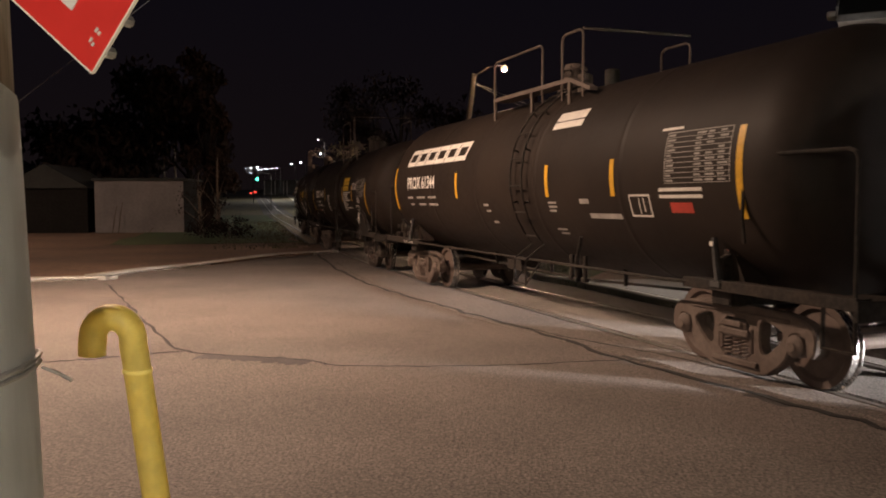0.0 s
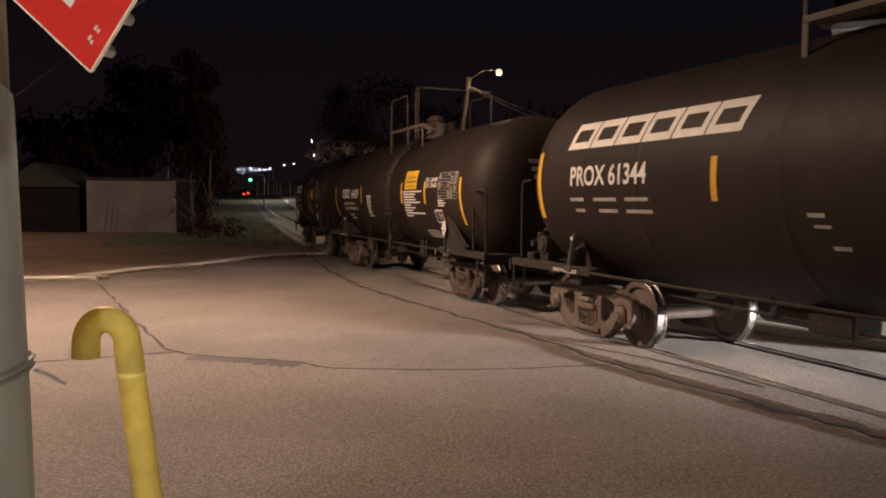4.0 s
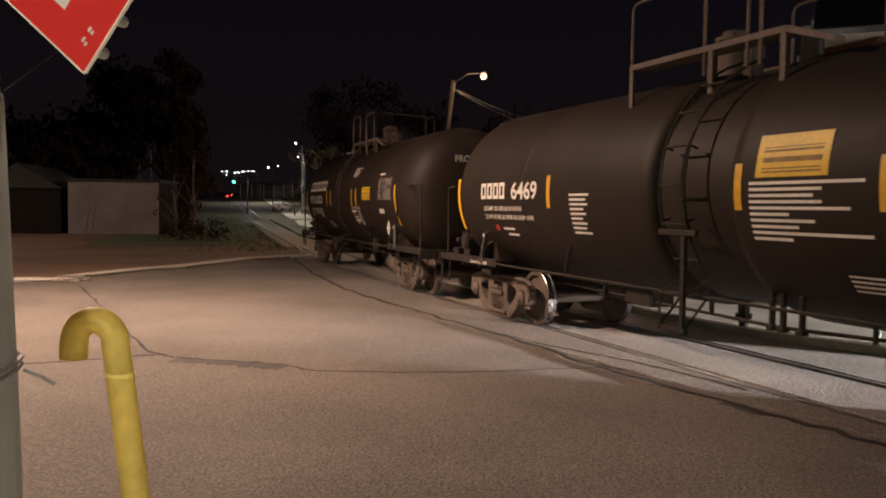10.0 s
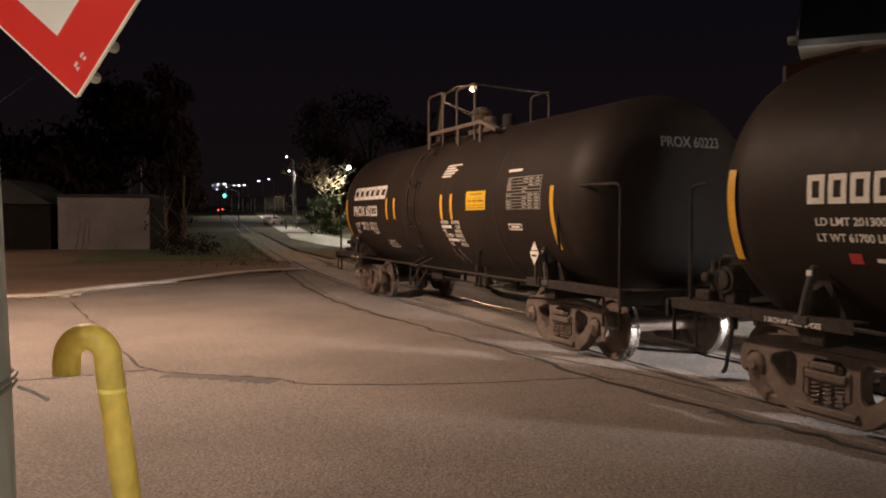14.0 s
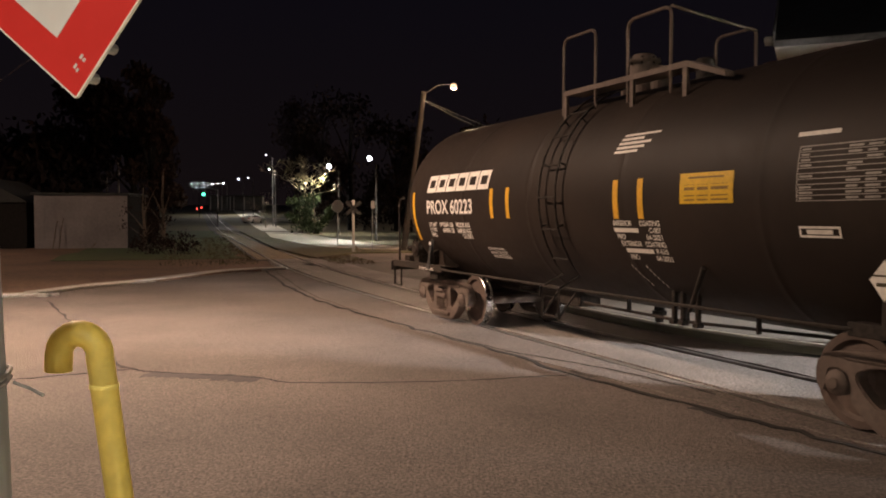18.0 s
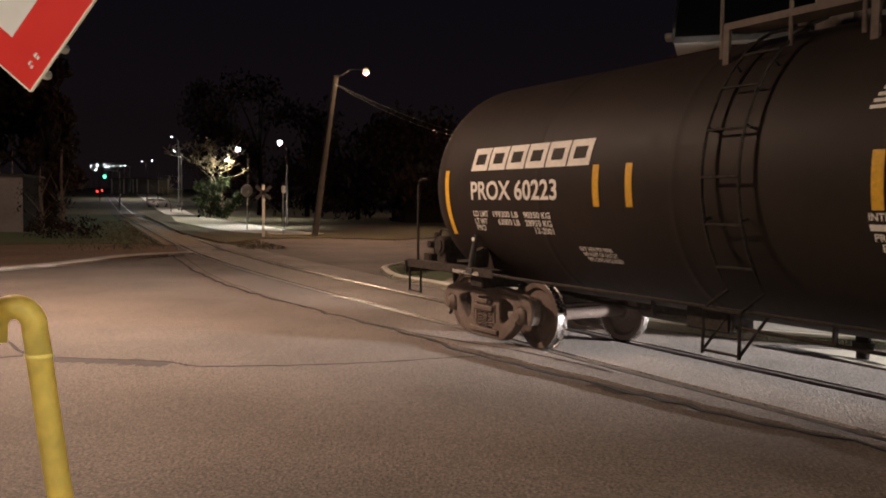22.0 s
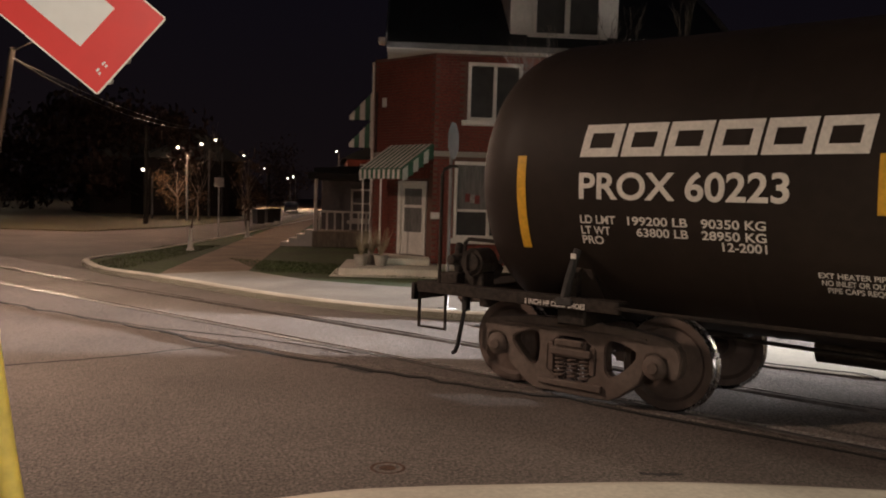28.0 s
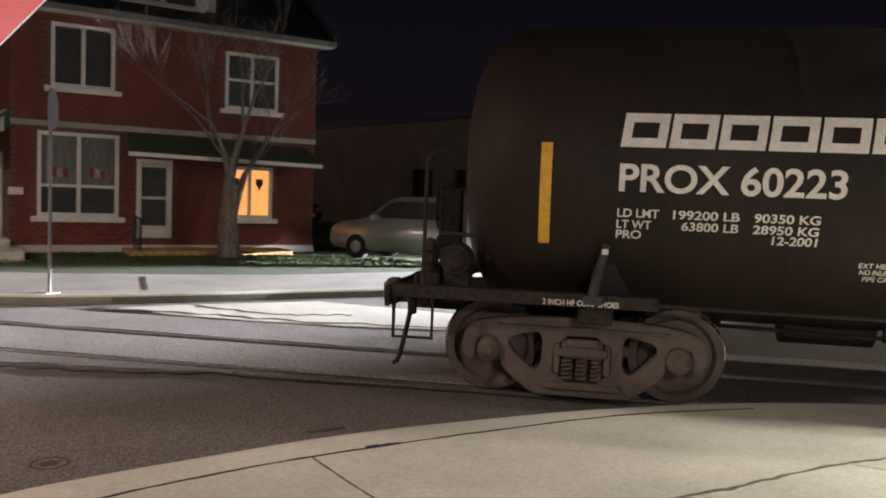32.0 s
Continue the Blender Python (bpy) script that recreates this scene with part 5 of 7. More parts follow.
def build_train():
    last_rails = [(-1.0, -0.21, 4.5), (0.5, 1.33, 4.45)]
    mid_rails = [(-1.14, 0.28, 4.62), (0.97, 1.16, 4.7)]
    front_rails = [(-1.5, 0.43, 4.52), (1.1, 1.75, 4.54)]
    # name, truck centres, radius, axis height, place ahead, label, half length, marks, hatch, ladder, walkway, rails
    specs = [("tank_car", 9.84, 1.49, 2.22, 0.0, "matt black tank car with yellow stripes and white marks", 5.45, marks_last(), 0.1, -0.43, (-0.95, 2.25, 3.74), last_rails, "PROX 60223"),
             ("tank_car", 9.63, 1.45, 2.2, 14.41, "matt black tank car with yellow panel and white notices", 5.45, marks_middle(), 0.2, 0.5, (-1.15, 2.15, 3.82), mid_rails, ""),
             ("tank_car", 10.72, 1.5, 2.3, 28.51, "long matt black tank car with white block logo", 6.0, marks_front(), 0.3, 0.72, (-1.5, 2.0, 3.84), front_rails, ""),
             ("tank_car", 9.84, 1.45, 2.2, 28.51 + 10.72 + 4.5, "matt black tank car coupled ahead", 5.35, [("reflector", stripe(-5.42, 1.52, 2.42), YELLOW_MARK, "tall yellow reflective stripe"), ("logo", logo_blocks(-4.8, 2.4, -2.34, 2.7, 6, 0.14), WHITE_MARK, "white block logo")], 0.1, -0.4, (-0.95, 2.25, 3.74), last_rails, "")]
    for nm, tc, r, zc, ahead, label, half, marks, hatch, lx, walkway, rails, on_head in specs:
        car, tank, top, end = tank_car(nm, tc, r, zc, label, half, marks, hatch, (0.0, 1.3) if ahead == 14.41 else None, {0.0: 4.72, 14.41: 4.46}.get(ahead))
        platform(car, walkway[0], walkway[1], walkway[2], rails, [(0.0, 0.75, 4.5)] if ahead == 0.0 else [(-0.3, 1.1, 4.62)] if ahead == 14.41 else [(1.05, 1.8, 4.44)])
        for side in (-1, 1):
            ladder(car, lx, r, zc, side)
        # the middle car's front truck takes the shaded copy of the steel
        sets = truck(car, -tc / 2 - (0.1 if ahead == 0.0 else 0.0)) + truck(car, {0.0: 4.72, 14.41: 4.46}.get(ahead, tc / 2), TRUCK_SHADED if ahead == 14.41 else TRUCK)
        CARS.append((car, tc, ahead, sets))
        bm = words("2 INCH HF COMP SHOES", -tc / 2 - 0.48, 0.965, 0.05, 0.68)
        for v in bm.verts:
            v.co = Vector((v.co.x, -1.394, v.co.y))
        part("lettering", bm, WHITE_MARK, car, "white stencil on the sill")
        if on_head:
            head_words(tank, on_head, half, r, zc, zc + 0.7, 0.14, 0.95)
        else:
            for k in range(3):
                bar = bars([(-0.5 + 0.06 * k, zc + 0.5 - 0.14 * k, 0.45, 0.08)])
                for v in bar.verts:
                    q = (math.hypot(v.co.x, v.co.y - zc) / r) ** 2.17
                    v.co = Vector((half + 0.8 * math.sqrt(1 - q * q) + 0.02, v.co.x, v.co.y))
                part("lettering", bar, FADED_MARK, tank, "faded white writing on the tank's head")
        if ahead < 20:
            placard(car, 4.43 if ahead else 4.58, 1.45, 0.17)


build_train()

# -- crossbuck, pole and vent pipe beside the camera


def crossbuck():
    """Railway crossing sign: two crossed white blades with red borders, on a post bracket."""
    tip = Vector((-0.434, 1.376, 2.151))
    u = Vector((0.13, -0.032, 0)).normalized()
    back = Vector((-u.y, u.x, 0))
    frame_m = Matrix(((u.x, back.x, 0, tip.x), (u.y, back.y, 0, tip.y), (0, 0, 1, tip.z), (0, 0, 0, 1)))
    ob = thing("crossbuck_sign", frame_m, "red-bordered white railway crossbuck on a wooden pole", "crossing sign")
    width, length = 0.21, 1.22
    e = Vector((0.63, 0, 0.7765)).normalized()
    l = Vector((-e.z, 0, e.x))
    mid = e * width / 2 + l * length / 2
    for k, (ee, ll, y) in enumerate(((e, l, 0.0), (Vector((-e.x, 0, e.z)), Vector((e.z, 0, e.x)), 0.012))):
        o = mid - ee * width / 2 - ll * length / 2
        bm = bmesh.new()

        def quad(a0, a1, b0, b1, y0, y1):
            vs = [bm.verts.new(o + ee * a + ll * b + Vector((0, yy, 0))) for yy in (y0, y1) for a, b in ((a0, b0), (a1, b0), (a1, b1), (a0, b1))]
            for f in ((0, 1, 2, 3), (7, 6, 5, 4), (0, 4, 5, 1), (1, 5, 6, 2), (2, 6, 7, 3), (3, 7, 4, 0)):
                bm.faces.new([vs[i] for i in f])
            bmesh.ops.recalc_face_normals(bm, faces=bm.faces)
        quad(0, width, 0, length, y, y + 0.004)
        blade = part("blade", bm, SIGN_RED, ob, "red-bordered blade")
        bm = bmesh.new()
        quad(0.052, width - 0.052, 0.085, length - 0.085, y - 0.0015, y)
        part("white_field", bm, SIGN_WHITE, blade)
        bm = bmesh.new()
        for a0, a1, b0, b1 in ((-0.003, 0.0, 0, length), (width, width + 0.003, 0, length), (0, width, -0.003, 0.0)):
            quad(a0, a1, b0, b1, y, y + 0.005)
        part("edge", bm, PAINT_WHITE, blade)
        bm = bmesh.new()
        for i in range(2):
            quad(0.036 + i * 0.02 - 0.004, 0.036 + i * 0.02 + 0.002, 0.02, 0.024, y - 0.002, y - 0.0005)
            quad(0.034 + i * 0.018, 0.042 + i * 0.018, 0.027, 0.031, y - 0.002, y - 0.0005)
        part("print", bm, SIGN_WHITE, blade, "tiny unreadable print")
    bm = bmesh.new()
    for z, x in ((0.03, 0.02), (0.075, 0.055)):
        rod(bm, (x, 0.004, z), (x, 0.022, z), 0.009, 8)
        part("bolt", bm, GALV, ob)
        bm = bmesh.new()
    bm.free()
    bm = bmesh.new()
    rod(bm, mid + Vector((0, -0.01, 0)), mid + Vector((0, 0.2, 0)), 0.012, 8)
    part("centre_bolt", bm, GALV, ob)


crossbuck()


def near_pole():
    ob = thing("utility_pole", pose(-0.915, 1.62, 0.1), "weathered wooden pole, its lit lower part made as a pale shell", "pole")
    bm = bmesh.new()
    tube(bm, [(0, 0, -0.1), (0.005, 0, 1.2), (0.0, 0, 2.4), (-0.005, 0, 5), (0, 0, 8)], [0.185, 0.176, 0.158, 0.15, 0.13], 28)
    part("pole", bm, POLE_WOOD, ob, smooth=True)
    # pale shell with a sloping top, shaped as the pole's lit lower part
    bm = bmesh.new()
    n = 20
    rings = []
    for z, r in ((-0.05, 0.208), (0.5, 0.204), (1.0, 0.196), (1.45, 0.186), (1.9, 0.176), (2.0, 0.174)):
        ring = []
        for k in range(n + 1):
            a = math.radians(-170 + 230 * k / n)
            lift = 0.0 if z < 1.9 else 0.28 * (1 - (k / n))
            wob = 0.004 * math.sin(9 * a + 3 * z)
            ring.append(bm.verts.new(((r + wob) * math.cos(a), (r + wob) * math.sin(a), z + lift)))
        rings.append(ring)
    for r0, r1 in zip(rings, rings[1:]):
        for k in range(n):
            bm.faces.new((r0[k], r0[k + 1], r1[k + 1], r1[k]))
    g = bmesh.ops.solidify(bm, geom=bm.faces[:], thickness=0.008)
    part("lit_pole_shell", bm, POLE_LIT, ob, "pale grey dented shell for the pole's lit part", smooth=True)
    bm = bmesh.new()
    for z, r in ((1.53, 0.193), (1.545, 0.194)):
        tube(bm, [(r * math.cos(a), r * math.sin(a), z + 0.008 * math.sin(3 * a)) for a in [2 * math.pi * k / 24 for k in range(25)]], 0.005, 6, caps=False)
    tube(bm, [(0.2, 0.05, 1.535), (0.23, 0.06, 1.52), (0.26, 0.05, 1.51)], 0.004, 6)
    part("tie_wire", bm, GALV, ob)
    bm = bmesh.new()
    box(bm, (0.12, -0.24, 1.42), (0.2, -0.16, 1.5), bevel=0.012)
    box(bm, (0.1, -0.23, 1.47), (0.16, -0.17, 1.55), bevel=0.015)
    lathe(bm, [(-0.25, 0.03), (-0.2, 0.03)], "y", 12, Matrix.Translation((0.15, 0, 1.43)))
    part("clamp", bm, GALV, ob)


near_pole()


def vent_pipe():
    """Yellow pipe with a hooked end."""
    ob = thing("vent_pipe", pose(-0.50, 1.99, 0.06), "yellow painted hook-topped vent pipe, scuffed", "pipe")
    r = 0.031
    pts = [(0.02, 0.0, 0.0), (-0.10, 0.0, 0.9), (-0.143, 0.0, 1.2), (-0.186, 0.0, 1.54)]
    c = Vector((-0.2395, 0.0, 1.576))
    for k in range(13):
        a = math.radians(-8 + k * 15.5)
        pts.append((c.x + 0.0495 * math.cos(a), c.y, c.z + 0.0495 * math.sin(a)))
    pts.append((-0.291, 0.0, 1.536))
    bm = bmesh.new()
    tube(bm, pts, r, 24, caps=False)
    g = bmesh.ops.solidify(bm, geom=bm.faces[:], thickness=0.005)
    part("pipe", bm, PIPE_YELLOW, ob, smooth=True)
    bm = bmesh.new()
    lathe(bm, [(1.497, r + 0.0005), (1.498, r + 0.0025), (1.506, r + 0.0025), (1.507, r + 0.0005)], "z", 24, Matrix.Translation((-0.181, 0.0, 0)))
    part("coupling_seam", bm, PIPE_YELLOW, ob)


vent_pipe()

# -- trees


def bare_tree(name, where, height, seed, label, material, spread=0.55, levels=5, trunk_r=None, fork=0.3, twig=0.004):
    """A leafless tree: tapered trunk, forking limbs and twigs."""
    rnd = random.Random(seed)
    ob = thing(name, pose(*where), label, "tree")
    trunk_r = trunk_r or height * 0.022
    bm_t, bm_b = bmesh.new(), bmesh.new()

    def grow(bm, p, d, length, r, level):
        pts, rad = [p], [r]
        n = 3
        for k in range(n):
            d = (d + Vector((rnd.uniform(-1, 1), rnd.uniform(-1, 1), rnd.uniform(-0.3, 0.6))) * 0.13).normalized()
            p = p + d * length / n
            pts.append(p)
            rad.append(max(twig, r * (1 - 0.45 * (k + 1) / n)))
        tube(bm, pts, rad, 8 if level == 0 else 5 if level < 3 else 3, caps=False)
        if level >= levels:
            return
        for k in range(rnd.choice((2, 3, 3)) if level < 3 else rnd.choice((2, 3))):
            side = Vector((rnd.uniform(-1, 1), rnd.uniform(-1, 1), rnd.uniform(-0.15, 0.7)))
            nd = (d * (1 - spread) + side.normalized() * spread).normalized()
            start = pts[-1] if k < 2 else pts[rnd.choice((1, 2))]
            grow(bm_b, start, nd, length * rnd.uniform(0.6, 0.85), rad[-1] * rnd.uniform(0.6, 0.85), level + 1)

    grow(bm_t, Vector((0, 0, -0.1)), Vector((0, 0, 1)), height * fork, trunk_r, 0)
    part("trunk", bm_t, material, ob, smooth=True)
    tagged(part("crown", bm_b, material, ob, smooth=True), kind="stuff")
    return ob


def leafy_tree(name, where, height, seed, label, material, width=None, leaves=900, size=0.35, low=0.2, bark=None, category="tree"):
    """Tapered trunk, limbs and an uneven crown of small leaf clumps with gaps."""
    rnd = random.Random(seed)
    width = width or height * 0.55
    ob = thing(name, pose(*where), label, category)
    bm = bmesh.new()
    tube(bm, [(0, 0, -0.1), (0.05, 0.02, height * 0.3), (-0.05, 0.05, height * 0.6), (0, 0, height * 0.85)], [height * 0.025, height * 0.02, height * 0.012, 0.02], 8)
    blobs = []
    for k in range(13):
        a, h = rnd.uniform(0, 6.28), rnd.uniform(low, 0.95)
        reach = width * 0.5 * rnd.uniform(0.3, 1.0) * math.sin(math.pi * min(1, max(0.12, (h - low * 0.6) / (1.05 - low * 0.6)))) ** 0.7
        c = Vector((reach * math.cos(a), reach * math.sin(a), h * height))
        blobs.append((c, width * rnd.uniform(0.12, 0.24)))
        tube(bm, [(0, 0, max(0.3, c.z * 0.55)), c * 0.5 + Vector((0, 0, c.z * 0.3)), c], [height * 0.01, height * 0.006, 0.01], 5)
    part("trunk", bm, bark or BARK, ob)
    bm = bmesh.new()
    for i in range(leaves):
        c, r = rnd.choice(blobs)
        v = Vector((rnd.gauss(0, 1), rnd.gauss(0, 1), rnd.gauss(0, 0.8)))
        p = c + v.normalized() * r * rnd.uniform(0.3, 1.15)
        q = Euler((rnd.uniform(0, 6.28), rnd.uniform(0, 6.28), rnd.uniform(0, 6.28))).to_matrix()
        s = size * rnd.uniform(0.5, 1.2)
        vs = [bm.verts.new(p + q @ Vector(co)) for co in ((-s / 2, 0, 0), (0, -s / 4, s * 0.1), (s / 2, 0, 0), (0, s / 4, s * 0.1))]
        bm.faces.new(vs)
    tagged(part("crown", bm, material, ob), kind="stuff")
    return ob


def at(bearing, dist, z=0.0):
    a = radians(bearing)
    return (0.2 + dist * math.sin(a), 0.1 + dist * math.cos(a), z)


# dark trees along the skyline, night darkness put into leaf and bark colours
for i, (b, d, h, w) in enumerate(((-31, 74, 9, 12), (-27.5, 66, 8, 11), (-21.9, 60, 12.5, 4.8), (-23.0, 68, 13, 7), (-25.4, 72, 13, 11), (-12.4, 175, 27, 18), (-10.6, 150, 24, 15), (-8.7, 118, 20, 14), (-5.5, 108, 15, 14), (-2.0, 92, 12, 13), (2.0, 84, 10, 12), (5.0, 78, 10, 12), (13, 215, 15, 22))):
    leafy_tree("tree", at(b, d, -0.05), h, 40 + i, "dark bushy tree against the night sky", LEAF_UNLIT, w, 2600, 0.8, 0.1, UNLIT_BLACK)
# lit trees by the walk
bare_tree("tree", at(-11.1, 91.5, 0), 9.0, 7, "pale leafless tree lit by a street lamp", TWIG, 0.66, 6, 0.16, 0.42, 0.022)
leafy_tree("shrub", at(-11.2, 91, 0), 5.0, 9, "green bush below a street lamp", LEAF, 3.6, 2200, 0.4, 0.1, category="shrub")
leafy_tree("shrub", at(-12.0, 97, 0), 4.6, 10, "dark green bush beside the walk", LEAF, 4.0, 1200, 0.4, 0.1, category="shrub")
bare_tree("tree", at(-14.5, 128, 0), 7.0, 12, "pale leafless tree lit by a street lamp", TWIG, 0.6, 6, 0.11, 0.3)
bare_tree("tree", at(-7.2, 78, 0), 7.0, 17, "dark leafless tree behind the crossing sign", UNLIT_BLACK, 0.5, 5, 0.08, 0.35)
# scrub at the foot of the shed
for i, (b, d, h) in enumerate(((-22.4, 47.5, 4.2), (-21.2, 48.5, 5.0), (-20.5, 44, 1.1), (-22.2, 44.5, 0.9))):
    leafy_tree("shrub", at(b, d, 0), h, 60 + i, "low ragged bush by the dirt lot", LEAF_UNLIT, 2.4, 500, 0.18, 0.05, category="shrub")
# side street trees
bare_tree("tree", at(8.0, 62, 0.1), 6.5, 21, "thin leafless street tree", BARK, 0.5, 5, 0.1, 0.3)
leafy_tree("tree", at(11.2, 57, 0.1), 4.9, 22, "slim brown street tree", LEAF_BROWN, 2.6, 1100, 0.2, 0.15)
leafy_tree("tree", at(6.6, 64, 0.1), 4.2, 23, "round brown street tree", LEAF_BROWN, 4.6, 1300, 0.22, 0.15)

# -- lamps, poles and signs of the streets


def street_lamp(where, lamp_at, material, glow_mat, label, r=0.12, head=0.16, pole=True, lean_base=None):
    ob = thing("street_lamp", pose(*where), label, "street lamp", "street lamps")
    h = Vector(lamp_at) - Vector(where)
    top = Vector((h.x * 0.02, h.y * 0.02, h.z - 0.35)) if lean_base is None else Vector(lean_base)
    bm = bmesh.new()
    tube(bm, [(0, 0, -0.1), top * 0.5, top], [r, r * 0.85, r * 0.7], 10)
    part("pole", bm, material, ob, smooth=True)
    bm = bmesh.new()
    tube(bm, [top - Vector((0, 0, 0.15)), top.lerp(h, 0.5) + Vector((0, 0, 0.22)), h + Vector((0, 0, 0.12))], 0.03, 6)
    part("arm", bm, STEEL, ob)
    bm = bmesh.new()
    lathe(bm, [(head + 0.06, 0.03), (head + 0.02, head * 0.5), (head * 0.7, head * 0.75)], "z", 14, Matrix.Translation(h))
    part("lamp_hood", bm, STEEL, ob)
    bm = bmesh.new()
    lathe(bm, [(head * 0.85 * math.cos(math.pi * k / 10), max(0.005, head * 0.85 * math.sin(math.pi * k / 10))) for k in range(11)], "z", 16, Matrix.Translation(h))
    part("lamp_lens", bm, glow_mat, ob, "glowing lamp")
    return ob


street_lamp((-3.9, 46.9, 0.0), (-0.88, 41.82, 8.6), STEEL, LAMP_WARM, "leaning wooden pole with a warm street lamp", 0.19, 0.19, lean_base=(1.35, -2.6, 8.75))
# unseen near lamps, bodies added for the lights: crossing, road before the sheds, sidewalk
street_lamp((-12.2, 9.6, 0.0), (-8.0, 12.2, 9.05), SIGN_DIM, LAMP_WARM, "unseen steel street lamp added with a long arm over the crossing", 0.11, 0.27, lean_base=(0.0, 0.0, 9.4))
street_lamp((-33.0, 30.0, 0.0), (-31.0, 31.0, 8.85), SIGN_DIM, LAMP_WARM, "unseen steel street lamp added beside the dirt lot", 0.11, 0.27, lean_base=(0.0, 0.0, 8.9))
street_lamp((-0.7, -3.6, 0.11), (-0.7, -3.0, 3.8), SIGN_DIM, LAMP_WARM, "unseen low steel lamp added behind the sidewalk", 0.06, 0.2, lean_base=(0.0, 0.0, 3.9))
street_lamp((9.0, -4.3, 0.0), (8.5, -3.5, 4.8), SIGN_DIM, LAMP_WARM, "unseen low steel lamp added at the end of the near sidewalk", 0.06, 0.2, lean_base=(0.0, 0.0, 4.9))
street_lamp((16.6, -12.4, 0.0), (15.0, -11.0, 8.6), SIGN_DIM, LAMP_WARM, "unseen steel street lamp added by the near sidewalk", 0.11, 0.27, lean_base=(0.0, 0.0, 8.7))
street_lamp((-7.6, 64.6, 0), (-7.93, 62.96, 6.48), STEEL, LAMP_COOL, "slim dark street lamp, white light", 0.08, 0.21)
street_lamp((-15.0, 91.0, 0), (-15.88, 89.67, 7.58), STEEL, LAMP_COOL, "slim dark street lamp, white light", 0.09, 0.25)
for b, e, d in ((-14.0, 4.2, 135), (-13.82, 3.27, 130), (-15.31, 2.65, 175), (-16.0, 2.55, 200), (-17.04, 2.27, 240), (-17.36, 2.23, 260), (-17.78, 2.21, 290), (-18.09, 2.14, 310), (-18.31, 2.13, 325), (-18.4, 2.32, 330), (-18.91, 1.94, 360), (-18.83, 2.25, 350), (-19.21, 2.21, 380)):
    x, y, _ = at(b, d)
    street_lamp((x, y, 0), (x - 0.8, y - 1.0, 1.95 + d * math.tan(radians(e))), SIGN_DULL, LAMP_COOL, "far street lamp with white light", 0.1, 0.07 + d * 0.00022)
for b, e, d in ((7.2, 3.1, 62), (9.6, 3.7, 78), (8.7, 3.4, 70), (11.45, 2.75, 100), (12.8, 1.95, 130), (14.41, 1.35, 180), (14.78, 1.46, 190), (5.02, 1.55, 66), (17.7, 3.3, 160)):
    x, y, _ = at(b, d)
    street_lamp((x, y, 0), (x - 0.8, y - 1.0, 1.95 + d * math.tan(radians(e))), SIGN_DULL, LAMP_FAR, "far street lamp with warm light", 0.1, 0.07 + d * 0.0004)
for b, e, d in ((-23.9, 4.1, 130), (-24.6, 3.3, 150)):
    x, y, _ = at(b, d)
    street_lamp((x, y, 0), (x - 0.5, y - 0.5, 1.95 + d * math.tan(radians(e))), POLE_WOOD, LAMP_FAR, "distant pole lamp over the sheds", 0.16, 0.16)


def wires(a, b, sag, n, label, r=0.012, spread=0.1):
    ob = thing("overhead_wire", Matrix(), label, "wire")
    a, b = Vector(a), Vector(b)
    for k in range(n):
        bm = bmesh.new()
        off = Vector((0, 0, -spread * k))
        tube(bm, [a.lerp(b, t) + off - Vector((0, 0, (sag + 0.3 * k) * 4 * t * (1 - t))) for t in [i / 16 for i in range(17)]], r, 5)
        part("cable", bm, SIGN_DIM, ob)
    return ob


wires((-2.55, 44.3, 8.3), (9.7, 69.3, 7.4), 0.48, 2, "slack overhead cables from the lamp pole", 0.011, 0.05)
wires((-37.3, 51, 5.6), (-1, 15.2, 9.9), 0.1, 1, "thin overhead cable across the road", 0.016)

# long low building, and red car lights on an added post far down the street
bx, by, _ = at(-16.4, 285)
shop = thing("far_building", pose(bx, by, land(bx, by) - 0.3, 0, 0, 16.4), "long dim low building with pale porch posts", "building")
bm = bmesh.new()
box(bm, (-9.0, 0, 0), (9.0, 8, 4.9))
part("wall", bm, SIGN_DULL, shop)
bm = bmesh.new()
box(bm, (-9.4, -1.2, 4.9), (9.4, 8.4, 5.3), bevel=0.05)
part("roof", bm, SHINGLE, shop)
for x in (-8.6, -5.0, -2.2, -1.0, 2.4, 5.6, 8.6):
    bm = bmesh.new()
    box(bm, (x - 0.16, -1.0, 0), (x + 0.16, -0.7, 4.92), bevel=0.02)
    part("porch_post", bm, SIGN_PALE, shop)
for x in (-6.8, -3.6, 0.8, 4.0, 7.0):
    bm = bmesh.new()
    box(bm, (x - 0.9, -0.06, 1.0), (x + 0.9, 0.06, 3.2), bevel=0.02)
    part("window", bm, DARK_GLASS, shop)
bx, by, _ = at(-18.87, 190)
rl = thing("signal_lamp", pose(bx, by, land(bx, by) - 0.1), "distant red car lights on an added low post", "signal")
bm = bmesh.new()
tube(bm, [(0, 0, 0), (0, 0, 2.5)], 0.08, 8)
part("post", bm, SIGN_DULL, rl)
for x in (-0.5, 0.5):
    bm = bmesh.new()
    lathe(bm, [(-0.16, 0.03), (-0.14, 0.15), (0.1, 0.17), (0.16, 0.1)], "y", 14, Matrix.Translation((x, -0.1, 2.15 if x < 0 else 2.4)))
    part("lamp_lens", bm, LAMP_RED, rl, "glowing red lens")
bm = bmesh.new()
box(bm, (-0.62, 0.0, 2.2), (0.62, 0.08, 2.32), bevel=0.02)
part("arm", bm, SIGN_DULL, rl)

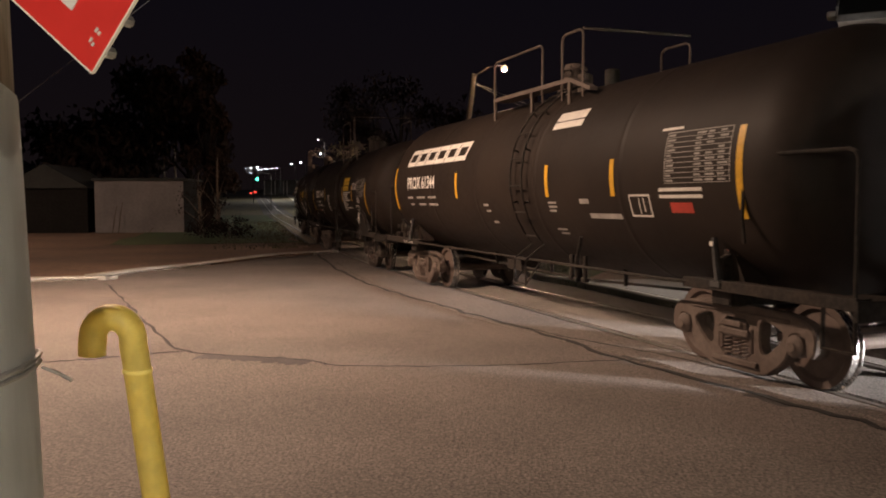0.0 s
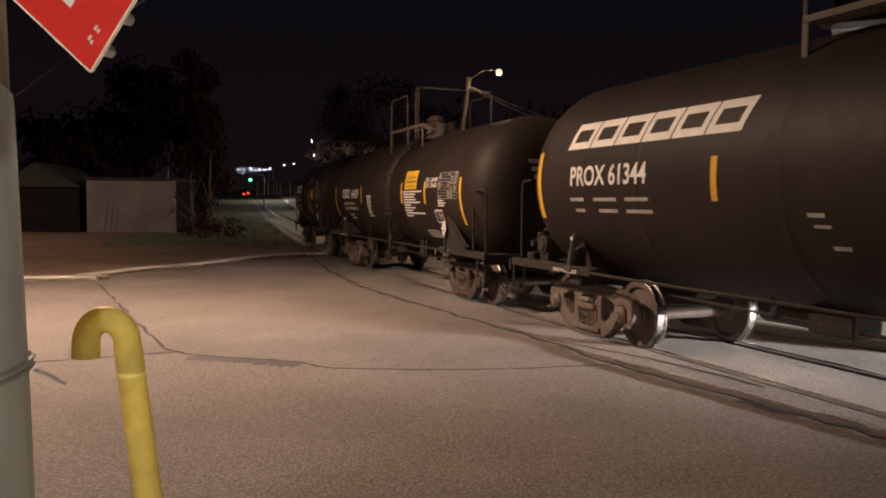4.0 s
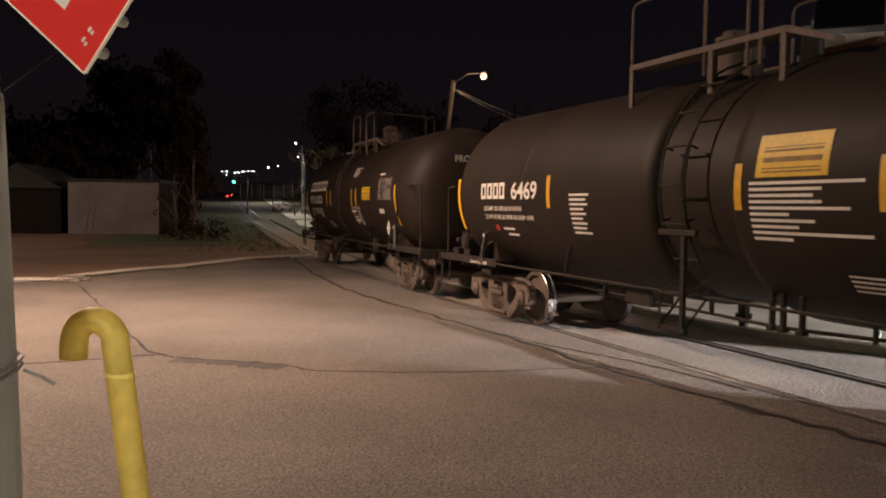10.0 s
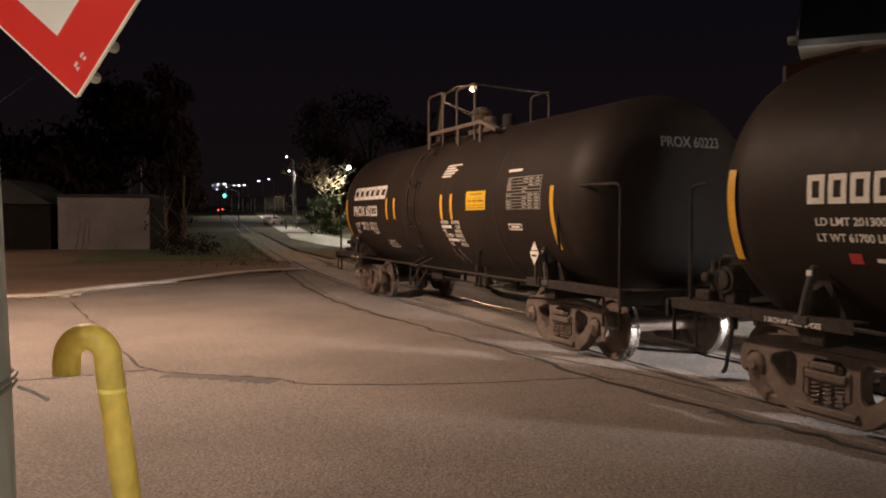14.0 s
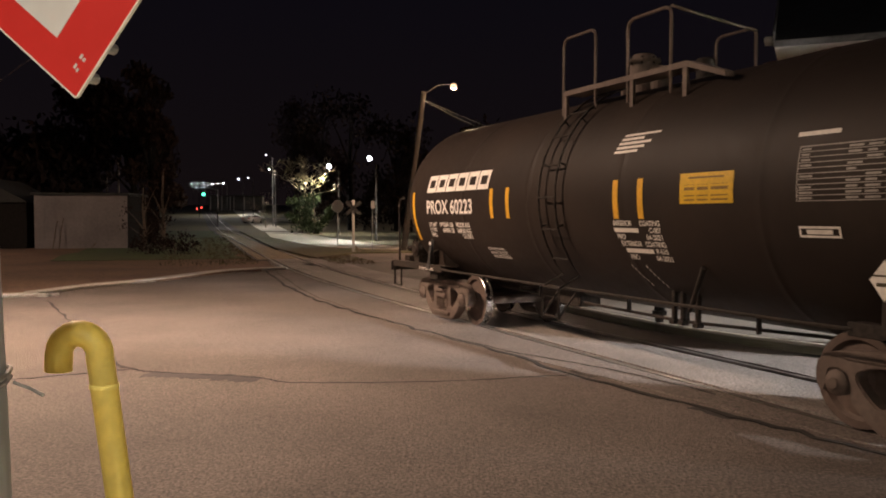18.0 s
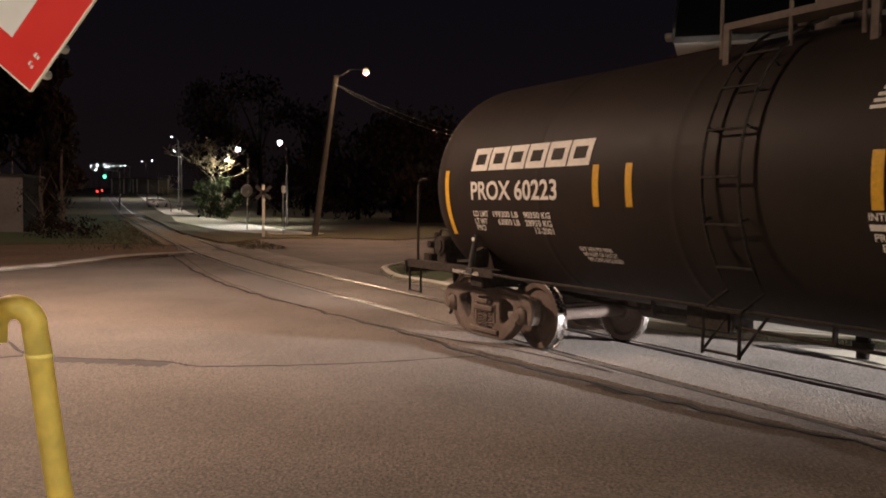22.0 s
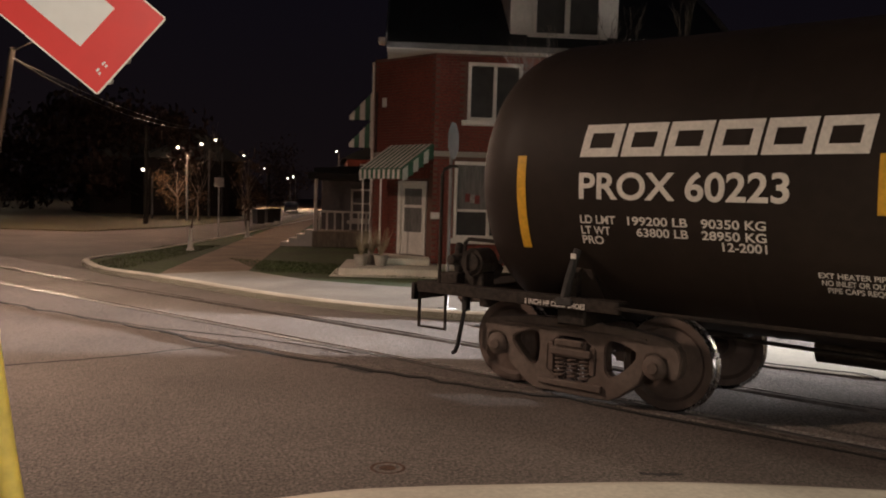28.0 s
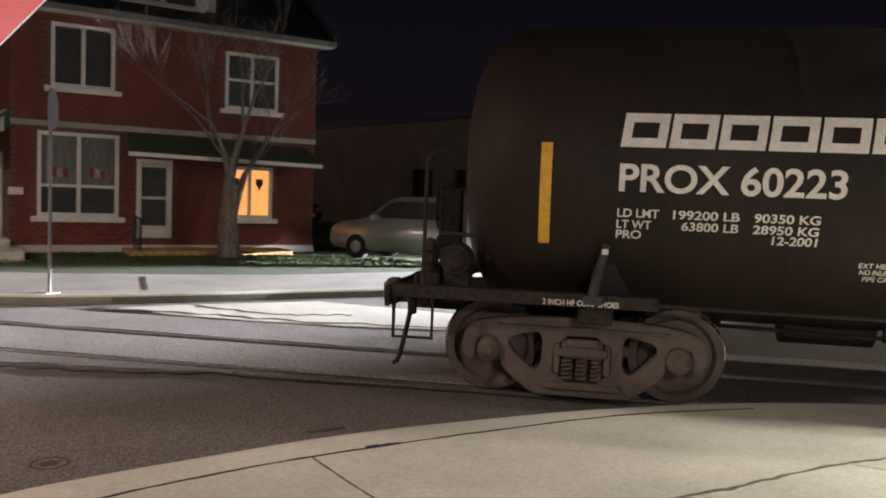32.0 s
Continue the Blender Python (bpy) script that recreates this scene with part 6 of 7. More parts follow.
# traffic signal far down the street
sig = thing("traffic_signal", pose(-43.6, 130.64, 0), "distant green traffic signal on a mast", "traffic signal")
bm = bmesh.new()
tube(bm, [(2.2, 0, -0.1), (2.2, 0, 6.3), (1.0, 0, 6.6), (-0.2, 0, 6.6)], 0.1, 8)
part("mast", bm, SIGN_DULL, sig)
bm = bmesh.new()
box(bm, (-0.2, -0.15, 5.3), (0.2, 0.15, 6.4), bevel=0.03)
part("signal_head", bm, RUBBER, sig)
bm = bmesh.new()
lathe(bm, [(-0.2, 0.2), (-0.28, 0.24), (-0.3, 0.05)], "y", 16, Matrix.Translation((0, 0, 5.6)))
part("green_lens", bm, LAMP_GREEN, sig, "glowing green lens")


def post_sign(name, where, height, shape, size, label, material=GALV, post=0.03, turn=0.0, face=GALV, category="road sign"):
    ob = thing(name, pose(*where, 0, 0, turn), label, category)
    bm = bmesh.new()
    tube(bm, [(0, 0, -0.1), (0, 0, height)], post, 8)
    part("post", bm, material, ob)
    bm = bmesh.new()
    n = {"octagon": 8, "square": 4, "round": 20}[shape]
    pts = [(size * math.cos(2 * math.pi * (k + 0.5) / n), height - size * 0.9 + size * math.sin(2 * math.pi * (k + 0.5) / n)) for k in range(n)]
    prism(bm, pts, -post - 0.006, -post - 0.002)
    part("sign_plate", bm, face, ob)
    return ob


# white plate and post hold the lamplight on this grey sign back
post_sign("stop_sign", (-8.9, 54.0, 0), 3.05, "octagon", 0.42, "grey back of an octagonal stop sign, white to look lit", turn=-10, face=PAINT_WHITE, material=PAINT_WHITE)
post_sign("road_sign", (-5.6, 46.2, 0), 2.9, "square", 0.28, "small pale sign on a slim post", turn=62)
post_sign("road_sign", (6.28, 38.66, 0.1), 2.75, "square", 0.3, "small white square sign on a post", turn=0, face=PAINT_WHITE)
post_sign("stop_sign", (5.5, 12.0, 0.13), 3.16, "octagon", 0.33, "octagonal sign seen almost edge-on, pale post", turn=47, post=0.028, face=SIGN_DIM, material=SIGN_DIM)
bm = bmesh.new()
box(bm, (-0.12, -0.12, 0.13), (0.12, 0.12, 0.16), bevel=0.01)
base = tagged(part("sign_base", bm, GALV), "flat steel base plate of the post", "base plate")
base.location = (5.5, 12.0, 0)

# crossing sign across the road, seen from behind
xb = thing("crossbuck_sign", pose(-6.45, 44.6, 0, 0, 0, 8), "back of a crossbuck on a pale post", "crossing sign")
bm = bmesh.new()
box(bm, (-0.075, -0.075, -0.1), (0.075, 0.075, 2.9), bevel=0.01)
part("post", bm, PAINT_WHITE, xb)
for s in (-1, 1):
    bm = bmesh.new()
    box(bm, (-0.52, -0.13, -0.09), (0.52, -0.1 + s * 0.012, 0.09), pose(0, 0, 2.45, 0, s * 42, 0))
    part("blade", bm, SIGN_DULL, xb, "dull grey back of a blade")
bm = bmesh.new()
tube(bm, [(0.45, -0.1, 0), (0.1, -0.1, 0.35)], 0.05, 8)
part("brace", bm, POLE_WOOD, xb)

# young tree stakes and utility poles of the side street
for x, y, h in ((3.4, 27.2, 3.4), (7.2, 36.5, 3.0)):
    bare_tree("young_tree", (x, y, 0.1), 3.6, int(x * 10), "slim young leafless tree with a pale trunk guard", BARK, 0.35, 4, 0.035, 0.45)
    bm = bmesh.new()
    lathe(bm, [(0.0, 0.16), (0.12, 0.09), (0.5, 0.05), (0.75, 0.045)], "z", 12)
    g = tagged(part("trunk_guard", bm, PAINT_WHITE), "pale guard round a young tree's foot", "tree guard")
    g.location = (x, y, 0.1)
for x, y, h in ((4.4, 53.5, 6.0),):
    p = thing("utility_pole", pose(x, y, 0), "dark wooden utility pole", "pole")
    bm = bmesh.new()
    tube(bm, [(0, 0, -0.1), (0, 0, h)], [0.16, 0.12], 10)
    part("pole", bm, UNLIT_BLACK, p)

# -- sheds on the west side


def shed():
    a, b = Vector((-26.05, 47.7)), Vector((-20.78, 48.63))
    ang = math.degrees(math.atan2(b.y - a.y, b.x - a.x))
    L = (b - a).length
    ob = thing("shed", pose(a.x, a.y, 0.0, 0, 0, ang), "low white windowless shed behind the dirt lot", "shed")
    bm = bmesh.new()
    box(bm, (0, 0, -0.1), (L, 5.0, 3.25), bevel=0.02)
    part("wall", bm, SHED_WHITE, ob)
    # shaded end wall: the shade is in the near-black colour of its boards
    bm = bmesh.new()
    box(bm, (L - 0.02, 0.01, -0.1), (L + 0.02, 4.99, 3.24))
    end_wall = part("end_wall", bm, UNLIT_BLACK, ob, "end wall, its shade put into near-black boards")
    bm = bmesh.new()
    box(bm, (L + 0.018, 0.012, -0.1), (L + 0.036, 0.243, 3.24))
    board = part("board", bm, UNLIT_BLACK, end_wall)
    for k in range(1, 20):
        share("board", board, Matrix.Translation((0, 0.25 * k, 0)), end_wall)
    bm = bmesh.new()
    box(bm, (-0.12, -0.15, 3.25), (L + 0.12, 5.1, 3.4), bevel=0.02)
    part("roof", bm, SHINGLE, ob)
    bm = bmesh.new()
    for k in range(1, 9):
        box(bm, (L * k / 9 - 0.012, -0.012, 0.05), (L * k / 9 + 0.012, -0.002, 3.2))
    part("panel_seam", bm, SHED_WHITE, ob)
    for x, h in ((1.15, 1.7), (1.5, 1.9), (3.3, 0.35)):
        bm = bmesh.new()
        tube(bm, [(x, -0.4, 0), (x + 0.12, -0.3, h * 0.6), (x + 0.22, -0.15, h)], 0.03, 6)
        part("leaning_pole", bm, BARK, ob)


shed()
for x, y, w, d, h, ang, lab in ((-31.5, 47.0, 5.0, 6.0, 3.3, 10, "dark wooden outbuilding beside the shed"), (-41, 50, 7.5, 8.0, 4.4, 12, "dark gabled barn beyond the lot")):
    ob = thing("outbuilding", pose(x, y, 0, 0, 0, ang), lab, "outbuilding")
    bm = bmesh.new()
    box(bm, (0, 0, -0.1), (w, d, h * 0.85), bevel=0.02)
    part("wall", bm, UNLIT_BLACK, ob)
    bm = bmesh.new()
    prism(bm, [(-0.15, h * 0.85), (w + 0.15, h * 0.85), (w / 2, h * 1.3)], -0.2, d + 0.2)
    part("roof", bm, SHINGLE, ob)

# -- cars


def car(where, turn, paint, label, glass=DARK_GLASS, tail=None, suv=True, name="parked_car"):
    """A five-door car: nose towards +x."""
    ob = thing(name, pose(*where, 0, 0, turn), label, "car", "parked cars")
    h = 1.72 if suv else 1.46
    outline = [(-2.25, 0.42), (-2.32, 0.75), (-2.22, 1.02), (-2.05, 1.12), (-1.72, h - 0.1), (-1.3, h), (0.2, h - 0.02), (0.55, h - 0.12), (1.12, 1.1), (1.95, 0.98), (2.25, 0.82), (2.3, 0.5), (2.2, 0.32), (1.85, 0.28), (1.0, 0.26), (-1.0, 0.26), (-1.85, 0.3)]
    bm = bmesh.new()
    prism(bm, outline, -0.88, 0.88)
    for v in bm.verts:
        if v.co.z > 1.15:
            v.co.y *= 0.8
    bmesh.ops.bevel(bm, geom=[e for e in bm.edges], offset=0.045, segments=2, affect="EDGES")
    part("body", bm, paint, ob, smooth=True)
    for s in (-1, 1):
        bm = bmesh.new()
        prism(bm, [(-1.65, 1.16), (-1.45, h - 0.14), (0.15, h - 0.14), (0.45, h - 0.2), (0.92, 1.14)], s * 0.72, s * 0.8)
        for v in bm.verts:
            v.co.y = s * (0.9 - 0.16 * (v.co.z - 1.1) / 0.5 + (0.0 if abs(v.co.y) > 0.75 else -0.08))
        part("side_window", bm, glass, ob)
        for x in (-1.4, 1.42):
            bm = bmesh.new()
            lathe(bm, [(s * 0.66, 0.3), (s * 0.7, 0.35), (s * 0.86, 0.35), (s * 0.9, 0.3), (s * 0.89, 0.22)], "y", 22, Matrix.Translation((x, 0, 0.35)))
            w = part("tyre", bm, RUBBER, ob)
            bm = bmesh.new()
            lathe(bm, [(s * 0.8, 0.22), (s * 0.885, 0.21), (s * 0.9, 0.06)], "y", 14, Matrix.Translation((x, 0, 0.35)))
            part("rim", bm, GALV, w)
        bm = bmesh.new()
        box(bm, (-2.35, s * 0.62 - 0.2, 0.82), (-2.1, s * 0.62 + 0.2, 1.0), bevel=0.03)
        part("tail_light", bm, tail or RED_MARK, ob)
        bm = bmesh.new()
        box(bm, (2.08, s * 0.62 - 0.19, 0.66), (2.3, s * 0.62 + 0.19, 0.8), bevel=0.03)
        part("headlight", bm, GALV, ob)
        bm = bmesh.new()
        box(bm, (0.7, s * 0.92 - 0.06, 1.08), (0.88, s * 1.06 + 0.02 * s, 1.22), bevel=0.02)
        part("mirror", bm, paint, ob)
    bm = bmesh.new()
    prism(bm, [(-2.1, 1.18), (-1.8, h - 0.16), (-1.78, h - 0.14), (-2.06, 1.18)], -0.62, 0.62)
    for v in bm.verts:
        v.co.x -= 0.045
    part("rear_window", bm, glass, ob)
    bm = bmesh.new()
    box(bm, (-2.36, -0.26, 0.62), (-2.31, 0.26, 0.76), bevel=0.01)
    part("number_plate", bm, PAINT_WHITE, ob)
    return ob


car((15.9, 12.7, 0.1), 97, CAR_SILVER, "pale silver SUV parked beside the brick house", tail=TAIL_GLINT, name="parked_suv")
car((22.5, 26.0, 0.115), 100, CAR_DARK, "dark car parked behind the brick house", suv=False)
for b, d, turn, tail in ((-15.35, 150, 75, None),):
    x, y, _ = at(b, d)
    car((x, y, land(x, y)), turn, PAINT_WHITE, "distant white car parked on the lit street", tail=tail, suv=False)
x, y, _ = at(14.4, 112)
car((x, y, 0.0), -105, CAR_SILVER, "distant car on the side street", suv=False)
van = car((*VAN, 0.0), VAN_TURN, CAR_DARK, "dark tall van waiting beyond the track, headlights on", name="waiting_van")
van.scale = (1.0, 1.1, 1.3)
# unseen plates added ahead of the van to cut its beams off above
for y in (-0.6, 0.6):
    bm = bmesh.new()
    box(bm, (3.5, y - 0.55, 0.9754), (3.72, y + 0.55, 1.1), bevel=0.002)
    box(bm, (2.2, y - 0.02, 1.04), (3.52, y + 0.02, 1.09))
    part("beam_cutoff_plate", bm, RUBBER, van)
# bins and small things along the side street
for b, d in ((11.9, 55), (12.6, 58), (13.1, 62)):
    x, y, _ = at(b, d)
    ob = thing("wheelie_bin", pose(x, y, 0.11, 0, 0, 20), "dark plastic wheelie bin at the kerb", "bin", "bins at the kerb")
    bm = bmesh.new()
    prism(bm, [(-0.26, 0.05), (0.26, 0.05), (0.32, 0.95), (-0.32, 0.95)], -0.3, 0.3)
    part("body", bm, RUBBER, ob)
    bm = bmesh.new()
    box(bm, (-0.35, -0.34, 0.95), (0.35, 0.34, 1.03), bevel=0.02)
    part("lid", bm, RUBBER, ob)

# weeds along the dirt lot and the track, as one ragged mat of blades
rnd = random.Random(3)
bm = bmesh.new()
for i in range(9000):
    s = rnd.uniform(-60, -16)
    w = rnd.choice((-1, 1)) * rnd.uniform(1.5, 3.4)
    if w < 0 and rnd.random() < 0.5:
        w *= 1.6
    p = beside(s, w, 0.0)
    h = rnd.uniform(0.04, 0.2) if w < 0 else rnd.uniform(0.03, 0.1)
    a = rnd.uniform(0, 6.28)
    d = Vector((math.cos(a), math.sin(a), 0)) * 0.03
    lean = Vector((rnd.uniform(-0.1, 0.1), rnd.uniform(-0.1, 0.1), h))
    bm.faces.new([bm.verts.new(q) for q in (p - d, p + d, p + lean)])
tagged(part("weeds", bm, DRY_GRASS), "ragged dim weeds along the track", "weeds", kind="stuff")
bm = bmesh.new()
for i in range(26000):
    k = rnd.random()
    if k < 0.4:
        x, y = rnd.uniform(0.3, 5.0), rnd.uniform(20.5, 30)
        if not (x < 0.35 + 0.42 * (y - 21.5) + 1.0 and x > 0.45 + 0.33 * (y - 22.5) and x < 1.6 + 0.33 * (y - 20)):
            continue
    else:
        x = rnd.uniform(4, 16)
        lo = 19.8 - 0.78 * (x - 3.7)
        y = rnd.uniform(lo, lo + 4.0)
    h = rnd.uniform(0.025, 0.06)
    a = rnd.uniform(0, 6.28)
    d = Vector((math.cos(a), math.sin(a), 0)) * 0.012
    p = Vector((x, y, 0.114))
    bm.faces.new([bm.verts.new(q) for q in (p - d, p + d, p + Vector((rnd.uniform(-0.03, 0.03), rnd.uniform(-0.03, 0.03), h)))])
tagged(part("grass_blades", bm, GRASS), "short green grass of the lawns", "grass", kind="stuff")

# -- the brick house
WALL_A = 1.18236
HOUSE_M = Matrix(((math.sin(WALL_A), math.cos(WALL_A), 0, math.cos(WALL_A) * 21.0125), (-math.cos(WALL_A), math.sin(WALL_A), 0, math.sin(WALL_A) * 21.0125), (0, 0, 1, 0), (0, 0, 0, 1)))
HX0, HX1, HY1, EAVE = -1.1, 8.22, 9.0, 5.9
# the corner is cut off at 45 degrees, with a door in the cut
FX0, CUT = 0.55, 1.65
CORNER = Matrix.Translation((HX0, CUT, 0)) @ Matrix.Rotation(radians(-45), 4, "Z")
CW = CUT * math.sqrt(2)


def wall_with_holes(x0, x1, z0, z1, holes, depth=0.3):
    """A wall in x, z with rectangular openings that go through it."""
    bm = bmesh.new()
    xs = sorted({x0, x1, *[h[0] for h in holes], *[h[2] for h in holes]})
    zs = sorted({z0, z1, *[h[1] for h in holes], *[h[3] for h in holes]})
    for a, b in zip(xs, xs[1:]):
        for c, d in zip(zs, zs[1:]):
            mx, mz = (a + b) / 2, (c + d) / 2
            if any(h[0] < mx < h[2] and h[1] < mz < h[3] for h in holes):
                continue
            box(bm, (a, 0, c), (b, depth, d))
    bmesh.ops.remove_doubles(bm, verts=bm.verts[:], dist=0.0005)
    return bm


def window_unit(parent, x0, z0, x1, z1, panes, mid=None, glass=DARK_GLASS, curtain=True, sill=True, y=0.06):
    """A framed window: panes columns, mid: height of a cross bar."""
    bm = bmesh.new()
    f = 0.09
    box(bm, (x0, y - 0.09, z0), (x0 + f, y + 0.05, z1), bevel=0.008)
    box(bm, (x1 - f, y - 0.09, z0), (x1, y + 0.05, z1), bevel=0.008)
    box(bm, (x0 + f, y - 0.09, z1 - f), (x1 - f, y + 0.05, z1), bevel=0.008)
    box(bm, (x0 + f, y - 0.09, z0), (x1 - f, y + 0.05, z0 + f), bevel=0.008)
    w = part("window", bm, PAINT_WHITE, parent, "white-framed window")
    step = (x1 - x0) / panes
    for k in range(1, panes):
        bm = bmesh.new()
        box(bm, (x0 + k * step - 0.045, y - 0.075, z0 + f), (x0 + k * step + 0.045, y + 0.05, z1 - f), bevel=0.006)
        part("mullion", bm, PAINT_WHITE, w)
    rows = [(z0 + f, z1 - f)]
    if mid:
        bm = bmesh.new()
        box(bm, (x0 + f, y - 0.07, mid - 0.035), (x1 - f, y + 0.045, mid + 0.035), bevel=0.006)
        part("cross_bar", bm, PAINT_WHITE, w)
        rows = [(z0 + f, mid), (mid, z1 - f)]
    for k in range(panes):
        for r, (a, b) in enumerate(rows):
            bm = bmesh.new()
            box(bm, (x0 + k * step + 0.045, y + 0.01, a), (x0 + (k + 1) * step - 0.045, y + 0.018, b))
            part("pane", bm, glass if not (curtain and r == len(rows) - 1 and mid) else CURTAIN, w)
    if sill:
        bm = bmesh.new()
        box(bm, (x0 - 0.14, y - 0.2, z0 - 0.13), (x1 + 0.14, y + 0.02, z0), bevel=0.012)
        part("sill", bm, PAINT_WHITE, w)
    return w


def house():
    ob = thing("brick_house", HOUSE_M, "two-storey red brick house with white trim", "house")
    holes = [(1.4, 4.13, 2.85, 5.66), (1.12, 1.0, 2.97, 3.05), (3.4, 0.48, 4.28, 2.5), (5.72, 1.03, 7.0, 2.44), (5.62, 3.96, 7.1, 5.48)]
    wall = part("wall", wall_with_holes(FX0, HX1, 0.3, EAVE, holes), MORTAR, ob, "red brick front wall")
    bm = bmesh.new()
    box(bm, (HX0, CUT, -0.1), (HX0 + 0.3, HY1, EAVE))
    box(bm, (HX1 - 0.3, 0.3, -0.1), (HX1, HY1, EAVE))
    box(bm, (HX0, HY1 - 0.3, -0.1), (HX1, HY1, EAVE))
    part("wall", bm, BRICK, ob, "red brick side walls")
    bm = bmesh.new()
    box(bm, (FX0, -0.05, -0.1), (HX1 + 0.04, 0.3, 0.3), bevel=0.01)
    part("foundation", bm, CONCRETE_PALE, ob)
    cut = part("wall", wall_with_holes(0, CW, 0.0, EAVE, [(1.03, 0.48, 2.13, 2.52)]), MORTAR, ob, "red brick wall of the cut corner")
    cut.matrix_basis = CORNER
    bm = bmesh.new()
    box(bm, (0.02, -0.045, 3.16), (CW - 0.02, -0.004, 3.3), bevel=0.01)
    part("belt_course", bm, CONCRETE, ob).matrix_basis = CORNER
    bm = bmesh.new()
    box(bm, (FX0, -0.05, 3.16), (HX1 + 0.02, -0.004, 3.3), bevel=0.01)
    part("belt_course", bm, CONCRETE, ob)
    # roof with deep eaves, gable return and dormer
    bm = bmesh.new()
    prism(bm, [(-0.45, EAVE + 0.0), (-0.45, EAVE + 0.14), (4.2, 9.0), (HY1 + 0.3, EAVE + 0.14), (HY1 + 0.3, EAVE)], HX0 + 0.35, HX1 + 0.35)
    for v in bm.verts:
        v.co = Vector((v.co.y, v.co.x, v.co.z))
    bmesh.ops.recalc_face_normals(bm, faces=bm.faces)
    roof = part("roof", bm, SHINGLE, ob, "dark shingled roof")
    bm = bmesh.new()
    box(bm, (HX0 + 0.33, -0.52, EAVE - 0.02), (HX1 + 0.38, -0.44, EAVE + 0.12), bevel=0.01)
    part("gutter", bm, SIGN_DIM, roof)
    bm = bmesh.new()
    box(bm, (HX0 + 0.35, -0.44, EAVE - 0.03), (HX1 + 0.36, 0.0, EAVE - 0.003))
    part("soffit", bm, PAINT_WHITE, roof)
    bm = bmesh.new()
    prism(bm, [(HX0 + 0.35, 0.0), (FX0, 0.0), (HX0 + 0.35, CUT - 0.4)], EAVE - 0.03, EAVE - 0.003, "z")
    part("corner_soffit", bm, PAINT_WHITE, roof)
    bm = bmesh.new()
    box(bm, (HX0 + 0.12, -0.46, EAVE + 0.1), (HX0 + 0.32, 0.0, EAVE + 0.24), bevel=0.03)
    part("eave_return", bm, SIGN_PALE, roof, "pale boxed eave return")
    for s, x in ((0, HX0 + 0.31), (1, HX1 + 0.33)):
        bm = bmesh.new()
        prism(bm, [(-0.5, EAVE + 0.1), (-0.5, EAVE + 0.32), (4.2, 9.2), (4.2, 8.98)], x, x + 0.04)
        for v in bm.verts:
            v.co = Vector((v.co.y, v.co.x, v.co.z))
        bmesh.ops.recalc_face_normals(bm, faces=bm.faces)
        part("barge_board", bm, SIGN_DIM, roof)
    bm = bmesh.new()
    box(bm, (2.5, 0.25, 6.1), (5.4, 3.0, 8.2), bevel=0.01)
    dorm = part("dormer", bm, PAINT_WHITE, ob, "white clapboard dormer")
    bm = bmesh.new()
    prism(bm, [(2.2, 8.1), (5.7, 8.1), (3.95, 9.5)], 0.0, 3.2)
    part("dormer_roof", bm, SHINGLE, dorm)
    bm = bmesh.new()
    for x in (3.2, 4.1):
        box(bm, (x, 0.215, 6.55), (x + 0.75, 0.235, 7.9))
    part("dormer_pane", bm, DARK_GLASS, dorm)
    for x in (3.1, 3.95, 4.85):
        bm = bmesh.new()
        box(bm, (x, 0.2, 6.45), (x + 0.1, 0.25, 7.98), bevel=0.006)
        part("dormer_frame", bm, PAINT_WHITE, dorm)
    bm = bmesh.new()
    box(bm, (2.95, 0.12, 6.36), (5.1, 0.25, 6.46), bevel=0.01)
    part("dormer_sill", bm, PAINT_WHITE, dorm)
    bm = bmesh.new()
    box(bm, (HX0 + 0.3, 4.0, 8.4), (HX0 + 1.0, 4.8, 9.9), bevel=0.02)
    part("chimney", bm, BRICK, ob)
    # windows and doors
    window_unit(ob, 1.4, 4.13, 2.85, 5.66, 2)
    low = window_unit(ob, 1.12, 1.0, 2.97, 3.05, 2, 1.75)
    for x in (1.42, 2.28):
        for k, paint in enumerate((FLAG_RED, FLAG_WHITE, FLAG_RED)):
            bm = bmesh.new()
            box(bm, (x + 0.13 * k, 0.055, 1.98 - 0.02 * k), (x + 0.13 * (k + 1), 0.06, 2.2 - 0.02 * k))
            part("flag_stripe", bm, paint, low, "small red and white flag in the window" if k == 0 else "")
    window_unit(ob, 5.62, 3.96, 7.1, 5.48, 2, 4.75, curtain=False)
    window_unit(ob, 5.72, 1.03, 7.0, 2.44, 2, None, WINDOW_LIT, False)
    for x in (5.88, 6.55):
        bm = bmesh.new()
        prism(bm, [(x, 2.12), (x, 1.96), (x + 0.06, 1.9), (x + 0.1, 1.78), (x + 0.14, 1.9), (x + 0.2, 1.96), (x + 0.2, 2.12)], 0.05, 0.066)
        part("hanging_ornament", bm, RUBBER, ob)
    for x0, x1, z0, z1, dark, turned in ((1.05, 2.11, 0.5, 2.5, False, CORNER), (3.4, 4.28, 0.48, 2.5, True, Matrix())):
        bm = bmesh.new()
        for a, b in ((x0, x0 + 0.1), (x1 - 0.1, x1)):
            box(bm, (a, -0.03, z0), (b, 0.12, z1), bevel=0.008)
        box(bm, (x0 + 0.1, -0.03, z1 - 0.1), (x1 - 0.1, 0.12, z1), bevel=0.008)
        part("door_frame", bm, PAINT_WHITE, ob).matrix_basis = turned
        bm = bmesh.new()
        box(bm, (x0 + 0.1, 0.05, z0), (x1 - 0.1, 0.1, z1 - 0.1), bevel=0.006)
        door = part("door", bm, PAINT_WHITE, ob, "white storm door with glass")
        door.matrix_basis = turned
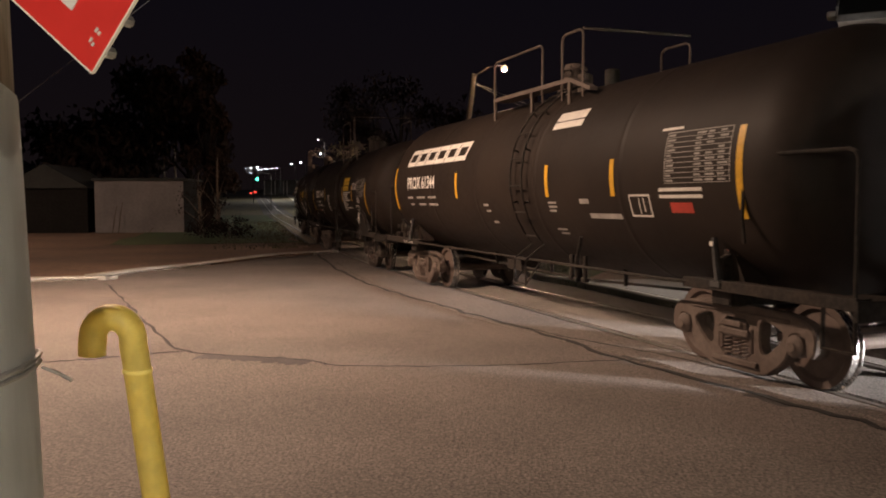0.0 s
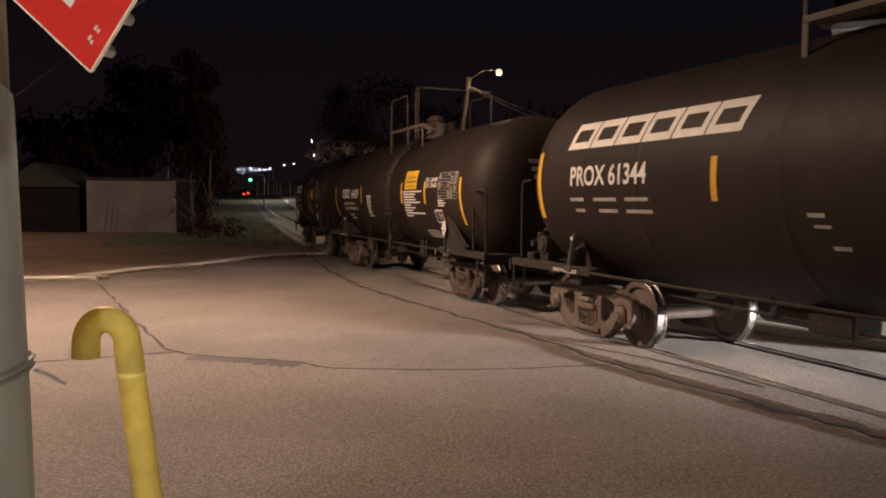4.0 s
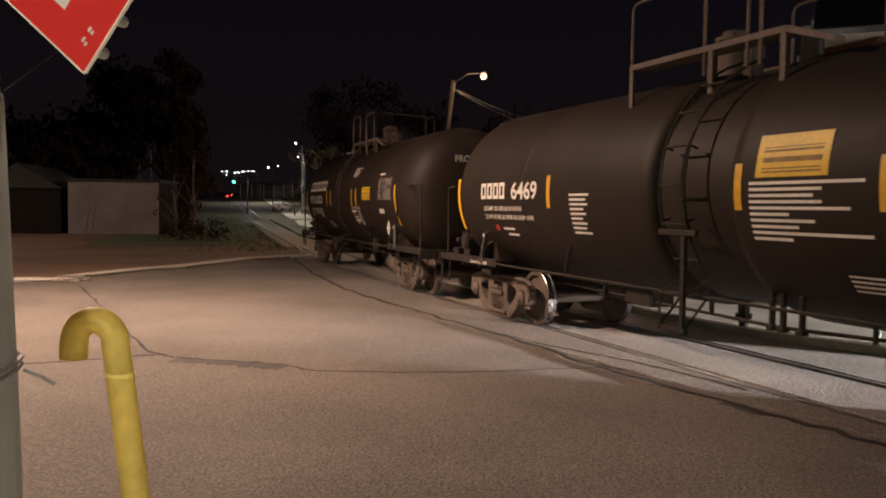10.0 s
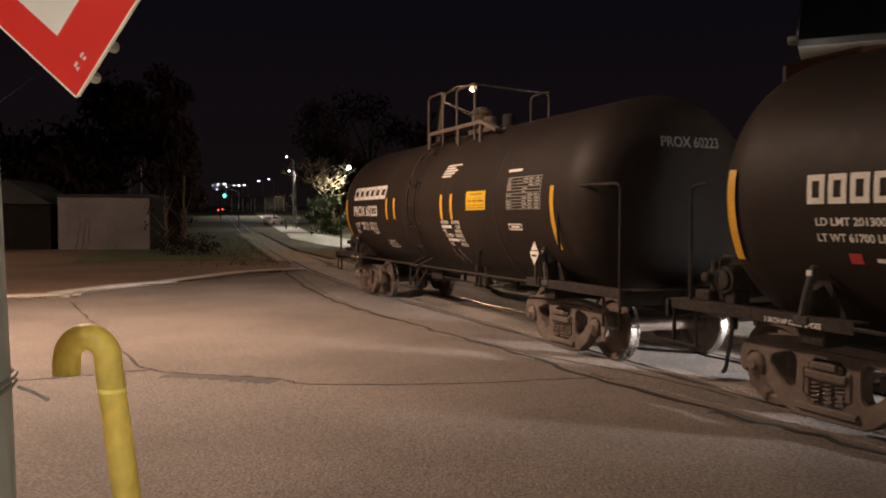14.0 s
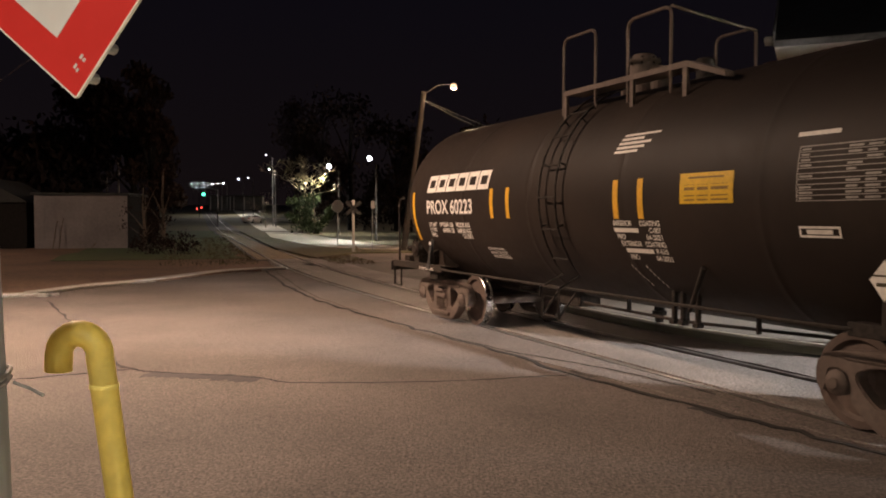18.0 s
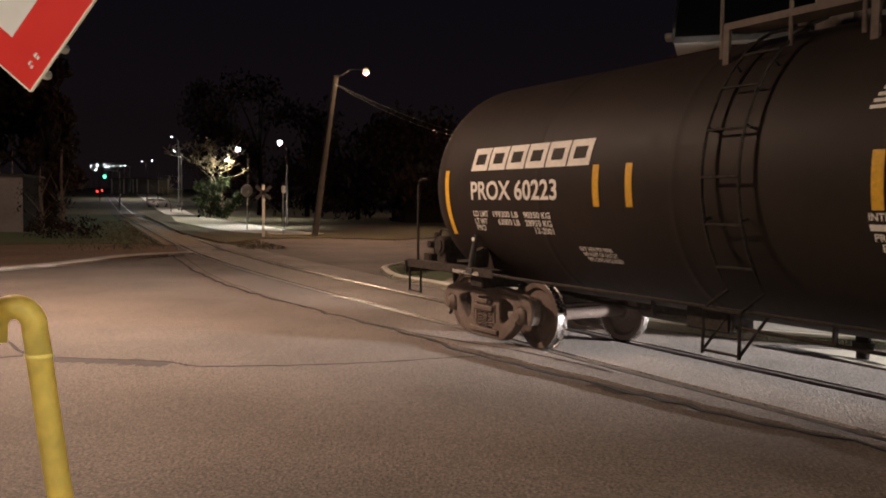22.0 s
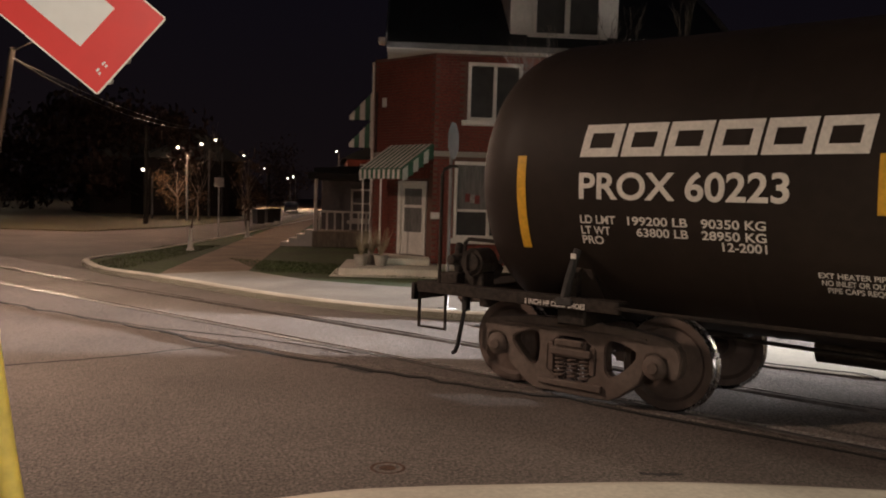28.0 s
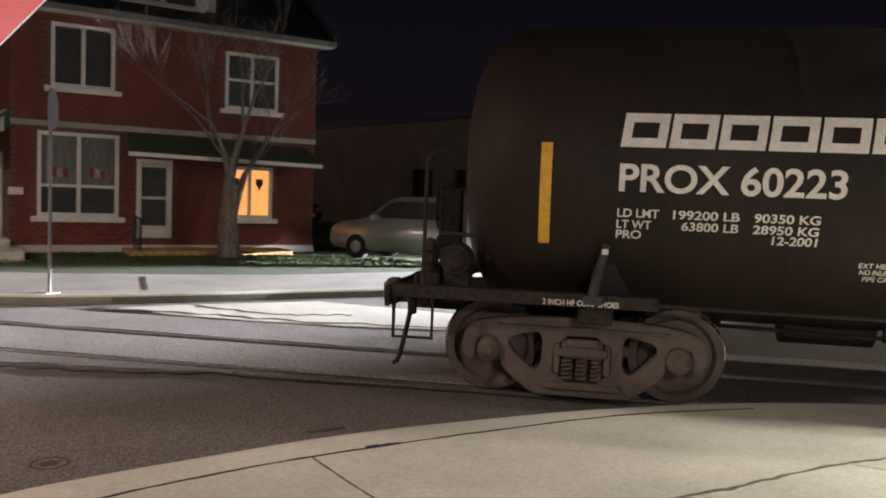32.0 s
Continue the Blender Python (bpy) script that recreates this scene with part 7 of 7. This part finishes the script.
        for a, b in (((z0 + 0.32, z0 + 1.0), (z0 + 1.07, z1 - 0.2)) if dark else ((z0 + 0.62, z0 + 1.28), (z0 + 1.36, z1 - 0.2))):
            bm = bmesh.new()
            inset_x = 0.14 if dark else 0.21
            box(bm, (x0 + inset_x, 0.035, a), (x1 - inset_x, 0.048, b))
            part("pane", bm, DARK_GLASS if dark else CURTAIN, door)
        bm = bmesh.new()
        box(bm, (x1 - 0.17, 0.02, z0 + 0.95), (x1 - 0.14, 0.05, z0 + 1.1), bevel=0.005)
        part("handle", bm, GALV, door)
    bm = bmesh.new()
    box(bm, (0.5, -0.12, 1.5), (0.82, 0.0, 1.68), bevel=0.01)
    part("letter_box", bm, PAINT_WHITE, ob)
    # striped awning over the first door
    y0, z_hi, z_lo = -1.15, 3.46, 2.76
    ax0, ax1 = 0.72, CW
    aw = part("awning", plate_bm([(ax0, 0, z_hi), (ax1, 0, z_hi), (ax1, y0, z_lo), (ax0, y0, z_lo)], 0.03), AWNING_GREEN, ob, "green and white striped metal awning")
    aw.matrix_basis = CORNER
    n = 9
    for k in range(n):
        a, b = ax0 + (ax1 - ax0) * (k + 0.0) / n, ax0 + (ax1 - ax0) * (k + 0.5) / n
        part("stripe", plate_bm([(a, -0.004, z_hi + 0.022), (b, -0.004, z_hi + 0.022), (b, y0, z_lo + 0.022), (a, y0, z_lo + 0.022)], 0.012), PAINT_WHITE, aw)
        part("valance", plate_bm([(a, y0 - 0.01, z_lo), (b, y0 - 0.01, z_lo), (b, y0 - 0.01, z_lo - 0.24), (a, y0 - 0.01, z_lo - 0.24)], 0.012), PAINT_WHITE, aw)
        part("valance", plate_bm([(b, y0 - 0.01, z_lo), (b + (b - a), y0 - 0.01, z_lo), (b + (b - a), y0 - 0.01, z_lo - 0.24), (b, y0 - 0.01, z_lo - 0.24)], 0.012), AWNING_GREEN, aw)
    for s, x in ((0, ax0), (1, ax1)):
        for k in range(6):
            a, b = -1.15 * k / 6, -1.15 * (k + 1) / 6
            za, zb = z_hi + (z_lo - z_hi) * k / 6, z_hi + (z_lo - z_hi) * (k + 1) / 6
            part("side_flap", plate_bm([(x, a, za), (x, b, zb), (x, b, zb - 0.3), (x, a, za - 0.36)], 0.012), PAINT_WHITE if k % 2 else AWNING_GREEN, aw)
    for x in (ax0 + 0.06, ax0 + 0.75):
        bm = bmesh.new()
        tube(bm, [(x, -1.08, 0.3), (x, -1.08, 2.75)], 0.025, 8)
        part("awning_post", bm, PAINT_WHITE, aw)
    # long dark awning over the second door and lit window
    aw2 = part("awning", plate_bm([(3.15, 0, 3.12), (7.95, 0, 3.0), (8.05, -1.0, 2.55), (3.0, -1.0, 2.62)], 0.05), mat_olive, ob, "long dark green awning with a white edge")
    part("awning_edge", plate_bm([(3.0, -1.01, 2.64), (8.05, -1.01, 2.57), (8.05, -1.01, 2.47), (3.0, -1.01, 2.54)], 0.02), PAINT_WHITE, aw2)
    # downspout and wires on the corner
    bm = bmesh.new()
    tube(bm, [(HX0 - 0.05, CUT + 0.15, 0.0), (HX0 - 0.05, CUT + 0.15, 5.85)], 0.04, 8)
    part("downspout", bm, PAINT_WHITE, ob)
    bm = bmesh.new()
    box(bm, (0.4, -0.1, 4.55), (0.5, -0.0, 4.8), bevel=0.01)
    part("wall_lamp", bm, PAINT_WHITE, ob).matrix_basis = CORNER
    bm = bmesh.new()
    tube(bm, [(0.12, -0.03, 2.7), (0.13, -0.04, 4.0), (0.12, -0.03, 5.0)], 0.02, 6)
    part("cable_drop", bm, RUBBER, ob).matrix_basis = CORNER
    # striped metal awnings on the side wall
    for z in (4.4, 3.6):
        for k in range(5):
            part("side_awning", plate_bm([(HX0, 2.4 + k * 0.3, z + 0.8), (HX0, 2.7 + k * 0.3, z + 0.8), (HX0 - 0.75, 2.7 + k * 0.3, z), (HX0 - 0.75, 2.4 + k * 0.3, z)], 0.02), PAINT_WHITE if k % 2 else AWNING_GREEN, ob)
        for j in range(5):
            a, b = HX0 - 0.15 * j, HX0 - 0.15 * (j + 1)
            flap = plate_bm([(a, 2.39, z + 0.8 - 0.16 * j), (b, 2.39, z + 0.64 - 0.16 * j), (b, 2.39, z - 0.12), (a, 2.39, z - 0.12)], 0.012)
            part("awning_flap", flap, AWNING_GREEN if j % 2 else PAINT_WHITE, ob)
    # steps
    for nm, lo, hi in (("step", (-1.95, -2.3, -0.1), (0.75, 0.0, 0.13)), ("step", (-1.75, -1.95, 0.13), (0.7, 1.0, 0.3)), ("step", (-0.75, -0.75, 0.3), (0.5, 1.2, 0.48))):
        bm = bmesh.new()
        box(bm, lo, hi, bevel=0.015)
        part(nm, bm, CONCRETE_PALE, ob, "pale concrete step")
    for x0, x1 in ((3.05, 5.2), (5.25, 7.2)):
        bm = bmesh.new()
        box(bm, (x0, -1.15, -0.1), (x1, -0.05, 0.24), bevel=0.02)
        part("planter_wall", bm, mat_tan, ob, "low tan stone planter wall")
    bm = bmesh.new()
    for k in range(6):
        rod(bm, (3.3, -0.2 - 0.16 * k, 0.24), (3.3, -0.2 - 0.16 * k, 1.05), 0.012, 6)
    tube(bm, [(3.3, -0.1, 1.1), (3.3, -1.1, 1.0), (3.3, -1.15, 0.24)], 0.018, 6)
    part("handrail", bm, RUBBER, ob, "black iron handrail")
    return ob, wall, holes


def plate_bm(pts, thick):
    bm = bmesh.new()
    vs = [Vector(p) for p in pts]
    n = (vs[1] - vs[0]).cross(vs[2] - vs[0]).normalized() * thick
    lo = [bm.verts.new(v) for v in vs]
    hi = [bm.verts.new(v - n) for v in vs]
    bm.faces.new(lo)
    bm.faces.new(hi[::-1])
    for i in range(len(vs)):
        j = (i + 1) % len(vs)
        bm.faces.new((lo[j], lo[i], hi[i], hi[j]))
    bmesh.ops.recalc_face_normals(bm, faces=bm.faces)
    return bm


mat_block = mat("grey render", (0.1, 0.085, 0.08), 0.9, fine=0.2, coarse=0.3, scale=8, broad=0.6, bump=0.3)
mat_olive = mat("olive awning metal", (0.06, 0.075, 0.05), 0.6, fine=0.15, scale=10, bump=0.1)
mat_tan = mat("tan stone", (0.52, 0.31, 0.13), 0.85, fine=0.25, scale=12, broad=2, bump=0.4)
brick_house, brick_wall, brick_holes = house()

# bricks of the front wall: the nearest courses piece by piece, the rest joined
bm = bmesh.new()
box(bm, (-0.105, -0.008, -0.031), (0.105, 0.01, 0.031), bevel=0.004)


def brick_spots():
    rnd = random.Random(11)
    course = 0.0755
    row = 0
    z = 0.34
    while z < EAVE - 0.06:
        x = FX0 + 0.1 + (0.11 if row % 2 else 0.0)
        while x < HX1 - 0.06:
            free = all(not (h[0] - 0.1 < x < h[2] + 0.1 and h[1] - 0.04 < z < h[3] + 0.04) for h in brick_holes)
            if free and not (3.12 < z < 3.34):
                yield x, z, rnd
            x += 0.22
        z += course
        row += 1


spots = list(brick_spots())
close = [s for s in spots if 0.9 < s[0] < 3.4 and 0.3 < s[1] < 1.3][:300]
kept = {(s[0], s[1]) for s in close}
first = part("brick", bm, BRICK, brick_wall)
for i, (x, z, rnd) in enumerate(close):
    m = pose(x, rnd.uniform(-0.003, 0.001), z)
    if i == 0:
        first.matrix_basis = m
    else:
        share("brick", first, m, brick_wall)
verts, faces = [], []
corner_spots = []
for row in range(73):
    z = 0.34 + 0.0755 * row
    for k in range(10):
        x = 0.13 + 0.22 * k + (0.11 if row % 2 else 0.0)
        if z < EAVE - 0.06 and x < CW - 0.1 and not (3.12 < z < 3.34) and not (0.93 < x < 2.23 and z < 2.56):
            corner_spots.append((x, z, spots[0][2], CORNER))
for x, z, rnd, turned in [(*spot, Matrix()) for spot in spots] + corner_spots:
    if (x, z) in kept and turned != CORNER:
        continue
    y = rnd.uniform(-0.01, -0.005)
    b = len(verts)
    for yy in (y, 0.01):
        for dx, dz in ((-0.105, -0.031), (0.105, -0.031), (0.105, 0.031), (-0.105, 0.031)):
            verts.append(tuple(turned @ Vector((x + dx, yy, z + dz))))
    faces += [(b, b + 1, b + 2, b + 3), (b, b + 4, b + 5, b + 1), (b + 1, b + 5, b + 6, b + 2), (b + 2, b + 6, b + 7, b + 3), (b + 3, b + 7, b + 4, b)]
me = bpy.data.meshes.new("brickwork")
me.from_pydata(verts, [], faces)
me.materials.append(BRICK)
rest = new("brickwork", me)
rest.parent = brick_wall
rest["kind"] = "stuff"


def on_house(x, y, z):
    return HOUSE_M @ Vector((x, y, z))


# tree before the house, flower pots by the steps
p = on_house(5.35, -1.6, 0.11)
bare_tree("tree", tuple(p), 9.2, 14, "bare grey-barked tree before the brick house", BARK_PALE, 0.3, 7, 0.3, 0.22)
rnd = random.Random(8)
for x, y in ((-1.0, -0.75), (-0.75, -1.1), (-1.25, -1.2)):
    p = on_house(x, y, 0.3)
    pot = thing("flower_pot", Matrix.Translation(p), "grey pot with a dry twiggy plant on the steps", "flower pot", "pots on the steps")
    bm = bmesh.new()
    lathe(bm, [(0.0, 0.13), (0.25, 0.18), (0.28, 0.2), (0.28, 0.17), (0.24, 0.15)], "z", 16)
    part("pot", bm, CONCRETE, pot)
    bm = bmesh.new()
    for k in range(60):
        a = rnd.uniform(0, 6.28)
        r = rnd.uniform(0.05, 0.3)
        tube(bm, [(0, 0, 0.22), (r * 0.5 * math.cos(a), r * 0.5 * math.sin(a), 0.5), (r * math.cos(a), r * math.sin(a), rnd.uniform(0.55, 1.0))], [0.006, 0.004, 0.002], 3)
    tagged(part("plant", bm, TWIG, pot), kind="stuff")

# neighbouring house with a porch further along the side street
nb = thing("neighbour_house", pose(9.2, 31.8, 0.1, 0, 0, -22.3), "dim pale house with a white porch", "house")
bm = bmesh.new()
box(bm, (0, 0, -0.1), (7, 9, 2.95), bevel=0.02)
part("wall", bm, SHED_WHITE, nb)
bm = bmesh.new()
prism(bm, [(-0.3, 2.95), (7.3, 2.95), (7.3, 3.1), (3.5, 3.35), (-0.3, 3.1)], -0.3, 9.4)
part("roof", bm, SHINGLE, nb)
bm = bmesh.new()
box(bm, (-0.3, -2.4, 2.6), (7.0, 0.0, 2.85), bevel=0.02)
part("porch_roof", bm, SHINGLE, nb)
for x in (0.0, 2.4, 4.8, 6.9):
    bm = bmesh.new()
    box(bm, (x - 0.06, -2.25, 0.6), (x + 0.06, -2.13, 2.6), bevel=0.008)
    part("porch_post", bm, PAINT_WHITE, nb)
bm = bmesh.new()
box(bm, (-0.1, -2.35, 0.0), (7.0, 0.0, 0.62), bevel=0.02)
part("porch_floor", bm, POLE_WOOD, nb)
for k in range(22):
    bm = bmesh.new()
    box(bm, (0.1 + k * 0.3, -2.22, 0.68), (0.17 + k * 0.3, -2.17, 1.35))
    part("baluster", bm, PAINT_WHITE, nb)
bm = bmesh.new()
box(bm, (0, -2.24, 1.33), (6.9, -2.14, 1.41), bevel=0.008)
part("porch_rail", bm, PAINT_WHITE, nb)
for k in range(4):
    bm = bmesh.new()
    box(bm, (-1.3 + k * 0.3, -2.2, 0.0), (-1.0 + k * 0.3, -1.0, 0.16 * (k + 1)), bevel=0.01)
    part("porch_step", bm, PAINT_WHITE, nb)
window_unit(nb, 1.2, 1.0, 2.2, 2.3, 1, 1.7, y=0.0)

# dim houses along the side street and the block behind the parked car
# the first two houses carry the night shade in their near-black walls
for x, y, w, d, h, ang, lab, walls in ((2.0, 80, 9, 9, 5.0, 8, "house beyond the side street, near-black colour for its unlit walls", UNLIT_BLACK), (6.5, 76, 9, 9, 5.2, 12, "house beyond the side street, near-black colour for its unlit walls", UNLIT_BLACK), (19, 58, 8, 10, 5.0, -17, "dim house along the side street", BRICK), (24, 74, 8, 10, 5.0, -17, "dim house along the side street", SHED_WHITE)):
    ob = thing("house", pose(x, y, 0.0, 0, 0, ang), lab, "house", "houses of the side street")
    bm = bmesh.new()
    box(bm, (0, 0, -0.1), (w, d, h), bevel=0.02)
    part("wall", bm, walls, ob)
    bm = bmesh.new()
    prism(bm, [(-0.4, h), (w + 0.4, h), (w / 2, h + w * 0.28)], -0.4, d + 0.4)
    part("roof", bm, SHINGLE, ob)
    for k in range(2 if walls != UNLIT_BLACK else 0):
        for z in (1.0, h - 1.7):
            window_unit(ob, w * (0.12 + k * 0.5), z, w * (0.12 + k * 0.5) + 1.1, z + 1.35, 1, z + 0.7, y=-0.02)

# long flat-roofed block behind the parked car
blk = thing("flat_roofed_building", pose(25.6, 10.5, 0.0, 0, 0, 73), "long plain flat-roofed building, unlit", "building")
wall_block = part("wall", wall_with_holes(0, 24, -0.1, 5.2, [(9.0, 0.2, 10.6, 3.0), (12.2, 0.2, 13.8, 3.0)], 0.3), mat_block, blk)
wall_block.matrix_basis = pose(0, 0, 0, 0, 0, 0) @ Matrix.Scale(-1, 4, (0, 1, 0))
bm = bmesh.new()
box(bm, (0, -10, -0.1), (24, -0.3, 5.15))
part("wall", bm, mat_block, blk)
bm = bmesh.new()
box(bm, (-0.1, -10.1, 5.2), (24.1, 0.1, 5.35), bevel=0.02)
part("roof", bm, SHINGLE, blk)
for x in (9.0, 12.2):
    bm = bmesh.new()
    box(bm, (x, -0.28, 0.2), (x + 1.6, -0.2, 3.0))
    part("door", bm, UNLIT_BLACK, blk)


def motions():
    """The train rolls along the track; its wheels turn."""
    steps = [i * 0.5 for i in range(65)]
    fine = [i * 0.25 for i in range(129)]
    for car, tc, ahead, sets in CARS:
        rows = []
        for t in steps:
            s = run_at(t) - HALF_BASE + ahead
            a, _ = centre(s)
            b, _ = centre(s + tc)
            d = b - a
            rows.append((t, pose((a.x + b.x) / 2, (a.y + b.y) / 2, 0.006, 0, 0, math.degrees(math.atan2(d.y, d.x)))))
        walk(car, rows)
        for w, x in sets:
            walk(w, [(t, pose(x, 0, WHEEL_R, 0, math.degrees((run_at(t) - run_at(0)) / WHEEL_R) + 40 * x, 0)) for t in fine])


motions()
